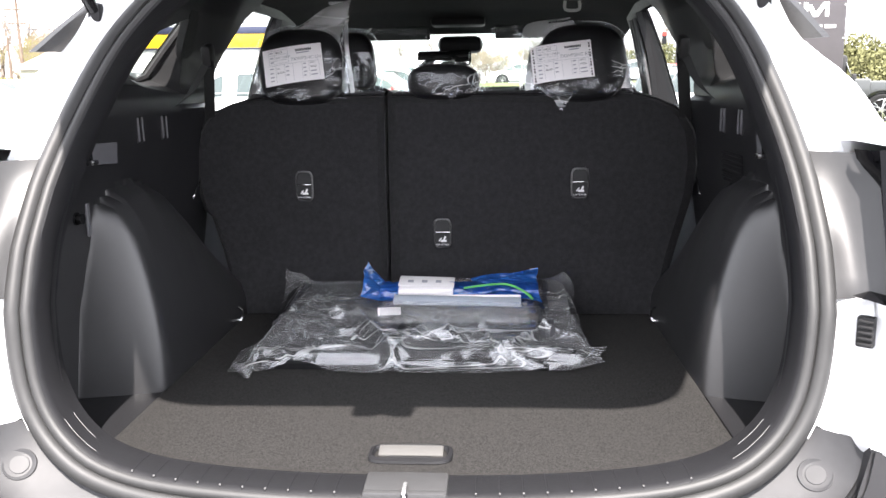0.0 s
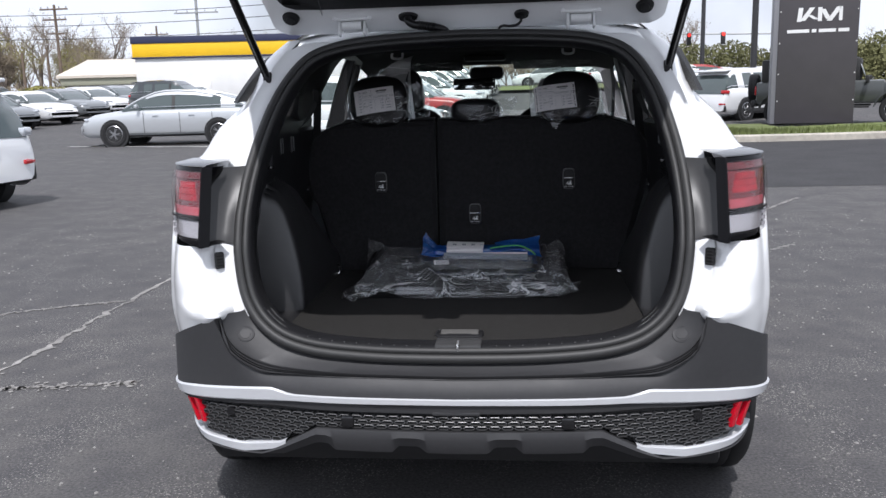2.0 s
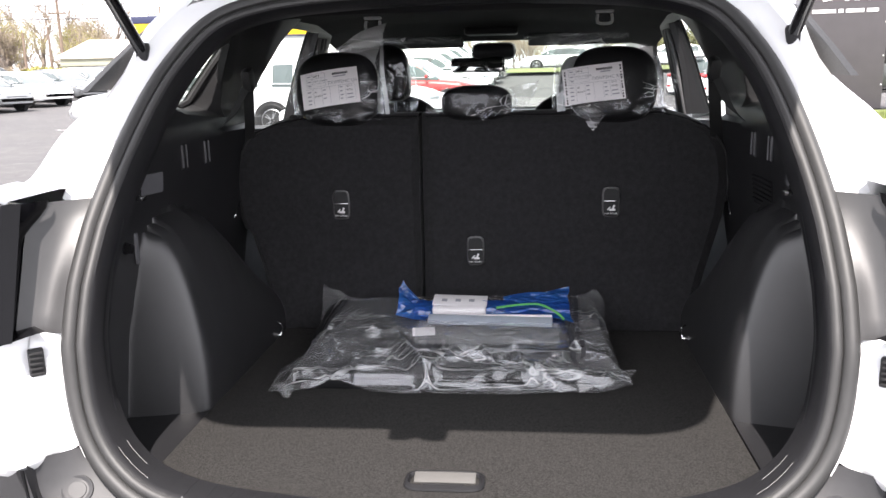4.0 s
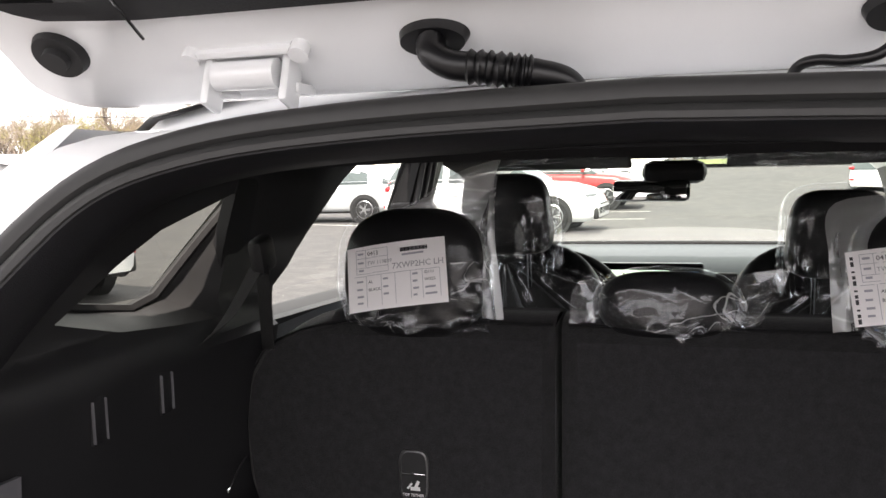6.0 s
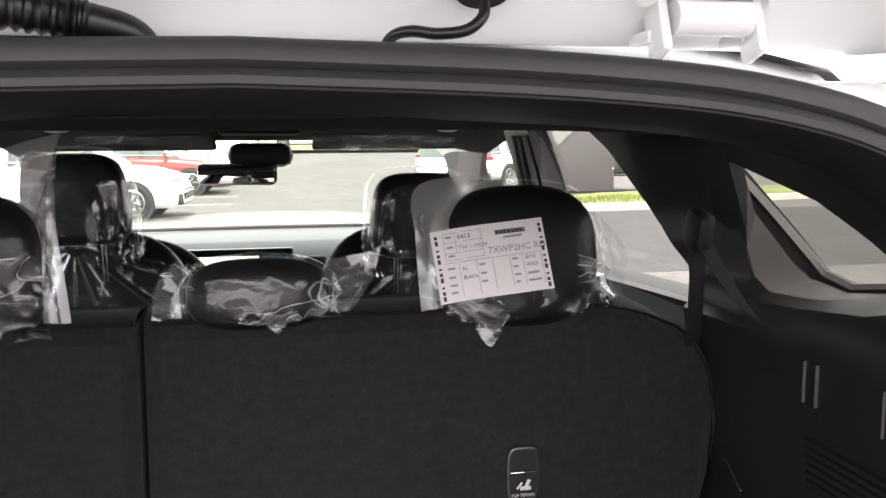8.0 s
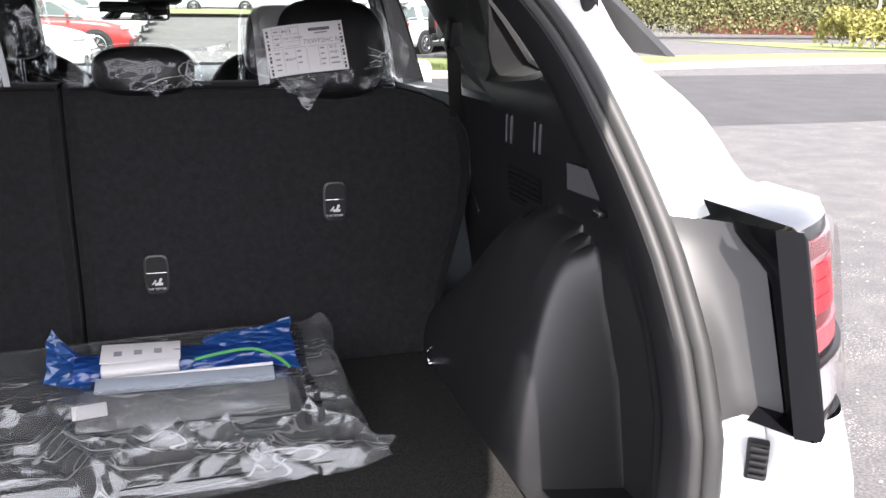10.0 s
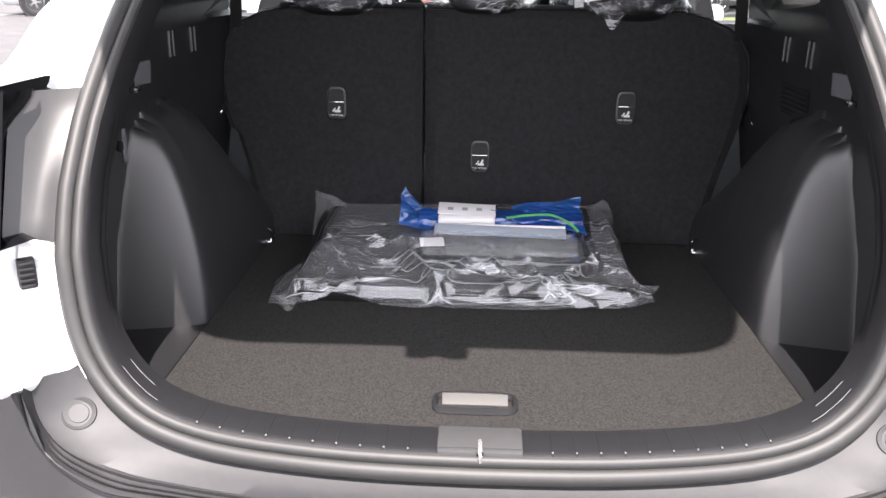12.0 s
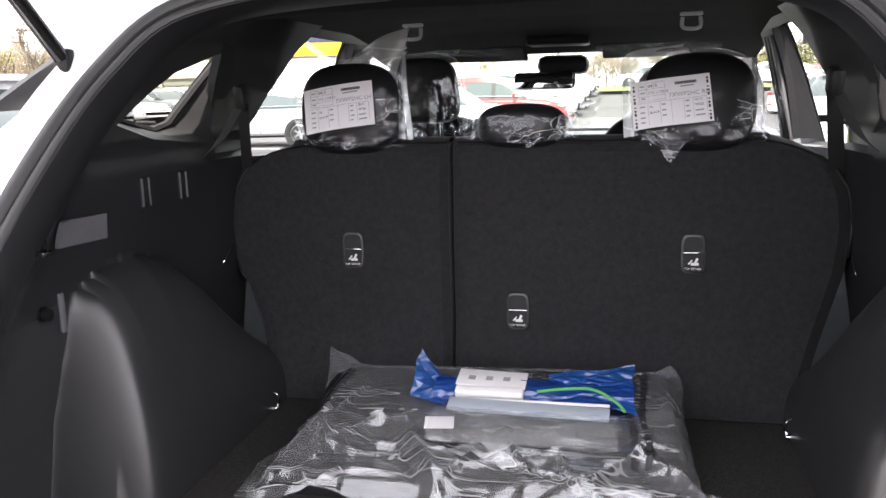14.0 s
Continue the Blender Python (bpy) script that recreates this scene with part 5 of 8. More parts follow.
# finger grip in the floor
grip = bmesh.new()
outline = [(0.073 * math.copysign(abs(math.cos(t)) ** 0.4, math.cos(t)), 0.034 * math.copysign(abs(math.sin(t)) ** 0.5, math.sin(t))) for t in span(0, 2 * math.pi, 41)[:-1]]
gx, gy = -0.008, 0.573
sheet([[Vector((gx + a * k, gy + b * k2, z)) for a, b in outline] for k, k2, z in ((1.0, 1.08, 0.6275), (0.985, 1.04, 0.6315), (0.90, 0.80, 0.634), (0.87, 0.72, 0.629), (0.85, 0.68, 0.628))], True, grip)
gr = part("floor_grip", grip, black_trim, suv, "black floor grip with pale flap")
bm = box(bmesh.new(), (gx, gy + 0.009, 0.630), (0.112, 0.028, 0.005), 0.002, pose(0, 0, 0, 14, 0, 0))
part("grip_flap", bm, mat("pale grey plastic", (0.10, 0.098, 0.094), 0.4, 0, 0, 0.06, 60), gr, "pale grey flap")
part("grip_slot", box(bmesh.new(), (gx, gy - 0.021, 0.6325), (0.074, 0.006, 0.004), 0.0015), rubber, gr, "black slot below the flap")
# ribs and dots on the sill plate, latch cover
sill_rows = [sorted((tuple(p) for p in r if p.z < 0.72 and abs(p.x) < 0.56), key=lambda p: p[0]) for r in ring(JAMB[2:6])]
for k in range(-12, 13):
    x = 0.036 * k
    if abs(x) < 0.08:
        continue
    zt = float(np.interp(abs(x), [p.x for p in half[:20]], [p.z for p in half[:20]])) + 0.0485
    y0 = y_open(x, zt - 0.05)
    run = [Vector((x, float(np.interp(x, [p[0] for p in r], [p[1] for p in r])), float(np.interp(x, [p[0] for p in r], [p[2] for p in r])) - 0.0011)) for r in sill_rows]
    part("rib", tube(run, 0.0018, 6), black_trim, sill_plate)
    part("dot", box(bmesh.new(), (x, y0 + 0.018, zt - 0.001), (0.0032, 0.0032, 0.003), 0.001), scuff_grey, sill_plate)
bm = bmesh.new()
box(bm, (0, 0.432, 0.643), (0.130, 0.060, 0.014), 0.005, pose(0, 0, 0, 3, 0, 0))
box(bm, (0, 0.400, 0.634), (0.130, 0.014, 0.030), 0.005)
lc = part("latch_cover", bm, mat("grey latch plastic", (0.050, 0.050, 0.051), 0.42, 0, 0, 0.08, 60, 0.12, 600), suv, "charcoal latch cover with a striker slot")
bm = box(bmesh.new(), (0, 0.401, 0.640), (0.012, 0.018, 0.016), 0.003)
part("latch_slot", bm, black_trim, lc)
bm = tube(spline([(0, 0.412, 0.634), (0, 0.388, 0.634), (0, 0.388, 0.652), (0, 0.414, 0.654)], 12), 0.0035, 8)
part("striker", bm, mat("bright zinc", (0.75, 0.75, 0.75), 0.25, 0.8), lc, "bright zinc striker")

# ---- rear seat backs ----
def back_y(z):
    return table([(0.62, 1.462), (0.8, 1.492), (1.0, 1.490), (1.23, 1.505)], z)


SEAT_TOP = 1.220
SEAT_EDGE = [(0.63, 0.590), (0.70, 0.600), (0.83, 0.635), (0.95, 0.667), (1.05, 0.677), (1.12, 0.667), (1.165, 0.640), (1.195, 0.600), (SEAT_TOP, 0.515)]  # half width by height


def seat_back(x0, x1, outer):
    """A carpeted seat back between x0 and x1; outer: the side (-1, 1) with the large corner."""
    rows = []
    zs = list(span(0.63, SEAT_TOP, 34))
    for z in zs:
        row = []
        for u in span(0, 1, 30):
            a, b = x0, x1
            lim = table(SEAT_EDGE, z)
            if outer < 0:
                a = -lim - 0.015 * (z > 0.9)
            else:
                b = lim
            x = a + (b - a) * u
            rim = min(x - a, b - x, SEAT_TOP - z)
            y = back_y(z) + 0.022 * (1 - min(max(rim / 0.022, 0), 1)) ** 2
            y += 0.0025 * noise.noise(Vector((x * 6, z * 6, 3.1)))
            row.append(Vector((x, y, z)))
        rows.append(row)
    back = [[Vector((p.x, p.y + 0.11, p.z + 0.01)) for p in r] for r in rows]
    bm = sheet(rows)
    sheet([rows[-1], [p + Vector((0, 0.02, 0.012)) for p in rows[-1]], [p + Vector((0, 0.06, 0.014)) for p in rows[-1]], [p + Vector((0, 0.10, 0.006)) for p in rows[-1]], back[-1]], False, bm)
    sheet(back, False, bm)
    for i in (0, -1):
        sheet([[r[i] for r in rows], [r[i] for r in back]], False, bm)
    bmesh.ops.remove_doubles(bm, verts=bm.verts, dist=1e-4)
    return bm


def piping(parent, x0, x1, outer):
    """Seam along the top edge and round the outer shoulder."""
    pts = [Vector((x, back_y(SEAT_TOP) + 0.018, SEAT_TOP + 0.004)) for x in span(x0, x1, 12)]
    side = []
    for z in span(SEAT_TOP - 0.014, 0.98, 12):
        lim = table(SEAT_EDGE, z)
        side.append(Vector((outer * lim - (0.012 if outer < 0 else 0), back_y(z) + 0.018, z)))
    path = (side[::-1] + pts) if outer < 0 else (pts + side)
    part("piping", tube(path, 0.0032, 6), leather, parent, "black piping")


def tether_cup(parent, x, z):
    """Recessed top tether anchor with a chrome bar, pale frame and icon."""
    y = back_y(z) - 0.002
    bm = bmesh.new()
    out = [(0.0245 * math.copysign(abs(math.cos(t)) ** 0.45, math.cos(t)), 0.0415 * math.copysign(abs(math.sin(t)) ** 0.45, math.sin(t))) for t in span(0, 2 * math.pi, 33)[:-1]]
    sheet([[Vector((x + a * k, y + d, z + b * k2)) for a, b in out] for k, k2, d in ((1.0, 1.0, 0.002), (0.98, 0.99, -0.003), (0.88, 0.93, -0.004), (0.84, 0.90, -0.001))], True, bm)
    cup = part("tether_anchor", bm, grey_trim, parent, "recessed tether anchor with printed icon")
    bm = bmesh.new()
    f = [bm.verts.new(Vector((x + a * 0.85, y - 0.0012, z + b * 0.91))) for a, b in out]
    bm.faces.new(f)
    part("cup_floor", bm, rubber, cup)
    bm = box(bmesh.new(), (x, y - 0.004, z + 0.004), (0.040, 0.004, 0.0022), 0.0008)
    part("anchor_bar", bm, chrome, cup)
    bm = bmesh.new()
    # child seat pictogram: seat, back, strap
    box(bm, (x + 0.003, y - 0.0045, z - 0.020), (0.016, 0.001, 0.006), 0.0004)
    box(bm, (x + 0.006, y - 0.0045, z - 0.013), (0.005, 0.001, 0.012), 0.0004, pose(0, 0, 0, 0, 25, 0))
    box(bm, (x - 0.006, y - 0.0045, z - 0.016), (0.003, 0.001, 0.012), 0.0004, pose(0, 0, 0, 0, 40, 0))
    join(bm, letters("TOP TETHER", 0.0062), pose(x - 0.0185, y - 0.0046, z - 0.0325, 90, 0, 0))
    part("anchor_icon", bm, white_ink, cup, "white pictogram and lettering", False)


sb = part("seat_back", seat_back(-0.6, -0.162, -1), seat_cloth, suv, "upright black carpeted seat back, narrow part")
piping(sb, -0.49, -0.165, -1)
tether_cup(sb, -0.382, 0.984)
sb = part("seat_back", seat_back(-0.152, 0.6, 1), seat_cloth, suv, "upright black carpeted seat back, wide part")
piping(sb, -0.14, 0.49, 1)
tether_cup(sb, -0.006, 0.851)
tether_cup(sb, 0.365, 0.986)


def cushion(c, s, p=3.0, n=20, m=None, tilt=0.0):
    """A soft rounded block."""
    rows = []
    for i in range(n + 1):
        a = math.pi * (i / n - 0.5)
        row = []
        for j in range(2 * n):
            b = math.pi * j / n
            f = lambda v: math.copysign(abs(v) ** (2 / p), v)
            row.append(pose(*c, tilt, 0, 0) @ Vector((s[0] / 2 * f(math.cos(a)) * f(math.cos(b)), s[1] / 2 * f(math.cos(a)) * f(math.sin(b)), s[2] / 2 * f(math.sin(a)))))
        rows.append(row)
    bm = sheet(rows, True)
    bmesh.ops.remove_doubles(bm, verts=bm.verts, dist=1e-5)
    return bm


def taper(bm, x, z):
    """Narrower towards the top."""
    for v in bm.verts:
        v.co.x = x + (v.co.x - x) * (1 - 1.1 * (v.co.z - z))
    return bm


HEADS = [(-0.383, 1.535, 1.300, 0.235, 0.115, 0.205), (0.000, 1.545, 1.255, 0.195, 0.10, 0.100), (0.368, 1.535, 1.298, 0.235, 0.115, 0.205)]
for x, y, z, w, d, h in HEADS:
    hr = part("headrest", cushion((x, y, z), (w, d, h), 2.8, 18, tilt=-8), leather, suv, "black leatherette headrest under plastic film")
    for dx in (-0.05, 0.05):
        part("headrest_post", rod(bmesh.new(), (x + dx, y, z - h * 0.4), (x + dx, y, 1.20), 0.006, 10), chrome, hr)

# ---- front seats, dashboard, mirror ----
FRONT = ((-0.412, 1.337), (0.362, 1.285))  # x and headrest height
for x, hz in FRONT:
    seat = part("front_seat", cushion((x, 2.45, 0.93), (0.50, 0.16, 0.66), 3.0, 22, tilt=-10), leather, suv, "black leatherette front seat with headrest")
    part("front_headrest", taper(cushion((x, 2.375, hz), (0.222, 0.115, 0.205), 4.2, 18, tilt=-6), x, hz), leather, seat, "black leatherette headrest")
    for dx in (-0.05, 0.05):
        part("headrest_post", rod(bmesh.new(), (x + dx, 2.39, hz - 0.07), (x + dx, 2.40, hz - 0.19), 0.007, 10), chrome, seat)
    part("seat_cushion", cushion((x, 2.72, 0.60), (0.50, 0.55, 0.16), 3.6, 16), leather, seat)
part("centre_console", box(bmesh.new(), (0, 2.85, 0.66), (0.22, 0.9, 0.22), 0.03), black_trim, suv, "black centre console")
part("rear_bench", cushion((0, 1.86, 0.66), (1.30, 0.52, 0.16), 4, 18), leather, suv, "black rear bench cushion")
dash = []
for y, z in [(p.y, p.z) for p in spline([(0, 3.20, 0.80), (0, 3.195, 1.00), (0, 3.24, 1.085), (0, 3.36, 1.128), (0, 3.52, 1.140), (0, 3.66, 1.135)], 20)]:
    dash.append([Vector((x, y - 0.05 * (x / 0.72) ** 2, z - 0.02 * (abs(x) / 0.72) ** 4)) for x in span(-0.73, 0.73, 25)])
db = part("dashboard", sheet(dash), dash_mat, suv, "grey dashboard with wide screen panel")
part("dash_edge", tube([Vector((x, 3.60 - 0.06 * (x / 0.7) ** 2, 1.145)) for x in span(-0.68, 0.68, 20)], 0.007, 6), gloss_black, db)
bm = box(bmesh.new(), (-0.230, 3.185, 1.068), (0.62, 0.025, 0.098), 0.010, pose(0, 0, 0, -8, 0, 0))
pn = part("display_panel", bm, gloss_black, db, "gloss black wide display panel")
bm = box(bmesh.new(), (-0.128, 3.168, 1.060), (0.192, 0.006, 0.066), 0.002, pose(0, 0, 0, -8, 0, 0))
part("map_screen", bm, lit("pale map screen", (0.62, 0.78, 0.62), 0.55), pn, "lit pale green map screen")
bm = box(bmesh.new(), (0.020, 3.168, 1.060), (0.085, 0.006, 0.060), 0.002, pose(0, 0, 0, -8, 0, 0))
part("menu_screen", bm, lit("blue menu screen", (0.03, 0.06, 0.10), 0.15), pn)
bm = bmesh.new()
for i in range(2):
    box(bm, (0.150, 3.165, 1.070 - 0.045 * i), (0.07, 0.02, 0.036), 0.006)
part("air_vent", bm, black_trim, db, "black air vent")
bm = tube([Vector((-0.36 + 0.185 * math.cos(t), 2.98 - 0.07 * math.sin(t), 1.01 + 0.165 * math.sin(t))) for t in span(0, 2 * math.pi, 49)[:-1]], 0.015, 10, True)
wl_ = part("steering_wheel", bm, leather, suv, "black leather steering wheel")
bm = cushion((-0.36, 3.0, 1.01), (0.16, 0.06, 0.12), 3)
rod(bm, (-0.53, 2.985, 1.01), (-0.19, 2.985, 1.01), 0.014, 8)
part("wheel_hub", bm, black_trim, wl_)
bm = box(bmesh.new(), (-0.088, 3.080, 1.365), (0.252, 0.035, 0.070), 0.016, pose(0, 0, 0, -8, 0, -14))
mr_ = part("rear_view_mirror", bm, gloss_black, suv, "black rear view mirror under the windscreen header")
bm = box(bmesh.new(), (-0.091, 3.062, 1.365), (0.238, 0.004, 0.060), 0.0015, pose(0, 0, 0, -8, 0, -14))
part("mirror_glass", bm, mat("mirror silver", (0.85, 0.86, 0.86), 0.02, 1.0), mr_)
bm = box(bmesh.new(), (-0.015, 3.099, 1.423), (0.20, 0.10, 0.075), 0.03)
part("camera_housing", bm, black_trim, mr_, "black camera housing above the mirror")
bm = box(bmesh.new(), (-0.01, 2.78, 1.500), (0.22, 0.14, 0.035), 0.012)
part("overhead_console", bm, black_trim, suv, "black overhead console")
hook_grey = mat("pale grey hook plastic", (0.65, 0.65, 0.66), 0.35)
for side in (-1, 1):
    bm = box(bmesh.new(), (0.36 * side, 2.90, 1.475), (0.44, 0.16, 0.022), 0.008, pose(0, 0, 0, -20, 0, 0))
    part("sun_visor", bm, headliner_cloth, suv, "black sun visor")
    bm = bmesh.new()
    tube(spline([(0.40 * side - 0.024, 2.20, 1.520), (0.40 * side - 0.022, 2.19, 1.492), (0.40 * side + 0.022, 2.19, 1.492), (0.40 * side + 0.024, 2.20, 1.520)], 14), 0.0055, 8, bm=bm)
    box(bm, (0.40 * side, 2.20, 1.530), (0.062, 0.018, 0.010), 0.004)
    part("coat_hook", bm, hook_grey, suv, "pale coat hook")

# ---- plastic film, labels and the bag of mats ----
def crumple(p, f, seed):
    """Folded-film relief: sharp ridges from noise."""
    a = 1 - abs(noise.noise(p * f + Vector((seed, 0, 0)))) * 2
    b = 1 - abs(noise.noise(p * f * 2.3 + Vector((0, seed, 0)))) * 2
    return max(0, a * 0.65 + b * 0.35) ** 2.2


def wrap(name, c, s, seed, label, bottom, amp=0.012, p=2.8, grow=1.06, pleats=0, slack=0.0):
    """A loose film cover over a headrest: taut on top, crumpled or pleated towards its gathered open bottom."""
    rows, n = [], 60
    for i in range(n + 1):
        a = math.pi * (0.5 - i / n * 0.72)
        row = []
        for j in range(2 * n):
            b = math.pi * j / n
            f = lambda v: math.copysign(abs(v) ** (2 / p), v)
            q = Vector((s[0] / 2 * grow * f(math.cos(a)) * f(math.cos(b)), s[1] / 2 * grow * f(math.cos(a)) * f(math.sin(b)), s[2] / 2 * grow * f(math.sin(a))))
            t = max(0, (i / n - 0.62) / 0.38)
            q.z = q.z * (1 - t) + (bottom - c[2]) * t
            d = Vector((q.x, q.y, q.z * 0.6)).normalized()
            w = Vector(c) + q
            low = ease(-q.z / s[2], -0.12, 0.42)
            flank = ease(q.x / s[0], 0.18, 0.42) * ease(-q.z / s[2], -0.25, 0.1)
            loose = 0.06 + slack + 1.3 * low * low + 1.1 * flank + 0.7 * t
            q += d * (amp * loose * (crumple(w, 19, seed) - 0.3) + 0.003 + 0.004 * t)
            if pleats:
                wave = abs(math.sin(pleats * b / 2 + 1.2 * noise.noise(Vector((b * 3, q.z * 9, seed)))))
                q += d * (0.011 * low * (1 - wave) ** 2 * (0.5 + noise.noise(Vector((b * 2, seed, 0))) + 0.5))
            row.append(Vector(c) + q)
        rows.append(row)
    bm = sheet(rows, True)
    bmesh.ops.remove_doubles(bm, verts=bm.verts, dist=1e-5)
    for f in bm.faces:
        m = f.calc_center_median()
        dx, dz = (m.x - c[0]) / s[0], (m.z - c[2]) / s[2]
        if dz < -0.22 + 0.10 * noise.noise(m * 20) or dx > 0.30 and dz < 0.12 or pleats and dz < 0.2 or slack:
            f.material_index = 1
    ob = part(name, bm, [clear_film, pleat_film if pleats else skirt_film], None, label)
    ob["category"] = "plastic cover"
    return ob


def flap(points, n, m, seed, amp=0.012):
    """A crumpled film flap between two edge curves."""
    a, b = spline(points[0], n), spline(points[1], n)
    rows = []
    for v in span(0, 1, m):
        rows.append([p.lerp(q, v) + Vector((noise.noise(p * 14 + Vector((v * 4, seed, 0))), noise.noise(p * 12 + Vector((seed, v * 4, 3))), noise.noise(p * 13 + Vector((5, v * 3, seed))))) * amp for p, q in zip(a, b)])
    return sheet(rows)


covers = []
for k, (x, y, z, w, d, h) in enumerate(HEADS):
    covers.append(wrap("headrest_cover", (x, y, z), (w, d, h), 3.3 * k + 1.7, "loose clear plastic cover crumpled over a headrest", 1.225 if k != 1 else 1.228, 0.013 if k != 1 else 0.012, slack=0.0 if k != 1 else 0.35))
# loose ends: a tall peak on one cover, wings on the others
part("cover_peak", flap(([(-0.465, 1.53, 1.372), (-0.395, 1.53, 1.398), (-0.330, 1.53, 1.388), (-0.282, 1.525, 1.345)], [(-0.455, 1.53, 1.378), (-0.385, 1.53, 1.412), (-0.318, 1.53, 1.455), (-0.244, 1.53, 1.478)]), 24, 10, 2.0, 0.005), peak_film, covers[0], "tall milky peak of slack film")
part("cover_peak", flap(([(-0.282, 1.525, 1.345), (-0.272, 1.51, 1.29), (-0.268, 1.50, 1.235)], [(-0.244, 1.53, 1.478), (-0.252, 1.52, 1.36), (-0.240, 1.51, 1.232)]), 18, 8, 4.0, 0.004), peak_film, covers[0])
part("cover_wing", flap(([(-0.470, 1.53, 1.36), (-0.485, 1.52, 1.29), (-0.48, 1.50, 1.235)], [(-0.512, 1.56, 1.33), (-0.530, 1.56, 1.28), (-0.50, 1.52, 1.235)]), 14, 7, 6.0, 0.006), loose_film, covers[0])
part("cover_wing", flap(([(0.468, 1.53, 1.365), (0.488, 1.52, 1.30), (0.482, 1.50, 1.235)], [(0.490, 1.55, 1.362), (0.545, 1.55, 1.295), (0.520, 1.52, 1.232)]), 16, 8, 8.0, 0.006), loose_film, covers[2])
part("cover_wing", flap(([(0.352, 1.53, 1.402), (0.275, 1.52, 1.360), (0.252, 1.49, 1.300), (0.250, 1.48, 1.235)], [(0.335, 1.54, 1.421), (0.222, 1.53, 1.400), (0.215, 1.51, 1.330), (0.222, 1.49, 1.232)]), 20, 9, 9.0, 0.006), peak_film, covers[2], "slack milky film standing off the headrest")
part("cover_wing", flap(([(0.090, 1.54, 1.298), (0.100, 1.53, 1.265), (0.098, 1.52, 1.232)], [(0.172, 1.55, 1.314), (0.158, 1.54, 1.275), (0.125, 1.52, 1.230)]), 14, 7, 11.0, 0.005), loose_film, covers[1])
part("cover_wing", flap(([(-0.090, 1.54, 1.298), (-0.100, 1.53, 1.265), (-0.100, 1.52, 1.232)], [(-0.110, 1.54, 1.308), (-0.134, 1.53, 1.280), (-0.136, 1.51, 1.230)]), 14, 6, 12.0, 0.006), loose_film, covers[1])
# gathered tips hanging over the seat backs
for cov, x, w, dz, sd in ((covers[0], -0.375, 0.16, 0.020, 1.0), (covers[1], 0.025, 0.06, 0.022, 5.0), (covers[2], 0.315, 0.10, 0.050, 7.0)):
    part("cover_tip", flap(([(x - w / 2, 1.488, 1.245), (x, 1.478, 1.24), (x + w / 2, 1.488, 1.245)], [(x - w / 5, 1.480, 1.232 - dz * 0.6), (x, 1.474, 1.232 - dz), (x + w / 6, 1.480, 1.232 - dz * 0.5)]), 18, 8, sd, 0.010), loose_film, cov)
# front seat covers and visor films
for (x, hz), sd in zip(FRONT, (13.0, 17.0)):
    cv = wrap("seat_cover", (x, 2.375, hz), (0.232, 0.125, 0.215), sd, "loose clear plastic cover over a front headrest", hz - 0.13, 0.007, 3.6, 1.08, 26)
    # film fanned out over the shoulders, pleats running from under the headrest
    sh = []
    for a in span(-1.42, 1.42, 120):
        ridge = (1 - abs(math.sin(7.5 * a + 1.6 * noise.noise(Vector((a * 2.1, sd, 0)))))) ** 3
        row = []
        for r in span(0.02, 0.27, 14):
            fold_ = ridge * 0.016 * min(1, r / 0.06) * (0.6 + 0.6 * noise.noise(Vector((a * 3, r * 9, sd))))
            row.append(Vector((x + r * math.sin(a) * 0.98, 2.350 - 0.02 * r - fold_ - 0.02 * math.cos(a), hz - 0.105 - r * math.cos(a) * 0.85 - 0.30 * (r * math.sin(a)) ** 2)))
        sh.append(row)
    part("shoulder_film", sheet(sh), pleat_film, cv)
for x0, x1, sd in ((-0.50, -0.14, 2.0), (0.12, 0.55, 5.0)):
    rows = []
    for v in span(0, 1, 6):
        rows.append([Vector((x, 2.80 + 0.02 * noise.noise(Vector((x * 9, v * 3, sd))), 1.482 - 0.035 * v - 0.012 * math.sin(9 * x + sd) * v)) for x in span(x0, x1, 24)])
    o = part("visor_film", sheet(rows), loose_film, None, "thin clear film hanging from a sun visor")
    o["category"] = "plastic film"


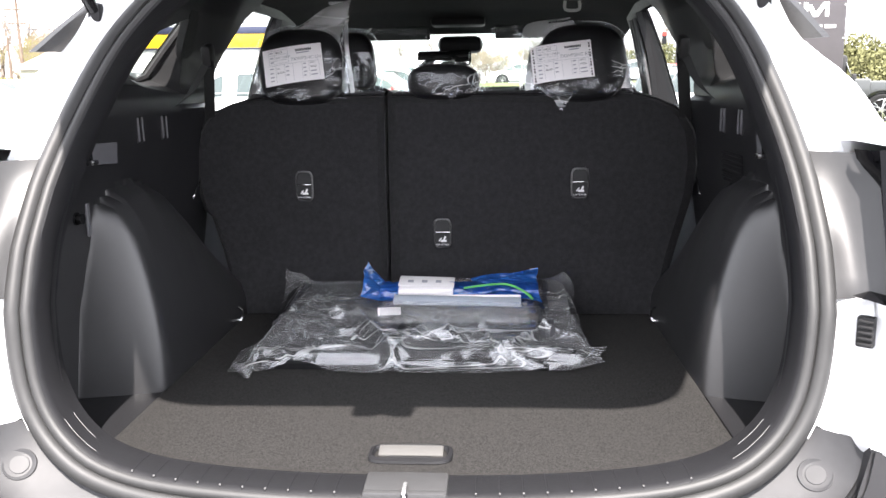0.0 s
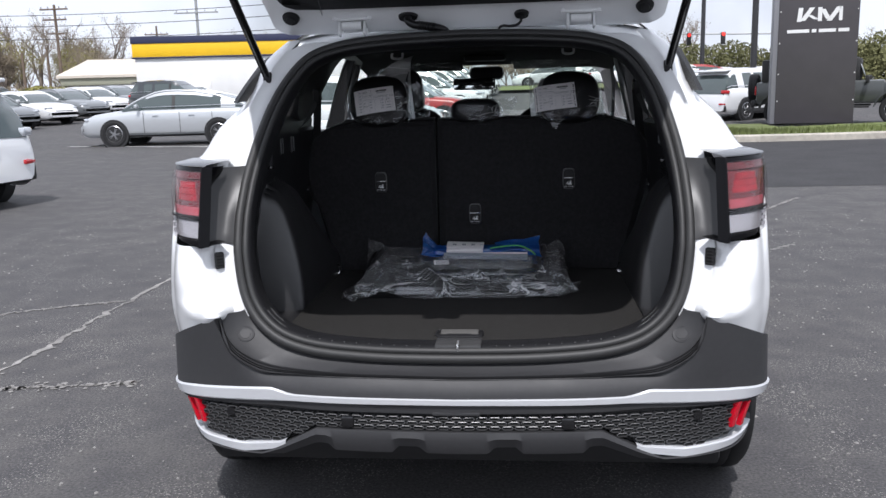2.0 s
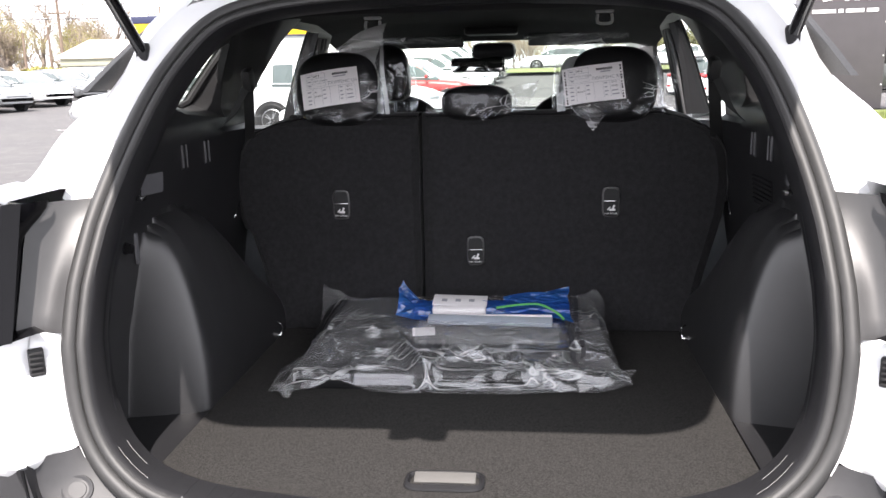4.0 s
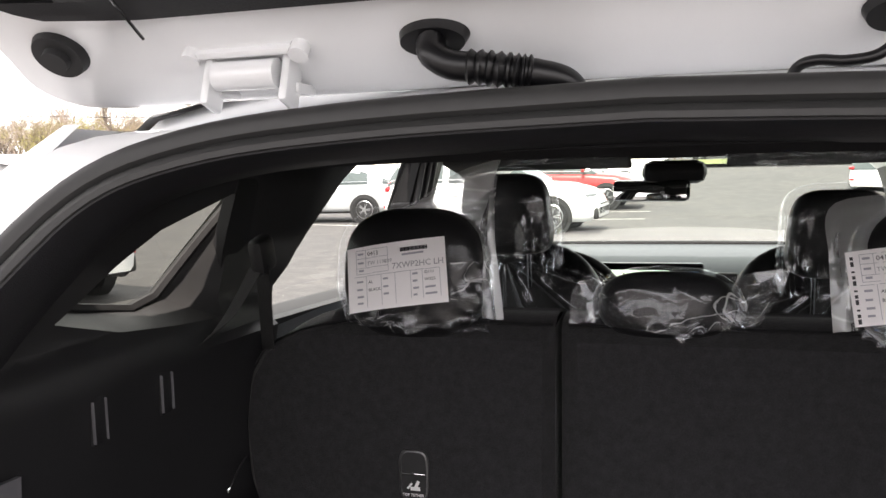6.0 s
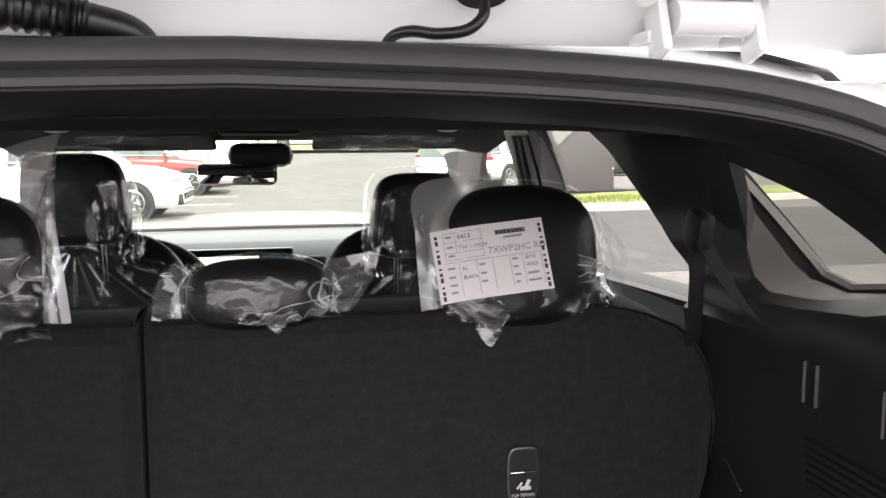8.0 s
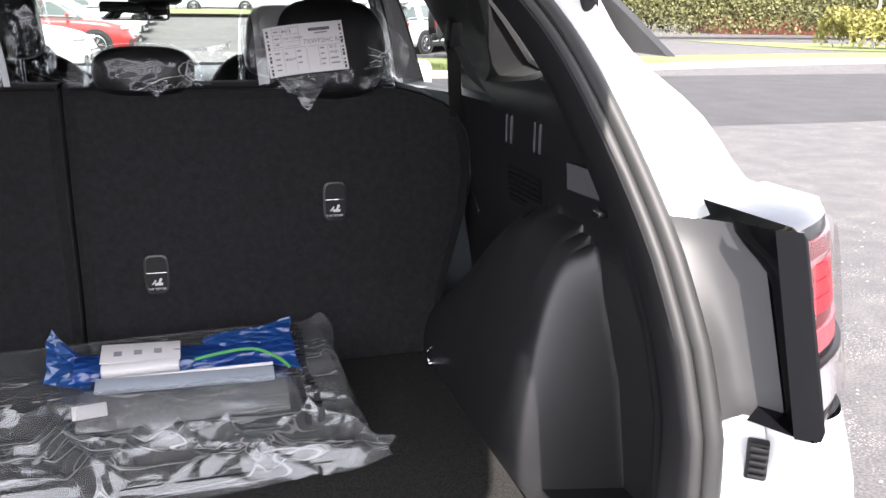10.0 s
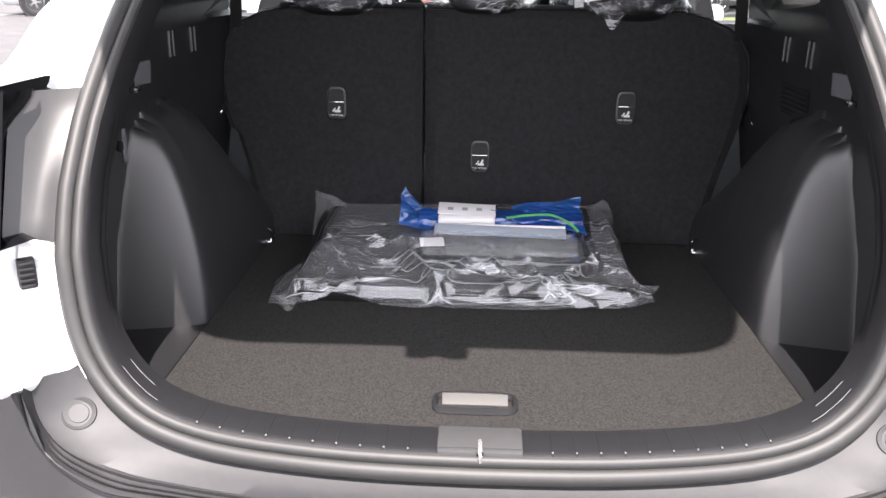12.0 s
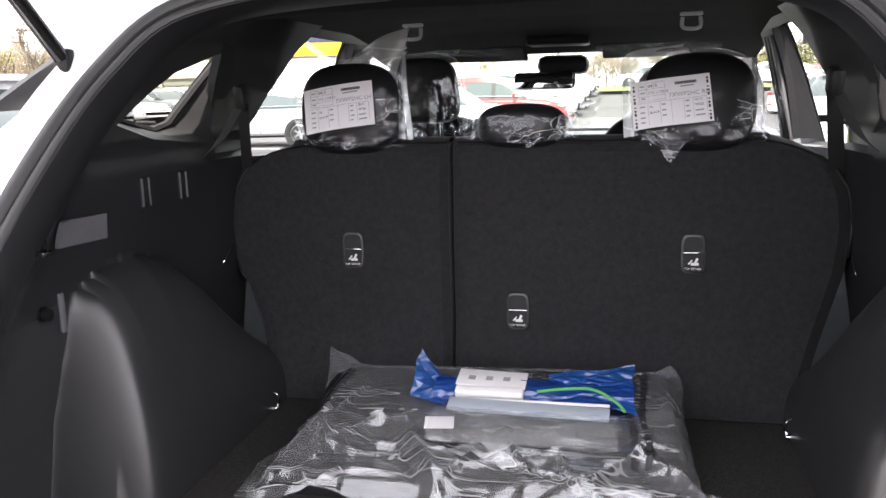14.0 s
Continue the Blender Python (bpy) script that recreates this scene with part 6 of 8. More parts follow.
# paper labels on the outer headrests
def label_sheet(m, hand):
    lb = thing("paper_label", "white printed paper label stuck on a headrest cover", "label", "headrest labels", at=m)
    W, H = 0.156, 0.100

    def bend(x):
        return 0.006 * (2 * x / W) ** 2 + (0.004 * max(0, -x / W * 2 - 0.4) if hand == "LH" else 0.002 * math.sin(x * 40))
    bm = sheet([[Vector((x, bend(x), z)) for x in span(-W / 2, W / 2, 15)] for z in span(-H / 2, H / 2, 4)])
    part("sheet", thick(bm, 0.0006), paper, lb)
    ln, tx, gx_, pt = bmesh.new(), bmesh.new(), bmesh.new(), bmesh.new()

    def line(bmx, x0, z0, x1, z1, w=0.0006):
        cx, cz = (x0 + x1) / 2, (z0 + z1) / 2
        n = max(1, int(abs(x1 - x0) / 0.02))
        for i in range(n):
            xa, xb = x0 + (x1 - x0) * i / n, x0 + (x1 - x0) * (i + 1) / n
            box(bmx, ((xa + xb) / 2, bend((xa + xb) / 2) - 0.0012, cz), (max(abs(xb - xa), w), 0.0004, max(abs(z1 - z0), w)))

    def write(bmx, text, x, z, size):
        lt = letters(text, size, 0.0002)
        bmesh.ops.transform(lt, matrix=pose(x, 0, z, 90, 0, 0), verts=lt.verts)
        for v in lt.verts:
            v.co.y += bend(v.co.x) - 0.0016
        join(bmx, lt)
    for x0, z0, x1, z1 in ((-0.062, 0.044, -0.010, 0.044), (-0.062, 0.031, -0.010, 0.031), (-0.062, 0.016, -0.010, 0.016), (-0.062, 0.007, -0.010, 0.007), (-0.010, 0.044, -0.010, 0.007), (-0.062, 0.044, -0.062, 0.007), (-0.046, 0.044, -0.046, 0.016), (-0.066, 0.003, 0.068, 0.003), (-0.046, 0.003, -0.046, -0.044), (-0.022, 0.003, -0.022, -0.044), (0.000, 0.003, 0.000, -0.044), (0.024, 0.003, 0.024, -0.040), (0.042, 0.003, 0.042, -0.040), (0.068, 0.003, 0.068, -0.040)):
        line(ln, x0, z0, x1, z1)
    write(tx, "0413", -0.043, 0.034, 0.0092)
    write(pt, "TW 119839", -0.044, 0.0195, 0.0082)
    write(pt, "7XWP2HC " + hand, -0.004, 0.0085, 0.0128)
    write(tx, "AL", -0.043, -0.009, 0.0065)
    write(tx, "BLACK", -0.043, -0.021, 0.0065)
    write(tx, "Q111" if hand == "LH" else "Q112", 0.045, -0.004, 0.0065)
    write(tx, "W325", 0.045, -0.015, 0.0065)
    for x, z, w in ((-0.059, 0.037, 0.009), (-0.059, 0.023, 0.009), (-0.058, 0.011, 0.008), (-0.062, -0.006, 0.010), (-0.062, -0.018, 0.009), (-0.062, -0.029, 0.010), (-0.062, -0.039, 0.009), (-0.019, -0.006, 0.008), (-0.019, -0.018, 0.008), (-0.019, -0.029, 0.008), (0.027, -0.004, 0.008), (0.027, -0.015, 0.007), (0.027, -0.026, 0.009), (0.045, -0.026, 0.016), (0.045, -0.036, 0.018), (0.027, -0.036, 0.006), (0.012, 0.0275, 0.034)):
        line(gx_, x, z, x + w, z + 0.003)
    for k in range(22):
        line(tx, 0.010 + 0.0019 * k, 0.0335, 0.0110 + 0.0019 * k + (0.0004 if k % 3 else 0.0008), 0.0395)
    if hand == "RH":
        for k in range(11):
            for x in (-0.0735, 0.0705):
                line(tx, x, -0.047 + 0.0085 * k, x + 0.0040, -0.0405 + 0.0085 * k - 0.002 * (k % 3))
    part("ruling", ln, faint_ink, lb, "", False, "stuff")
    part("print_text", tx, ink, lb, "black printed characters", False, "stuff")
    part("fine_print", gx_, faint_ink, lb, "", False, "stuff")
    part("pale_print", pt, pale_ink, lb, "grey printed part code", False, "stuff")


label_sheet(pose(-0.388, 1.447, 1.309, -20, -7.5, 3), "LH")
label_sheet(pose(0.311, 1.457, 1.305, -20, -7.0, -4), "RH")

# floor mats in a clear bag, lying on the load floor
mats = thing("floor_mats", "stack of black carpet floor mats", "floor mats")


def slab_z(x, y):
    """Top of the mat stack: higher towards the seat back."""
    return 0.666 + 0.050 * ease(y, 1.02, 1.45) + 0.010 * math.sin(3 * x + 1) * ease(y, 1.0, 1.3)


for k in range(4):
    dx, dy = 0.006 * math.sin(k * 2.1), 0.008 * math.cos(k * 1.7)
    rows = []
    for v in span(0, 1, 12):
        row = []
        for u in span(-1, 1, 20):
            cr = 1 - 0.05 * max(0, abs(v - 0.5) * 2 - 0.8) / 0.2
            x, y = (0.365 * u * cr) - 0.045 + dx, 1.232 + dy + 0.228 * (2 * v - 1)
            row.append(Vector((x, y, slab_z(x, y) - 0.011 * (3 - k) - 0.001)))
        rows.append(row)
    part("mat", thick(sheet(rows), 0.008), mat_black, mats)


# sharp folds of the film: from, to, height, half width
FOLDS = [
    ((-0.38, 1.02), (-0.25, 1.115), 0.022, 0.045), ((-0.25, 1.115), (-0.19, 1.10), 0.026, 0.05), ((-0.19, 1.10), (-0.09, 0.99), 0.032, 0.055),
    ((-0.19, 1.13), (-0.02, 1.09), 0.020, 0.05), ((-0.09, 0.99), (-0.02, 1.09), 0.018, 0.035), ((-0.06, 1.02), (0.11, 1.06), 0.022, 0.035),
    ((0.11, 1.06), (0.14, 1.00), 0.015, 0.03), ((0.15, 1.00), (0.25, 1.065), 0.022, 0.035), ((0.25, 1.065), (0.38, 1.005), 0.024, 0.035),
    ((-0.41, 1.01), (-0.36, 1.22), 0.022, 0.035), ((-0.36, 1.22), (-0.33, 1.05), 0.018, 0.03), ((-0.445, 1.05), (-0.41, 1.32), 0.016, 0.035),
    ((-0.10, 1.17), (0.03, 1.10), 0.012, 0.025), ((-0.02, 1.14), (0.06, 1.03), 0.014, 0.022), ((0.00, 1.09), (0.10, 1.10), 0.010, 0.02),
    ((-0.34, 1.40), (-0.22, 1.22), 0.005, 0.03), ((-0.26, 1.42), (-0.20, 1.26), 0.004, 0.025), ((0.30, 1.42), (0.33, 1.10), 0.006, 0.03),
]
FOLDS = [((a[0], 0.985 + (a[1] - 0.985) * k), (b[0], 0.985 + (b[1] - 0.985) * k), h, w * 0.55) for a, b, h, w in FOLDS for k in ((1.6,) if max(a[1], b[1]) < 1.2 else (1.0,))]
frng = random.Random(61)
for k in range(64):
    fx, fy, fl, fa = frng.uniform(-0.40, 0.34), frng.uniform(0.99, 1.25), frng.uniform(0.04, 0.13), frng.gauss(0, 0.55)
    FOLDS.append(((fx, fy), (fx + fl * math.cos(fa), fy + fl * math.sin(fa) * 0.7), frng.uniform(0.006, 0.013), frng.uniform(0.008, 0.014)))


def fold(x, y, a, b, h, w):
    dx, dy = b[0] - a[0], b[1] - a[1]
    t = min(max(((x - a[0]) * dx + (y - a[1]) * dy) / (dx * dx + dy * dy), 0), 1)
    d = math.hypot(x - a[0] - t * dx, y - a[1] - t * dy) / w
    return h * (1 - d) ** 1.15 if d < 1 else 0.0


def bag_z(x, y):
    inside = ease(min(x + 0.44, 0.375 - x), 0.0, 0.06) * ease(min(y - 0.975, 1.50 - y), 0.0, 0.045)
    z = 0.634 + (slab_z(x, y) + 0.007 - 0.634) * inside
    tops = sorted((fold(x, y, *f) for f in FOLDS if min(f[0][0], f[1][0]) - f[3] < x < max(f[0][0], f[1][0]) + f[3] and min(f[0][1], f[1][1]) - f[3] < y < max(f[0][1], f[1][1]) + f[3]), reverse=True)
    lift = (tops[0] if tops else 0) + 0.5 * sum(tops[1:3])
    taut = 0.0025 * noise.noise(Vector((x * 7, y * 7, 4))) + 0.0012 * noise.noise(Vector((x * 18, y * 9, 8)))
    return z + (lift + taut) * (0.55 + 0.45 * inside)


def bag_xy(u, v):
    """Outline of the bag: straight back, ragged ends."""
    y = 0.968 + 0.507 * v + 0.008 * noise.noise(Vector((u * 4, v * 4, 1))) + 0.028 * math.exp(-((u - 0.18) / 0.10) ** 2) * (1 - v) + 0.020 * u * u * (1 - v)
    xl = -0.455 - 0.012 * math.sin(v * 5) + 0.05 * math.exp(-((v - 0.62) / 0.16) ** 2) + 0.01 * noise.noise(Vector((v * 9, 0, 2)))
    xr = 0.345 + 0.03 * (1 - v) ** 2 + 0.008 * noise.noise(Vector((v * 9, 5, 2)))
    return xl + (xr - xl) * u, y


bag = []
NU, NV = 320, 190
for i in range(NV + 1):
    v = (i / NV) ** 1.35
    row = []
    for j in range(NU + 1):
        u = j / NU
        x, y = bag_xy(u, v)
        z = bag_z(x, y)
        z += 0.125 * math.exp(-(u / 0.055) ** 2 - ((1 - v) / 0.10) ** 2)          # raised back corner
        z += 0.045 * math.exp(-((1 - u) / 0.05) ** 2 - ((1 - v) / 0.08) ** 2)
        z += 0.020 * math.exp(-((1 - u) / 0.05) ** 2 - (v / 0.10) ** 2)
        row.append(Vector((x, y, z)))
    bag.append(row)
bagm = sheet(bag)
for f in bagm.faces:
    c = f.calc_center_median()
    if c.y < 1.25 + 0.05 * noise.noise(c * 9) or c.x < -0.41:
        f.material_index = 1
pb = part("plastic_bag", bagm, [bag_film, creased_film], None, "crumpled clear plastic bag over black floor mats")
pb["category"] = "plastic bag"
part("bag_corner", flap(([(-0.452, 1.00, 0.642), (-0.435, 0.985, 0.648), (-0.395, 0.980, 0.644)], [(-0.425, 0.965, 0.634), (-0.408, 0.945, 0.631), (-0.398, 0.944, 0.630)]), 10, 5, 3.0, 0.004), bag_film, pb)
part("bag_corner", flap(([(0.345, 1.05, 0.668), (0.350, 1.01, 0.676), (0.325, 0.985, 0.655)], [(0.374, 1.00, 0.684), (0.378, 0.988, 0.690), (0.366, 0.980, 0.676)]), 10, 5, 4.0, 0.004), bag_film, pb)
for x0, x1, v0, v1 in ((-0.405, -0.390, 0.25, 0.90), (-0.385, -0.370, 0.29, 0.90), (0.245, 0.240, 0.22, 0.86), (0.268, 0.262, 0.22, 0.90), (-0.105, -0.107, 0.28, 0.55), (-0.085, -0.087, 0.28, 0.55)):
    bm = bmesh.new()
    n = 16
    for k in range(n):
        rows = []
        for f in (k / n, (k + 0.78) / n):
            v = v0 + (v1 - v0) * f
            x = x0 + (x1 - x0) * f + 0.004 * math.sin(f * 9)
            y = 0.968 + 0.507 * v
            rows.append([Vector((x + d, y, bag_z(x + d, y) + 0.006)) for d in (-0.0055, 0, 0.0055)])
        sheet(rows, False, bm)
    part("printed_warning", bm, ink, pb, "row of black printed bars", False, "stuff")

# blue bag with card and booklets on top
blue = thing("accessory_pack", "blue plastic pouch with a white card and booklets", "pouch")


def pouch(x0, x1, y0, y1, z0, z1, seed, amp):
    rows = []
    for v in span(0, 1, 14):
        row = []
        for u in span(0, 1, 26):
            x, y = x0 + (x1 - x0) * u, y0 + (y1 - y0) * v
            dome = math.sin(math.pi * v) ** 0.6
            row.append(Vector((x, y + 0.01 * noise.noise(Vector((x * 20, v * 3, seed))), z0 + (z1 - z0) * dome + amp * crumple(Vector((x, y, seed)), 22, seed))))
        rows.append(row)
    return sheet(rows)


part("pouch_end", flap(([(-0.190, 1.345, 0.800), (-0.175, 1.33, 0.775), (-0.120, 1.29, 0.735)], [(-0.205, 1.26, 0.735), (-0.165, 1.245, 0.73), (-0.115, 1.225, 0.722)]), 18, 12, 21.0, 0.012), blue_film, blue, "crumpled blue pouch end")
part("pouch_body", pouch(-0.15, 0.245, 1.245, 1.345, 0.728, 0.755, 4.0, 0.008), blue_film, blue, "folded blue plastic")
part("pouch_end", flap(([(0.08, 1.33, 0.765), (0.17, 1.335, 0.772), (0.245, 1.345, 0.782)], [(0.06, 1.25, 0.735), (0.15, 1.24, 0.74), (0.250, 1.215, 0.728)]), 18, 10, 25.0, 0.012), blue_film, blue)
green = mat("bright green tape", (0.08, 0.38, 0.10), 0.4)
part("green_strip", tube(spline([(0.06, 1.245, 0.757), (0.12, 1.250, 0.764), (0.17, 1.245, 0.766), (0.21, 1.225, 0.752), (0.228, 1.205, 0.740)], 18), 0.003, 6), green, blue, "bright green strip")
bm = box(bmesh.new(), (-0.035, 1.292, 0.762), (0.140, 0.065, 0.003), 0.0012, pose(0, 0, 0, 9, 2, 0))
cd = part("card", bm, paper, blue, "white printed card")
for k in range(3):
    bm = box(bmesh.new(), (-0.075 + 0.035 * k, 1.287 + 0.002 * k, 0.7650 - 0.001 * k), (0.014, 0.016, 0.0006), 0, pose(0, 0, 0, 9, 2, 0))
    part("card_print", bm, faint_ink, cd, "", False)
bm = box(bmesh.new(), (-0.035, 1.252, 0.747), (0.136, 0.022, 0.020), 0.004, pose(0, 0, 0, 20, 0, 0))
part("card_edge", bm, paper, blue)
bm = box(bmesh.new(), (0.045, 1.206, 0.735), (0.31, 0.034, 0.010), 0.003, pose(0, 0, 0, 16, 1, -1))
part("booklet", bm, mat("pale grey booklet", (0.38, 0.42, 0.48), 0.4, 0, 0.4, 0.1, 30), blue, "pale booklets in clear film")
bm = box(bmesh.new(), (0.045, 1.226, 0.742), (0.31, 0.006, 0.006), 0.002)
part("booklet_edge", bm, paper, blue)
part("booklet_film", pouch(-0.13, 0.215, 1.085, 1.225, 0.712, 0.740, 7.0, 0.006), bag_film, blue)
bm = box(bmesh.new(), (-0.112, 1.135, 0.728), (0.055, 0.036, 0.0015), 0.0006, pose(0, 0, 0, 14, 0, 8))
part("tag", bm, paper, blue, "blank white tag")

# ---- the lot ----
def ground_z(x, y):
    """The lot rises a little straight ahead, towards the far lawn."""
    return 1.05 * ease(y, 24, 46) * max(ease(x, -14, -4), 0.42) * (1 - ease(x, 9, 16))


bm = sheet([[Vector((x, y, ground_z(x, y))) for x in [-1500, -60, -40] + span(-30, 20, 51) + [60, 1500]] for y in [-1500, -40, 0, 12] + span(20, 50, 31) + [60, 120, 1500]])
part("ground", bm, asphalt, None, "worn dark asphalt car park with pale cracks", kind="structure")["category"] = "ground"


def strip_mesh(path, w, z=0.004, jag=0.0, seed=1):
    """A flat ragged band along a path on the ground."""
    rng = random.Random(seed)
    rows = []
    for i, p in enumerate(path):
        d = (Vector(path[min(i + 1, len(path) - 1)]) - Vector(path[max(i - 1, 0)])).normalized()
        n = Vector((-d.y, d.x, 0))
        a, b = w * (0.5 + jag * rng.uniform(-0.5, 0.5)), w * (0.5 + jag * rng.uniform(-0.5, 0.5))
        c = Vector((*p[:2], z))
        rows.append([c + n * a, c + n * b * -1])
    return sheet(rows)


# cracks: long one beside the car, shorter branches
def crack(knots, w, seed):
    rng = random.Random(seed)
    pts = spline([(x, y, 0) for x, y in knots], 90)
    pts = [p + Vector((rng.gauss(0, 0.009), rng.gauss(0, 0.009), 0)) for p in pts]
    bm = strip_mesh(pts, w, 0.004, 1.2, seed)
    for i in range(0, 90, 2):
        p = pts[i] + Vector((rng.gauss(0, w), rng.gauss(0, w), 0))
        r = rng.uniform(0.004, 0.016)
        bm.faces.new([bm.verts.new((p.x + r * rng.uniform(0.6, 1.4) * math.cos(t), p.y + r * rng.uniform(0.6, 1.4) * math.sin(t), 0.0045)) for t in [k * math.pi / 3 for k in range(6)]])
    part("asphalt_crack", bm, crack_fill, None, "pale crumbled crack in the asphalt", kind="structure", smooth=False)["category"] = "crack"


crack([(-2.75, 0.9), (-2.46, 2.0), (-2.45, 2.85), (-2.44, 3.9), (-2.40, 6.0), (-2.5, 9.0)], 0.026, 3)
crack([(-2.3, 1.75), (-2.0, 1.78), (-1.66, 1.85)], 0.03, 4)
crack([(-3.6, 2.6), (-3.1, 3.1), (-2.5, 3.4)], 0.022, 5)
crack([(2.2, 6.3), (2.9, 7.4), (3.3, 8.0)], 0.03, 6)
crack([(1.7, 3.6), (1.9, 4.6), (2.4, 5.2)], 0.02, 7)
# loose grit on the asphalt beside the car
rng = random.Random(44)
grit = bmesh.new()
for k in range(2600):
    x = rng.choice((-1, 1)) * rng.uniform(1.0, 4.6)
    y = rng.uniform(0.2, 9.0) if x < 0 else rng.uniform(0.2, 7.0)
    r = rng.uniform(0.003, 0.009) * (1.6 if rng.random() < 0.06 else 1)
    a = rng.uniform(0, 6.28)
    top = grit.verts.new((x, y, r * 0.9))
    base = [grit.verts.new((x + r * rng.uniform(0.7, 1.3) * math.cos(a + t), y + r * rng.uniform(0.7, 1.3) * math.sin(a + t), 0.001)) for t in (0, 1.57, 3.14, 4.71)]
    for q in range(4):
        grit.faces.new((base[q], base[(q + 1) % 4], top))
part("grit", grit, crack_fill, None, "loose pale grit on the asphalt", smooth=False, kind="stuff")["category"] = "gravel"
# dark resurfaced stretch on the drive lane
part("resurfaced_lane", sheet([[Vector((x, y, 0.003)) for x in (1.6, 3.8, 8, 40)] for y in (9.0, 13, 16.75)]), fresh_asphalt, None, "fresh darker asphalt lane", kind="structure")["category"] = "road"


def painted_line(a, b, w=0.10):
    bm = strip_mesh([Vector((*a, 0)).lerp(Vector((*b, 0)), i / 12) for i in range(13)], w, 0.004, 0.15, 9)
    part("parking_line", bm, line_paint, None, "worn white parking line", kind="structure")["category"] = "line"


painted_line((-12.3, 20.45), (-6.9, 18.95))
painted_line((-22.0, 28.9), (-27.0, 30.6))
for k in range(4):
    painted_line((-6.4, 20.6 + 2.85 * k), (-1.0, 20.9 + 2.85 * k))

# grass strip with kerb on the far side of the lane
KERB = [(3.5, 22.0), (3.45, 18.4), (3.9, 17.1), (5.4, 16.85), (8.3, 17.2), (12, 18.8), (22, 20.5), (45, 21.0)]
kp = [p for p in spline([(x, y, 0) for x, y in KERB], 80)]
prof = [(0.0, 0.0), (0.0, 0.12), (0.02, 0.145), (0.13, 0.15), (0.15, 0.13), (0.15, 0.0)]
rows = []
for d, z in prof:
    row = []
    for i, p in enumerate(kp):
        t = (kp[min(i + 1, 79)] - kp[max(i - 1, 0)]).normalized()
        n = Vector((-t.y, t.x, 0))
        row.append(p + n * d + Vector((0, 0, z)))
    rows.append(row)
part("kerb", sheet(rows), concrete, None, "pale concrete kerb round the grass", kind="structure")["category"] = "kerb"
rng = random.Random(12)
lawn = []
for i, p in enumerate(kp):
    t = (kp[min(i + 1, 79)] - kp[max(i - 1, 0)]).normalized()
    n = Vector((-t.y, t.x, 0))
    lawn.append([p + n * d + Vector((0, 0, 0.125 + 0.02 * rng.random())) for d in (0.14, 0.6, 1.3, 2.2, 3.1)])
part("grass_verge", sheet(lawn), grass_mat, None, "spring grass verge with dandelions", kind="structure")["category"] = "grass"
part("far_lawn", sheet([[Vector((x, y, 1.10 + 0.02 * (y - 42))) for x in (-1.0, 3, 8, 13)] for y in (41, 45, 50)]), grass_mat, None, "distant green lawn", kind="structure")["category"] = "grass"

# grass blades near the sign, as stuff
blades = bmesh.new()
for k in range(5200):
    i = rng.randrange(6, 50)
    p = kp[i].lerp(kp[i + 1], rng.random())
    t = (kp[i + 1] - kp[i]).normalized()
    q = p + Vector((-t.y, t.x, 0)) * rng.uniform(0.16, 2.0)
    h, a = rng.uniform(0.05, 0.13), rng.uniform(0, 6.28)
    w = 0.012
    blades.faces.new([blades.verts.new(v) for v in ((q.x - w * math.cos(a), q.y - w * math.sin(a), 0.12), (q.x + w * math.cos(a), q.y + w * math.sin(a), 0.12), (q.x + rng.gauss(0, 0.03), q.y + rng.gauss(0, 0.03), 0.13 + h))])
g = part("grass", blades, grass_mat, None, "short grass blades on the verge", smooth=False, kind="stuff")
g["category"] = "grass"

# ---- sign pylon ----
sign = thing("sign_pylon", "tall dark grey sign pylon standing on the grass", "sign")
SX, SY = 7.92, 21.75
SM = Matrix.Translation((SX, SY, 0.12)) @ pose(0, 0, 0, 0, 0, -9)
sign_grey = mat("charcoal sign sheet", (0.058, 0.053, 0.058), 0.55, 0, 0, 0.10, 3)
edge_grey = mat("grey sign edge", (0.22, 0.22, 0.24), 0.5, 0.2)
part("sign_panel", box(bmesh.new(), SM @ Vector((0, 0, 2.75)), (1.94, 0.5, 5.5), 0.02, SM.to_3x3().to_4x4()), sign_grey, sign, "charcoal sheet panel")
part("sign_edge", box(bmesh.new(), SM @ Vector((-1.03, 0.03, 2.75)), (0.13, 0.5, 5.5), 0.01, SM.to_3x3().to_4x4()), edge_grey, sign, "pale grey side post")
bm = bmesh.new()
for sx in (-0.93, 0.93):
    for z in (0.6, 1.3, 2.1, 2.9, 3.7, 4.5):
        box(bm, SM @ Vector((sx, -0.255, z)), (0.03, 0.012, 0.03), 0.004, SM.to_3x3().to_4x4())
part("sign_bolts", bm, white_ink, sign)
# the emblem as slanted plain strokes, the lettering as plain bars
bm = bmesh.new()


def stroke(x0, z0, x1, z1, w):
    vs = [SM @ Vector((x0 - w / 2, -0.262, z0)), SM @ Vector((x0 + w / 2, -0.262, z0)), SM @ Vector((x1 + w / 2, -0.262, z1)), SM @ Vector((x1 - w / 2, -0.262, z1))]
    bm.faces.new([bm.verts.new(v) for v in vs])


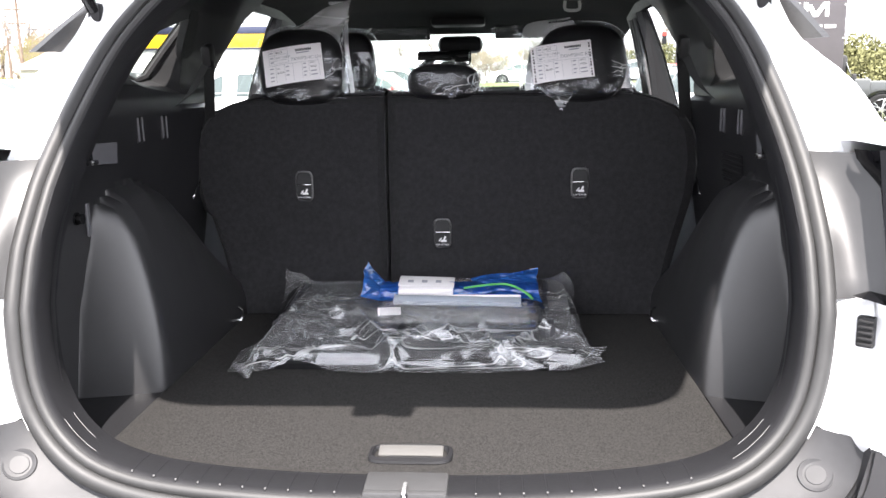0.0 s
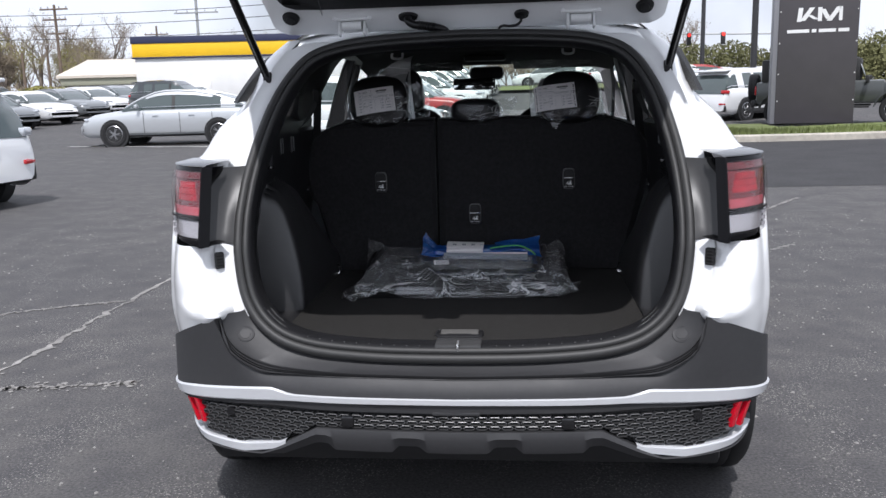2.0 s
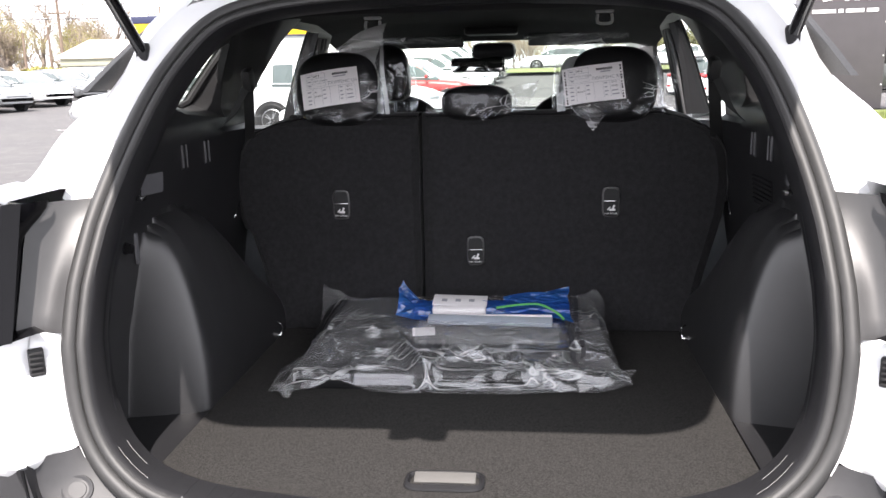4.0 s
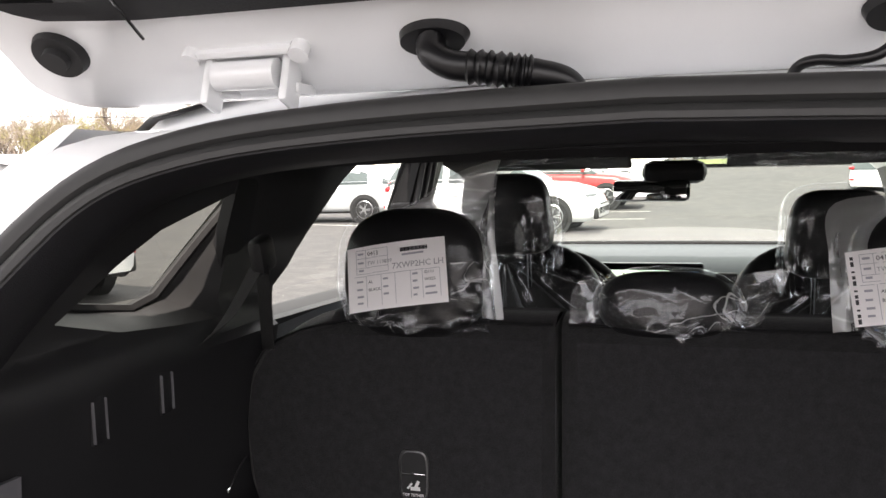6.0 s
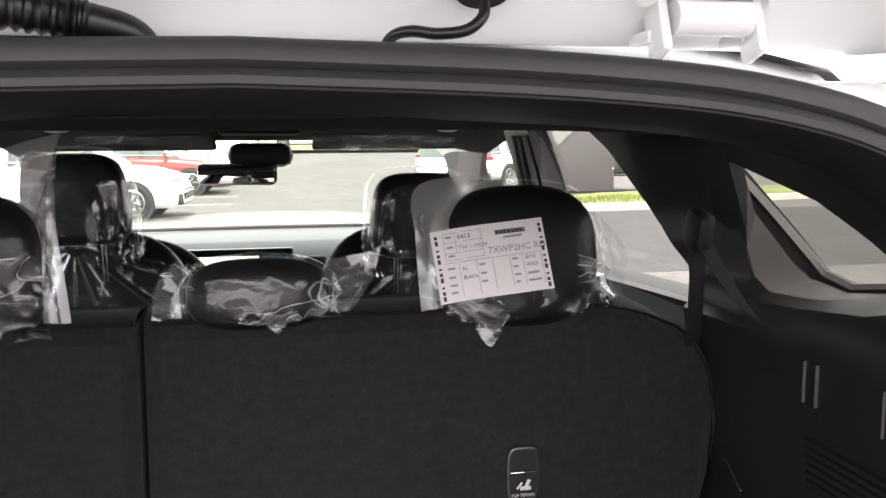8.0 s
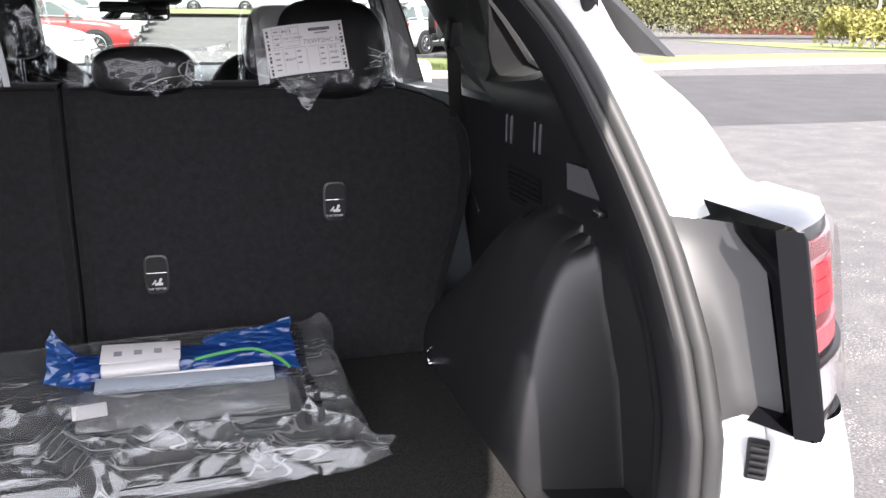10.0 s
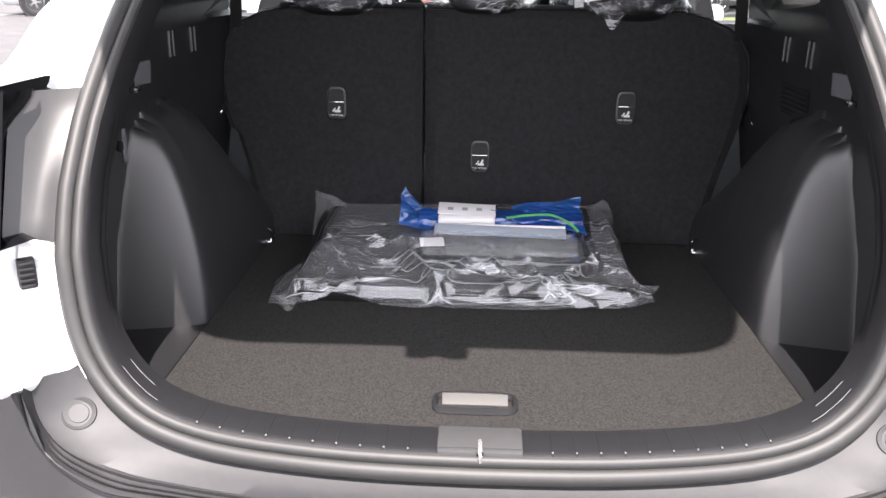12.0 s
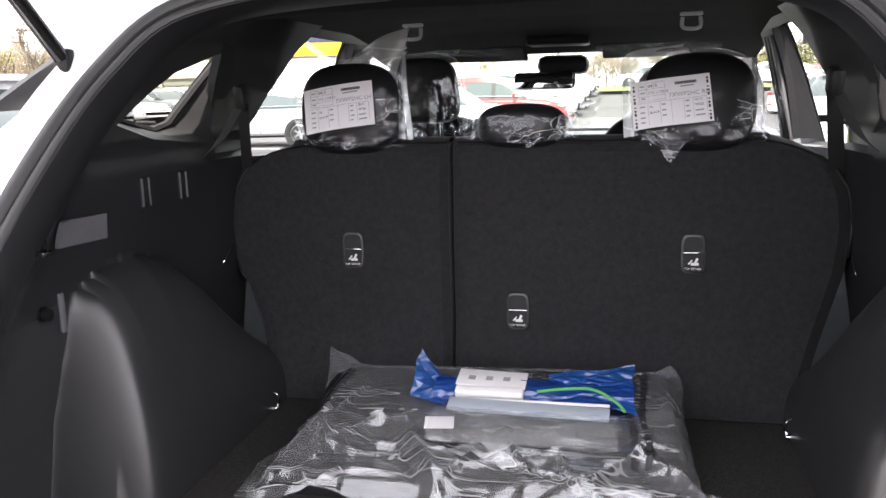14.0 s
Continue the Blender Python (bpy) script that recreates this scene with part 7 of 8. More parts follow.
for x0, z0, x1, z1, w in [(x0 * 0.86, z0 - 0.65, x1 * 0.86, z1 - 0.60, w * 0.85) for x0, z0, x1, z1, w in ((-0.50, 3.28, -0.46, 3.58, 0.13), (-0.40, 3.30, -0.14, 3.58, 0.15), (-0.22, 3.44, -0.02, 3.28, 0.14), (0.08, 3.28, 0.08, 3.58, 0.12), (0.16, 3.58, 0.32, 3.28, 0.14), (0.34, 3.28, 0.62, 3.58, 0.15), (0.66, 3.28, 0.66, 3.58, 0.10))]:
    stroke(x0 - 0.05, z0, x1 - 0.05, z1, w)
part("sign_emblem", bm, white_ink, sign, "white angular emblem", False)
bm = bmesh.new()
for x0, x1 in ((-0.76, -0.22), (-0.16, -0.05), (0.01, 0.42), (0.48, 0.74)):
    box(bm, SM @ Vector(((x0 + x1) / 2, -0.258, 2.39)), (x1 - x0, 0.008, 0.085), 0.002, SM.to_3x3().to_4x4())
part("sign_lettering", bm, white_ink, sign, "row of white lettering bars", False)

# ---- other vehicles ----
paints = {
    "white": mat("white car paint", (0.76, 0.77, 0.78), 0.3, 0, 1.0),
    "silver": mat("silver car paint", (0.52, 0.54, 0.56), 0.3, 0.35, 1.0),
    "grey": mat("grey car paint", (0.20, 0.21, 0.22), 0.3, 0.3, 1.0),
    "dark": mat("dark car paint", (0.035, 0.04, 0.045), 0.3, 0.2, 1.0),
    "red": mat("red car paint", (0.35, 0.02, 0.02), 0.3, 0, 1.0),
    "olive": mat("grey green car paint", (0.050, 0.055, 0.054), 0.35, 0, 0.8),
}
car_plastic = mat("dark car plastic", (0.02, 0.02, 0.021), 0.6)
lamp_clear = mat("headlamp glass", (0.55, 0.58, 0.62), 0.1, 0.3, 0.8)
lamp_red = mat("far red lamp", (0.45, 0.015, 0.02), 0.2, 0, 0.6)
SHAPES = {
    # along the length (0 rear, 1 front): (f, lower body top, roof height or 0)
    "sedan": dict(L=4.85, W=1.84, r=0.335, axles=(0.215, 0.795), deck=[(0, 0.72), (0.03, 0.95), (0.10, 1.02), (0.20, 1.02), (0.60, 1.00), (0.68, 0.99), (0.80, 0.94), (0.92, 0.86), (0.975, 0.74), (1, 0.56)], roof=[(0.05, 0), (0.14, 0.14), (0.24, 0.30), (0.34, 0.40), (0.44, 0.445), (0.51, 0.445), (0.57, 0.40), (0.65, 0.25), (0.75, 0)], clad=0),
    "suv": dict(L=4.55, W=1.86, r=0.355, axles=(0.20, 0.80), deck=[(0, 0.80), (0.015, 1.02), (0.06, 1.10), (0.20, 1.10), (0.60, 1.07), (0.70, 1.06), (0.85, 1.00), (0.95, 0.88), (0.99, 0.70), (1, 0.55)], roof=[(0.005, 0), (0.10, 0.50), (0.22, 0.57), (0.42, 0.60), (0.55, 0.55), (0.73, 0)], clad=1),
}


def vehicle(label, colour, shape, m, plate=False, detail=True):
    s = SHAPES[shape]
    L, W, r = s["L"], s["W"], s["r"]
    car = thing("suv" if shape == "suv" else "sedan", label, "car", at=m)
    paint = paints[colour]
    hw = W / 2

    def width(f):
        return hw * table([(0, 0.80), (0.03, 0.90), (0.12, 0.98), (0.5, 1.0), (0.88, 0.97), (0.96, 0.88), (1, 0.74)], f)
    fs = span(0, 1, 49)
    rows = []
    for f in fs:
        w, zt = width(f), table(s["deck"], f)
        zl = 0.24 + 0.10 * max(0, 1 - f / 0.05) + 0.08 * max(0, 1 - (1 - f) / 0.05)
        half_ = [(0.0, zt), (0.55, zt - 0.005), (0.82, zt - 0.025), (0.93, zt - 0.07), (0.985, zt - 0.16), (1.0, (zt + zl) / 2 + 0.08), (0.99, zl + 0.16), (0.96, zl + 0.05), (0.90, zl)]
        y = (f - 0.5) * L
        rows.append([Vector((-a * w, y, z)) for a, z in half_[::-1]] + [Vector((a * w, y, z)) for a, z in half_[1:]])
    bm = sheet(rows)
    for r_ in (rows[0], rows[-1]):
        bm.faces.new([bm.verts.new(p) for p in r_])
    bmesh.ops.remove_doubles(bm, verts=bm.verts, dist=1e-4)
    body = part("body", bm, paint, car)
    # greenhouse: glass block with painted roof and pillars
    f0, f1 = s["roof"][0][0], s["roof"][-1][0]
    rows, roof = [], []
    for f in span(f0, f1, 33):
        h, zt = table(s["roof"], f), table(s["deck"], f) - 0.05
        y = (f - 0.5) * L
        wb, wr = width(f) * 0.90, width(f) * (0.90 - 0.21 * min(1, h / 0.45))
        rows.append([Vector((-wb, y, zt)), Vector((-(wb + 3 * wr) / 4, y, zt + 0.05 + h * 0.72)), Vector((-wr * 0.96, y, zt + 0.05 + h * 0.96)), Vector((-wr * 0.6, y, zt + 0.05 + h)), Vector((0, y, zt + 0.055 + h * 1.01)), Vector((wr * 0.6, y, zt + 0.05 + h)), Vector((wr * 0.96, y, zt + 0.05 + h * 0.96)), Vector(((wb + 3 * wr) / 4, y, zt + 0.05 + h * 0.72)), Vector((wb, y, zt))])
        if table(s["roof"], f) > (0.34 if shape == "suv" else 0.30):
            roof.append([p + Vector((0, 0, 0.008)) + Vector((math.copysign(0.006, p.x), 0, 0)) for p in (rows[-1][1:-1])])
    part("greenhouse", sheet(rows), far_glass, car, "dark tinted window band")
    part("roof", sheet(roof), paint, car)
    if shape == "sedan":
        for k in (2, 6):
            part("roof_rail", tube([r_[k] + Vector((0, 0, 0.004)) for r_ in rows[1:-1]], 0.034, 6), paint, car)
    for fa, fb in (((0.30, 0.33), (0.50, 0.525), (0.13, 0.20)) if shape == "suv" else ((0.455, 0.472), (0.12, 0.20))):
        for sx in (-1, 1):
            rr = []
            for f in (fa, fb):
                h, zt = table(s["roof"], f), table(s["deck"], f) - 0.05
                wb, wr = width(f) * 0.90, width(f) * (0.90 - 0.21 * min(1, h / 0.45))
                y = (f - 0.5) * L
                rr.append([Vector((sx * (wb + 0.006), y, zt)), Vector((sx * ((wb + 3 * wr) / 4 + 0.006), y, zt + 0.05 + h * 0.72)), Vector((sx * (wr * 0.96 + 0.006), y, zt + 0.055 + h * 0.96))])
            part("pillar", sheet(rr), car_plastic if fa > 0.4 else paint, car)
    for fx in s["axles"]:
        for sx in (-1, 1):
            y = (fx - 0.5) * L
            arch = bmesh.new()
            rod(arch, (sx * hw * 0.80, y, r), (sx * (hw * 0.992), y, r), r * 1.16, 28)
            part("wheel_arch", arch, car_plastic, car)
            wheel(car, sx * (hw - 0.10), y, r, r, 0.22, sx, None, 5)
    # panel gaps, sill shadow and bright window line
    def side_pt(f, z, sx, out=0.004):
        return Vector((sx * (width(f) + out), (f - 0.5) * L, z))
    for sx in (-1, 1):
        bm = bmesh.new()
        for f, z1 in ((0.245, 0.88), (0.425, 0.90), (0.625, 0.90)):
            sheet([[side_pt(f, z, sx), side_pt(f + 0.0022, z, sx)] for z in span(0.34, z1, 4)], False, bm)
        sheet([[side_pt(f, 0.335, sx), side_pt(f, 0.345, sx)] for f in span(0.26, 0.72, 8)], False, bm)
        part("door_gap", bm, car_plastic, car)
        # shadow under the doors, put in as a strip of dark colour
        sill = sheet([[side_pt(f, 0.25, sx, -0.03), side_pt(f, 0.30, sx, 0.002)] for f in span(0.27, 0.73, 8)])
        part("sill", sill, car_plastic, car, "dark strip standing in for the shadow along the sill")
        line = []
        for f in span(f0 + 0.02, f1 - 0.05, 20):
            zt = table(s["deck"], f) - 0.05
            line.append(Vector((sx * (width(f) * 0.90 + 0.008), (f - 0.5) * L, zt + 0.075)))
        part("window_line", tube(line, 0.009, 5), chrome, car, "bright window line")
    part("lower_intake", box(bmesh.new(), (0, L / 2 - 0.05, 0.36), (W * 0.62, 0.06, 0.12), 0.03), car_plastic, car)
    if s["clad"]:
        bm = bmesh.new()
        for sx in (-1, 1):
            box(bm, (sx * hw * 0.985, 0, 0.33), (0.03, L * 0.62, 0.14), 0.01)
        box(bm, (0, L / 2 - 0.06, 0.40), (W * 0.80, 0.10, 0.22), 0.03)
        box(bm, (0, -L / 2 + 0.06, 0.42), (W * 0.84, 0.10, 0.20), 0.03)
        part("cladding", bm, car_plastic, car, "dark lower cladding")
    bm = bmesh.new()
    box(bm, (0, L / 2 - 0.035, 0.52), (W * 0.48, 0.06, 0.16), 0.03)
    for sx in (-1, 1):
        box(bm, (sx * W * 0.36, L / 2 - 0.12, 0.46), (0.16, 0.10, 0.10), 0.03)
    part("grille", bm, gloss_black, car, "black front grille")
    for sx in (-1, 1):
        zf = table(s["deck"], 0.955)
        part("headlamp", box(bmesh.new(), (sx * W * 0.355, L * 0.455, zf - 0.07), (0.32, 0.20, 0.085), 0.03, pose(0, 0, 0, 0, 0, -28 * sx)), lamp_clear, car, "clear headlamp")
        zr = table(s["deck"], 0.04)
        part("rear_lamp", box(bmesh.new(), (sx * W * 0.385, -L * 0.478, zr - 0.13), (0.26, 0.14, 0.11), 0.03, pose(0, 0, 0, 0, 0, 22 * sx)), lamp_clear if plate else lamp_red, car, "rear lamp")
        part("side_mirror", box(bmesh.new(), (sx * (hw + 0.05), L * 0.155, table(s["deck"], 0.65) + 0.06), (0.16, 0.09, 0.10), 0.03), paint, car)
    for sx in (-1, 1):
        for f in (0.36, 0.56):
            part("door_handle", box(bmesh.new(), (sx * (hw * 1.003), (f - 0.5) * L, 0.80), (0.02, 0.16, 0.025), 0.008), paint, car)
    if shape == "suv":
        for sx in (-1, 1):
            part("rear_reflector", box(bmesh.new(), (sx * W * 0.36, -L / 2 + 0.01, 0.56), (0.22, 0.05, 0.06), 0.02, pose(0, 0, 0, 0, 0, 12 * sx)), lamp_red, car, "red rear reflector")
        part("tailgate_spoiler", box(bmesh.new(), (0, -L * 0.5 + 0.34, 1.60), (W * 0.66, 0.34, 0.05), 0.02, pose(0, 0, 0, 6, 0, 0)), paint, car)
    if plate:
        part("number_plate", box(bmesh.new(), (0.0, -L / 2 - 0.012, 0.80), (0.30, 0.014, 0.15), 0.004), mat("pale blue plate", (0.20, 0.50, 0.62), 0.5), car, "pale blue plate with plain bars")
        bm = bmesh.new()
        for k in range(3):
            box(bm, (-0.08 + 0.08 * k, -L / 2 - 0.021, 0.80), (0.05, 0.003, 0.06), 0.001)
        part("plate_bars", bm, faint_ink, car)
    return car


def place(x, y, heading):
    """Pose of a car whose front looks towards heading (degrees, 0 = +y, anticlockwise)."""
    return pose(x, y, 0, 0, 0, heading)


# silver sedan, its nose to the left
vehicle("silver sedan parked across the lot beside a white line", "silver", "sedan", place(-9.30, 20.9, 94), False)
# white SUV standing close by, seen from behind
vehicle("white SUV with pale blue plate parked close by", "white", "suv", place(-8.44, 8.20, 78), True)
# white SUVs in front, broadside
vehicle("white SUV with dark cladding parked ahead of the windscreen", "white", "suv", place(-3.90, 17.7, -93))
row_suv = vehicle("white SUV in a row of parked cars ahead", "white", "suv", place(-3.60, 28.4, -93))
row_suv["group"] = "row of parked cars ahead"
for k in (2, 3, 4, 5):
    copy_thing(row_suv, pose(-3.7 + 0.1 * k, 25.5 + 2.9 * k, ground_z(-2.4, 25.5 + 2.9 * k), 0, 0, -93))
red_suv = vehicle("red SUV in a row of parked cars ahead", "red", "suv", pose(-3.55, 25.5, ground_z(-3, 25.5), 0, 0, -93))
red_suv["group"] = "row of parked cars ahead"
# row on the far left, noses towards the lane
white_sedan = vehicle("white sedan in a row of parked cars", "white", "sedan", pose(-21.6, 34.0, ground_z(-21.6, 34.0), 0, 0, -112))
grey_sedan = vehicle("grey sedan in a row of parked cars", "grey", "sedan", pose(-21.6, 36.9, ground_z(-21.6, 36.9), 0, 0, -112))
dark_suv = vehicle("dark SUV in a row of parked cars", "dark", "suv", pose(-17.2, 40.0, ground_z(-17.2, 40), 0, 0, -95))
for o in (white_sedan, grey_sedan, dark_suv):
    o["group"] = "row of parked cars"
for k, o in ((2, white_sedan), (3, grey_sedan), (4, white_sedan), (5, white_sedan), (6, grey_sedan), (7, white_sedan)):
    y = 34.0 + 3.0 * k
    copy_thing(o, pose(-21.7 - 0.1 * k, y, ground_z(-21.7, y), 0, 0, -112))
for k, o in ((-1, grey_sedan), (-2, white_sedan), (-3, white_sedan)):
    copy_thing(o, pose(-21.6, 34.0 + 3.0 * k, ground_z(-21.6, 34.0 + 3.0 * k), 0, 0, -112))
for x, y in ((-33.0, 50.0), (-35.5, 46.5), (-38.0, 43.0)):
    copy_thing(dark_suv, pose(x, y, ground_z(x, y), 0, 0, -60))
for x, y in ((-30.5, 53.5), (-24.5, 60.0), (-18.0, 66.0)):
    copy_thing(white_sedan, pose(x, y, ground_z(x, y), 0, 0, -100))
# white SUV behind the off-roader, and distant ones ahead
vehicle("white SUV with red rear lamps beyond the grass", "white", "suv", place(7.75, 27.6, -50))
vehicle("white SUV with a dark spoiler beyond the grass", "white", "suv", place(7.3, 31.6, -50))
w2 = vehicle("white car parked by the distant lawn", "white", "sedan", pose(2.0, 51.5, 1.05, 0, 0, 90))
for x, y in ((8.6, 52.0), (5.4, 52.5), (12.4, 54.0), (15.5, 55.0)):
    copy_thing(w2, pose(x, y, 1.05 if x < 10 else 0.6, 0, 0, 90))
vehicle("red car parked by the distant lawn", "red", "sedan", pose(10.8, 53.2, 0.8, 0, 0, 90))


# grey-green off-roader with a spare wheel
def off_roader(m):
    car = thing("off_roader", "grey green boxy off-roader with a rear spare wheel", "car", at=m)
    L, W = 4.6, 1.85
    bm = bmesh.new()
    box(bm, (0, -0.45, 0.90), (W * 0.86, 3.3, 0.62), 0.06)
    box(bm, (0, 1.55, 0.90), (W * 0.72, 1.5, 0.50), 0.07)
    part("body", bm, paints["olive"], car)
    for sx in (-1, 1):
        for y in (-1.45, 1.50):
            rr = []
            for a in span(0.15, math.pi - 0.15, 13):
                c, s_ = math.cos(a), math.sin(a)
                rr.append([Vector((sx * x, y + 0.56 * c, 0.42 + 0.52 * s_)) for x in (0.62, 0.93)])
            part("wheel_flare", thick(sheet(rr), 0.03), paints["olive"], car)
    part("hard_top", box(bmesh.new(), (0, -0.70, 1.51), (W * 0.80, 2.55, 0.66), 0.07), car_plastic, car, "black hard top")
    bm = bmesh.new()
    for sx in (-1, 1):
        for y, l in ((-1.35, 0.85), (-0.35, 0.85)):
            part("side_window", box(bmesh.new(), (sx * W * 0.402, y, 1.52), (0.012, l, 0.44), 0.004), far_glass, car)
    part("rear_window", box(bm, (0, -1.985, 1.53), (1.15, 0.012, 0.42), 0.004), far_glass, car)
    part("windscreen", box(bmesh.new(), (0, 0.62, 1.52), (1.30, 0.012, 0.50), 0.004, pose(0, 0, 0, 22, 0, 0)), far_glass, car)
    part("rear_bumper", box(bmesh.new(), (0, -2.15, 0.62), (1.55, 0.16, 0.20), 0.04), car_plastic, car)
    part("front_bumper", box(bmesh.new(), (0, 2.38, 0.62), (1.55, 0.20, 0.20), 0.04), car_plastic, car)
    for sx in (-1, 1):
        part("side_step", box(bmesh.new(), (sx * 0.86, 0.0, 0.50), (0.14, 1.7, 0.06), 0.02), car_plastic, car)
    for sx in (-1, 1):
        for y in (-1.45, 1.50):
            wheel(car, sx * 0.80, y, 0.41, 0.41, 0.27, sx, chrome, 5)
        part("rear_lamp", box(bmesh.new(), (sx * 0.72, -2.11, 0.98), (0.14, 0.05, 0.26), 0.02), lamp_red, car)
        part("side_mirror", box(bmesh.new(), (sx * 0.98, 0.78, 1.24), (0.20, 0.10, 0.20), 0.03), car_plastic, car)
    sp_ = wheel(car, -0.05, -2.26, 1.05, 0.41, 0.27, 1, chrome, 5)
    sp_.matrix_basis = pose(-0.05, -2.26, 1.05, 0, 0, -90)
    return car


off_roader(place(9.15, 23.45, -113))

# ---- buildings, poles, woods ----
wall_white = mat("white painted wall", (0.74, 0.74, 0.73), 0.7, 0, 0, 0.06, 1.2)
navy = mat("navy fascia", (0.028, 0.033, 0.075), 0.5)
yellow = mat("yellow fascia", (0.82, 0.50, 0.008), 0.5, 0, 0, 0.05, 2)
roof_pale = mat("pale metal roof", (0.62, 0.56, 0.48), 0.5, 0, 0, 0.1, 1)
brick_red = mat("red brick", (0.17, 0.055, 0.035), 0.85, 0, 0, 0.3, 2.5)
BM = Matrix.Translation((-29.44, 62.0, 0)) @ pose(0, 0, 0, 0, 0, 9)
store = thing("store_building", "white store with a navy and yellow fascia", "building")
rot = BM.to_3x3().to_4x4()
part("wall", box(bmesh.new(), BM @ Vector((9.5, 6, 2.05)), (19, 12, 4.1), 0.02, rot), wall_white, store)
part("yellow_fascia", box(bmesh.new(), BM @ Vector((9.5, 5.9, 4.68)), (19.3, 12.0, 1.04), 0.02, rot), yellow, store, "bright yellow fascia band")
part("navy_fascia", box(bmesh.new(), BM @ Vector((9.5, 5.9, 5.45)), (19.4, 12.1, 0.52), 0.02, rot), navy, store, "navy fascia band")
part("fascia_edge", box(bmesh.new(), BM @ Vector((9.5, 5.9, 4.12)), (19.4, 12.1, 0.12), 0.01, rot), navy, store)
for k in range(3):
    part("shop_window", box(bmesh.new(), BM @ Vector((4 + 6 * k, -0.02, 1.35)), (3.2, 0.10, 1.9), 0.02, rot), wall_white, store)
ann = thing("annex_building", "low white annex with a pale sloping roof", "building")
part("wall", box(bmesh.new(), BM @ Vector((-3.1, 5, 1.45)), (6.0, 8, 2.9), 0.02, rot), wall_white, ann)
rows = [[BM @ Vector((x, y, z)) for x in (-6.3, -0.1)] for y, z in ((0.6, 2.75), (0.6, 2.95), (4.0, 4.25), (9.4, 2.9))]
rows[2][0] = BM @ Vector((-4.9, 4.0, 4.25))
part("roof", sheet(rows), roof_pale, ann, "pale sloping roof")
part("gable_band", box(bmesh.new(), BM @ Vector((-3.1, 0.85, 2.5)), (5.9, 0.2, 0.6), 0.02, rot), mat("grey green trim board", (0.35, 0.35, 0.27), 0.7), ann)
# brick bank on the other side
bank = thing("brick_building", "low red brick building with pale fascia", "building")
KM = Matrix.Translation((48, 45, 0)) @ pose(0, 0, 0, 0, 0, -25)
krot = KM.to_3x3().to_4x4()
part("wall", box(bmesh.new(), KM @ Vector((0, 5, 2.35)), (30, 10, 4.7), 0.02, krot), brick_red, bank)
part("fascia", box(bmesh.new(), KM @ Vector((0, 4.9, 3.3)), (30.3, 10.5, 0.25), 0.02, krot), wall_white, bank)
for k in range(8):
    part("window", box(bmesh.new(), KM @ Vector((-8 + 3 * k, -0.05, 1.6)), (2.0, 0.12, 1.5), 0.02, krot), far_glass, bank)
part("sign_board", box(bmesh.new(), KM @ Vector((-11, -0.3, 3.2)), (3.6, 0.2, 1.0), 0.02, krot), wall_white, bank, "white sign board with blue emblem")
bm = bmesh.new()
box(bm, KM @ Vector((-11.3, -0.42, 3.2)), (2.0, 0.05, 0.5), 0.01, krot)
part("sign_bars", bm, navy, bank)
part("sign_emblem", box(bmesh.new(), KM @ Vector((-9.7, -0.42, 3.2)), (0.6, 0.05, 0.6), 0.15, krot), mat("sign blue", (0.02, 0.17, 0.55), 0.5), bank)

# small white direction signs on posts, and a lawn before the brick building
post_white = mat("white sign post", (0.7, 0.7, 0.7), 0.5)
for x, y, h in ((31.0, 28.6, 3.5), (28.4, 29.4, 3.7)):
    sg = thing("direction_sign", "white direction sign on two posts in the grass", "sign")
    for d in (-0.35, 0.35):
        part("post", rod(bmesh.new(), (x + d, y - d, 0), (x + d, y - d, h), 0.05, 8), post_white, sg)
    part("sign_board", box(bmesh.new(), (x, y - 0.05, h - 0.45), (1.1, 0.08, 0.9), 0.02, pose(0, 0, 0, 0, 0, -45)), post_white, sg)
part("bank_lawn", sheet([[Vector((x, y + 0.9 * (30 - x), 0.02)) for x in (24, 30, 36, 44)] for y in (23, 27, 33)]), grass_mat, None, "green lawn before the brick building", kind="structure")["category"] = "grass"
pole_wood = mat("weathered pole wood", (0.16, 0.12, 0.09), 0.9, 0, 0, 0.25, 3)
pole_metal = mat("grey pole metal", (0.35, 0.36, 0.36), 0.5, 0.4)


def utility_pole(x, y, h, arms, material, name="utility_pole", label="weathered wooden utility pole with crossarms", lean=0.0):
    p = thing(name, label, "pole")
    bm = bmesh.new()
    rod(bm, (x, y, 0), (x + lean, y, h), 0.16, 10, 0.11)
    part("mast", bm, material, p)
    for k, (z, w) in enumerate(arms):
        part("crossarm", box(bmesh.new(), (x + lean * z / h, y - 0.14, z), (w, 0.12, 0.14), 0.02), material, p)
        bm = bmesh.new()
        for d in (-0.45, -0.2, 0.2, 0.45):
            rod(bm, (x + d * w, y - 0.14, z + 0.05), (x + d * w, y - 0.14, z + 0.25), 0.05, 6)
        part("insulator", bm, pole_metal, p)


utility_pole(-41.07, 72, 9.4, ((9.0, 2.6), (8.1, 2.2), (6.9, 1.6)), pole_wood)
utility_pole(-44.5, 76, 6.0, (), pole_wood)
utility_pole(-45.2, 73, 5.4, (), pole_wood)
utility_pole(-44.0, 100, 9.5, ((8.5, 3.0),), pole_wood)
utility_pole(-31.9, 82, 16.0, ((9.2, 4.5), (13.5, 4.0)), pole_metal, "street_lamp", "tall grey metal mast with arms")
utility_pole(11.1, 40, 14, (), mat("dark lamp post", (0.03, 0.03, 0.033), 0.5), "street_lamp", "dark tall lamp post")
utility_pole(16.5, 46, 10, ((9.2, 3.0),), pole_metal, "street_lamp", "thin grey street lamp")
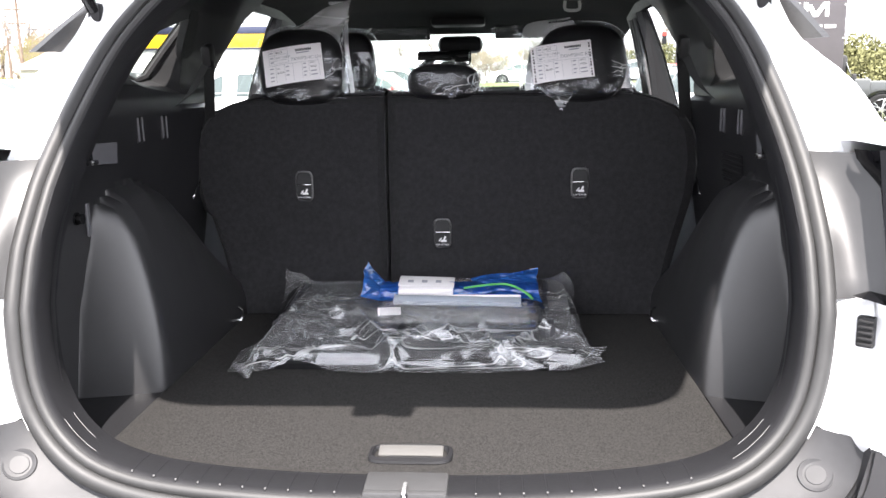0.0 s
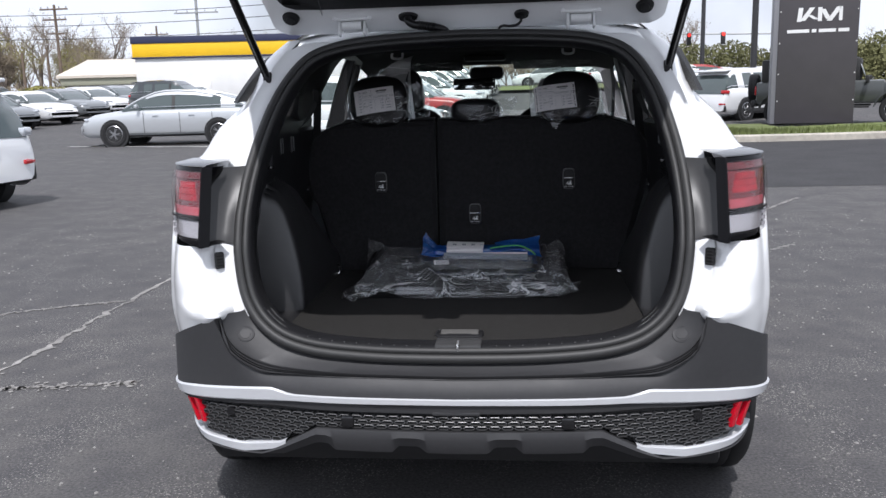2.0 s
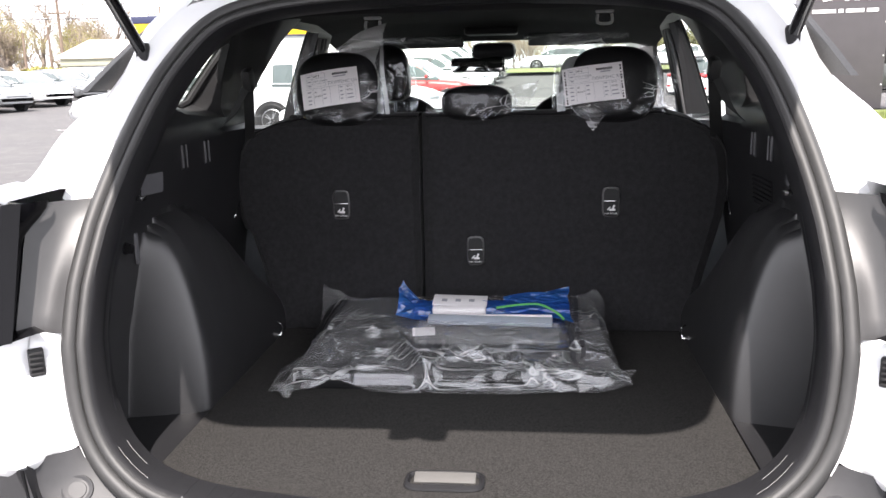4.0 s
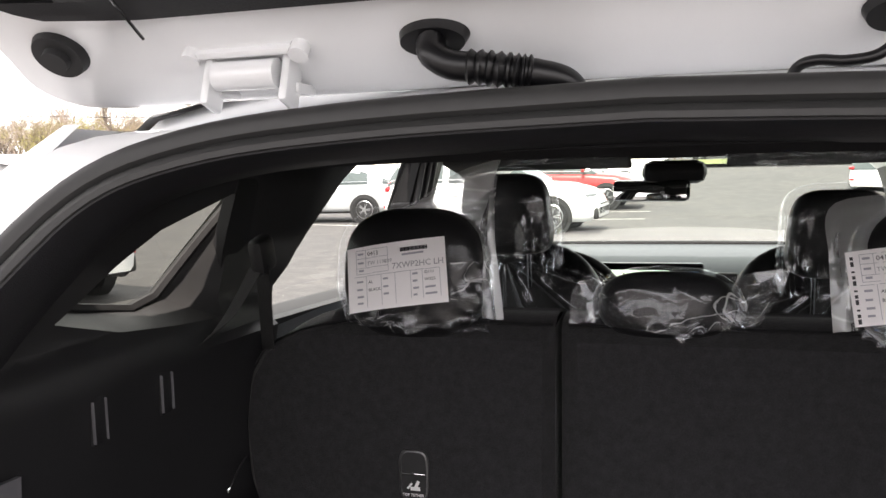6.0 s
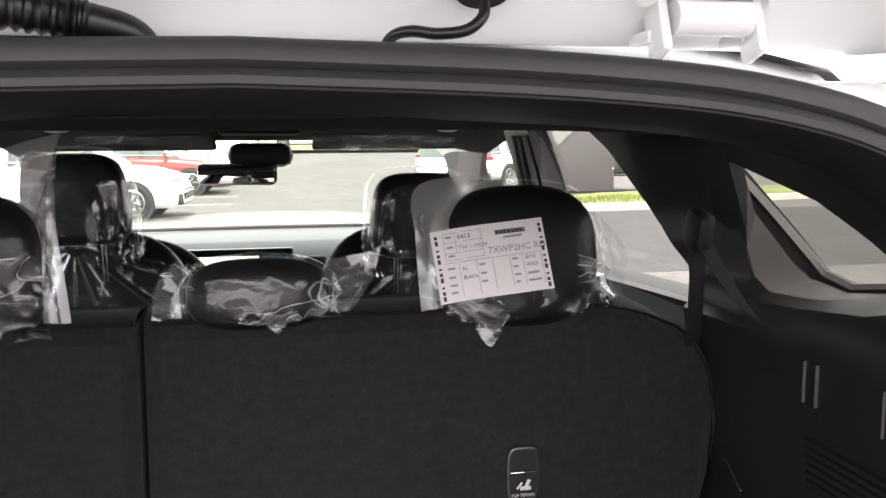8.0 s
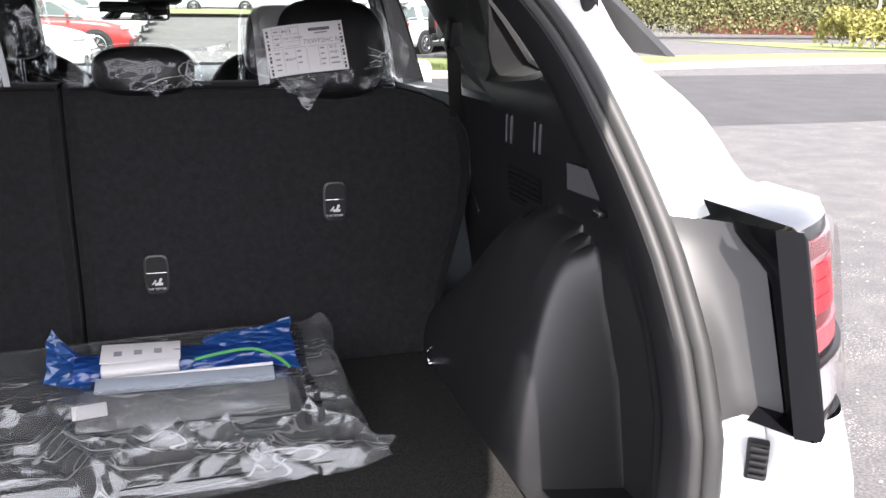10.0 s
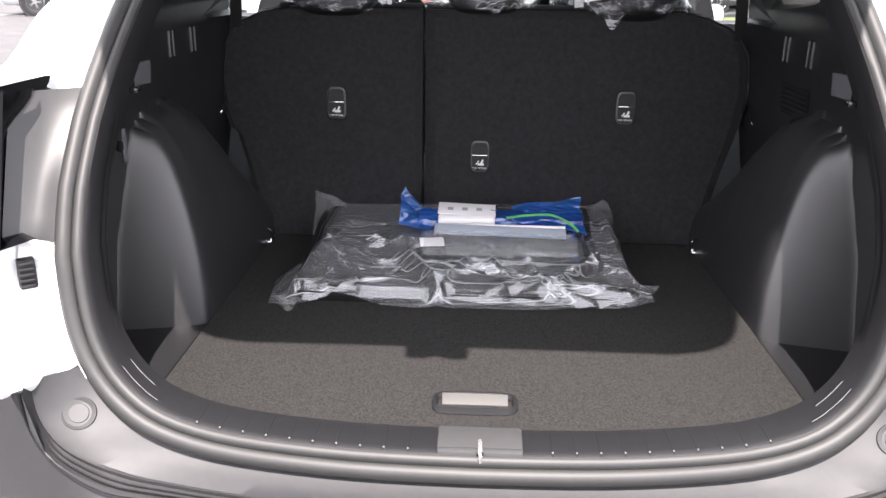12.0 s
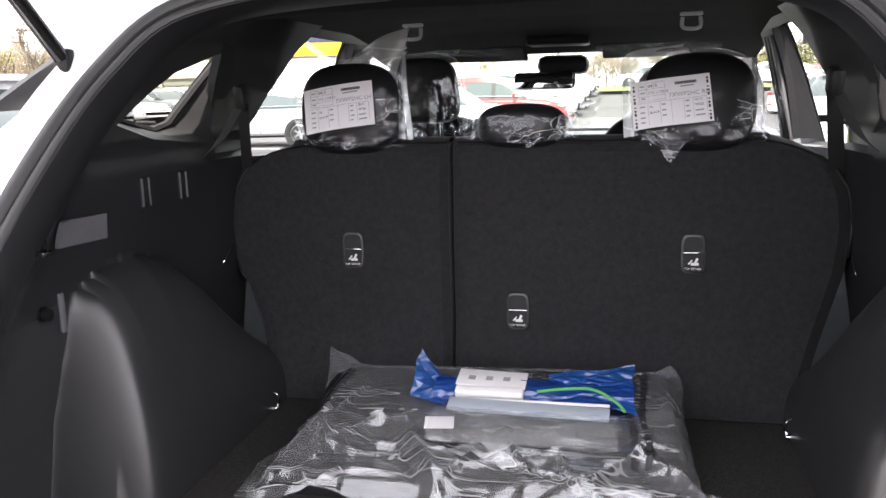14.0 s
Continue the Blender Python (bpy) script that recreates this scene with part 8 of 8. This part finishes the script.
utility_pole(12.4, 58, 14, (), bpy.data.materials["dark lamp post"], "street_lamp", "dark thin lamp post")
utility_pole(24.0, 50, 11, ((10.0, 2.0),), pole_metal, "street_lamp", "thin grey street lamp")
signal_red = lit("lit red signal", (0.8, 0.03, 0.02), 1.5)
sigp = thing("traffic_signal", "traffic signal hanging from a long grey arm", "traffic signal")
bm = bmesh.new()
rod(bm, (18.5, 62, 0), (18.5, 62, 4.6), 0.10, 8)
rod(bm, (18.5, 62, 4.4), (10.8, 62, 4.6), 0.05, 8)
part("mast", bm, pole_metal, sigp)
for x in (12.2, 14.6):
    head = part("signal_head", box(bmesh.new(), (x, 61.8, 4.2), (0.30, 0.25, 0.85), 0.03), car_plastic, sigp)
    part("red_light", rod(bmesh.new(), (x, 61.69, 4.48), (x, 61.65, 4.48), 0.12, 14), signal_red, head, "lit red signal light")
for z in (7.4, 8.6, 9.6):
    bm = tube([Vector((-75 + 80 * i / 20, 78 - 6 * i / 20, z + 1.5 * ((i - 10) / 10) ** 2 - 0.8)) for i in range(21)], 0.03, 4)
    part("overhead_cable", bm, car_plastic, None, "thin black overhead cable", kind="structure")["category"] = "cable"

# woods: a few bare spring trees, repeated
# distance haze is put into the bark as a lighter colour
bark = mat("haze lightened bark", (0.24, 0.20, 0.165), 0.9, 0, 0, 0.3, 4)


def tree(seed, height, leaf_mat, leaves, spread=1.0, low=0.25):
    rng = random.Random(seed)
    tr = thing("tree", "bare spring tree with fine twigs and first leaves", "tree", "woods")
    bm = bmesh.new()
    tips = []

    def limb(p, d, ln, r, depth):
        q = p + d * ln
        mid = p.lerp(q, 0.5) + Vector((rng.gauss(0, 0.05), rng.gauss(0, 0.05), rng.gauss(0, 0.03))) * ln
        tube([p, mid, q], r, 5 if depth < 2 else 3, bm=bm, radii=[r, r * 0.8, r * 0.6])
        if depth >= 2:
            tips.append((mid, q))
        if depth == 4:
            return
        for k in range(3 if depth else 5):
            a = rng.uniform(0, 6.28)
            tilt = rng.uniform(0.35, 0.85) * spread
            nd = (d + Vector((math.cos(a), math.sin(a), 0.15)) * tilt).normalized()
            start = p.lerp(q, rng.uniform(0.45, 1.0))
            limb(start, nd, ln * rng.uniform(0.55, 0.8), r * 0.52, depth + 1)
    limb(Vector((0, 0, 0)), Vector((rng.gauss(0, 0.05), rng.gauss(0, 0.05), 1)).normalized(), height * 0.36, height * 0.022, 0)
    part("trunk", bm, bark, tr)
    lf = bmesh.new()
    for k in range(leaves):
        a, b = rng.choice(tips)
        c = a.lerp(b, rng.random()) + Vector((rng.gauss(0, 0.22), rng.gauss(0, 0.22), rng.gauss(0, 0.2)))
        s_ = rng.uniform(0.022, 0.060)
        q = Euler((rng.uniform(0, 3), rng.uniform(0, 3), rng.uniform(0, 3))).to_matrix()
        lf.faces.new([lf.verts.new(c + q @ Vector(v) * s_) for v in ((-1, -0.5, 0), (1, -0.6, 0), (0.7, 0.8, 0.2), (-0.6, 0.7, 0))])
    part("crown", lf, leaf_mat, tr, smooth=False)
    return tr


bud = mat("brown spring buds", (0.26, 0.215, 0.15), 0.8, 0, 0, 0.3, 1.5)
fresh = mat("yellow green leaves", (0.25, 0.235, 0.07), 0.8, 0, 0, 0.3, 1.5)
olive_leaf = mat("olive spring leaves", (0.135, 0.135, 0.055), 0.8, 0, 0, 0.35, 1.2)
needle = mat("dark evergreen needles", (0.035, 0.055, 0.03), 0.9, 0, 0, 0.3, 1.5)
rng = random.Random(5)
kinds = [tree(31, 8.5, bud, 1500, 1.0), tree(32, 7.5, fresh, 1500, 1.1), tree(33, 7.0, bud, 2000, 1.2), tree(34, 9.5, bud, 1100, 0.9)]
spots = []
for k in range(130):
    x = rng.uniform(-105, -24)
    spots.append((x, 90 + rng.uniform(-8, 16) + 0.1 * abs(x + 60)))
for k in range(44):
    spots.append((rng.uniform(14, 90), rng.uniform(84, 112)))
for k in range(30):
    spots.append((rng.uniform(-24, 16), rng.uniform(100, 125)))
for i, kt in enumerate(kinds):
    kt.matrix_world = pose(-58 + 9 * i, 88 + i, 0)
for x, y in spots:
    s_ = rng.uniform(0.75, 1.1) * (1.35 if x < -50 else 0.95)
    copy_thing(rng.choice(kinds), pose(x, y, 0, 0, 0, rng.uniform(0, 360)) @ Matrix.Scale(s_, 4))
# bushes and hedges, as stuff
def hedge(name, x0, y0, x1, y1, h, d, material, count, label):
    rng = random.Random(int(abs(x0 * 7 + y0)))
    bm = bmesh.new()
    for k in range(count):
        f = rng.random()
        px, py = x0 + (x1 - x0) * f, y0 + (y1 - y0) * f
        a = rng.uniform(0, math.pi)
        z = h * (0.05 + 0.95 * math.sin(a) ** 0.5 * rng.uniform(0.6, 1.0)) * (0.85 + 0.25 * noise.noise(Vector((px * 0.4, py * 0.4, 0))))
        c = Vector((px, py + d * math.cos(a) * 0.5, max(0.1, z)))
        s_ = rng.uniform(0.05, 0.11)
        q = Euler((rng.uniform(0, 3), rng.uniform(0, 3), rng.uniform(0, 3))).to_matrix()
        bm.faces.new([bm.verts.new(c + q @ Vector(v) * s_) for v in ((-1, -0.5, 0), (1, -0.6, 0), (0.7, 0.8, 0.2), (-0.6, 0.7, 0))])
    o = part(name, bm, material, None, label, smooth=False, kind="stuff")
    o["category"] = "hedge"


hedge("hedge", 13, 44, 46, 40, 3.3, 2.6, olive_leaf, 34000, "clipped olive green hedge")
hedge("hedge", 8, 66, 40, 62, 4.6, 4.0, olive_leaf, 30000, "yellow green bushes along the road")
hedge("undergrowth", -80, 84, -22, 82, 3.0, 5.0, bud, 16000, "brown undergrowth at the wood's edge")
hedge("bush", -38, 60, -34, 60, 2.4, 2.5, fresh, 2600, "yellow green flowering bush")
hedge("hedge", 26, 30, 40, 22, 2.0, 2.0, fresh, 12000, "yellow bushes before the brick building")
hedge("conifer", 33, 70, 36, 70, 6.0, 3.0, needle, 3500, "dark evergreen tree")
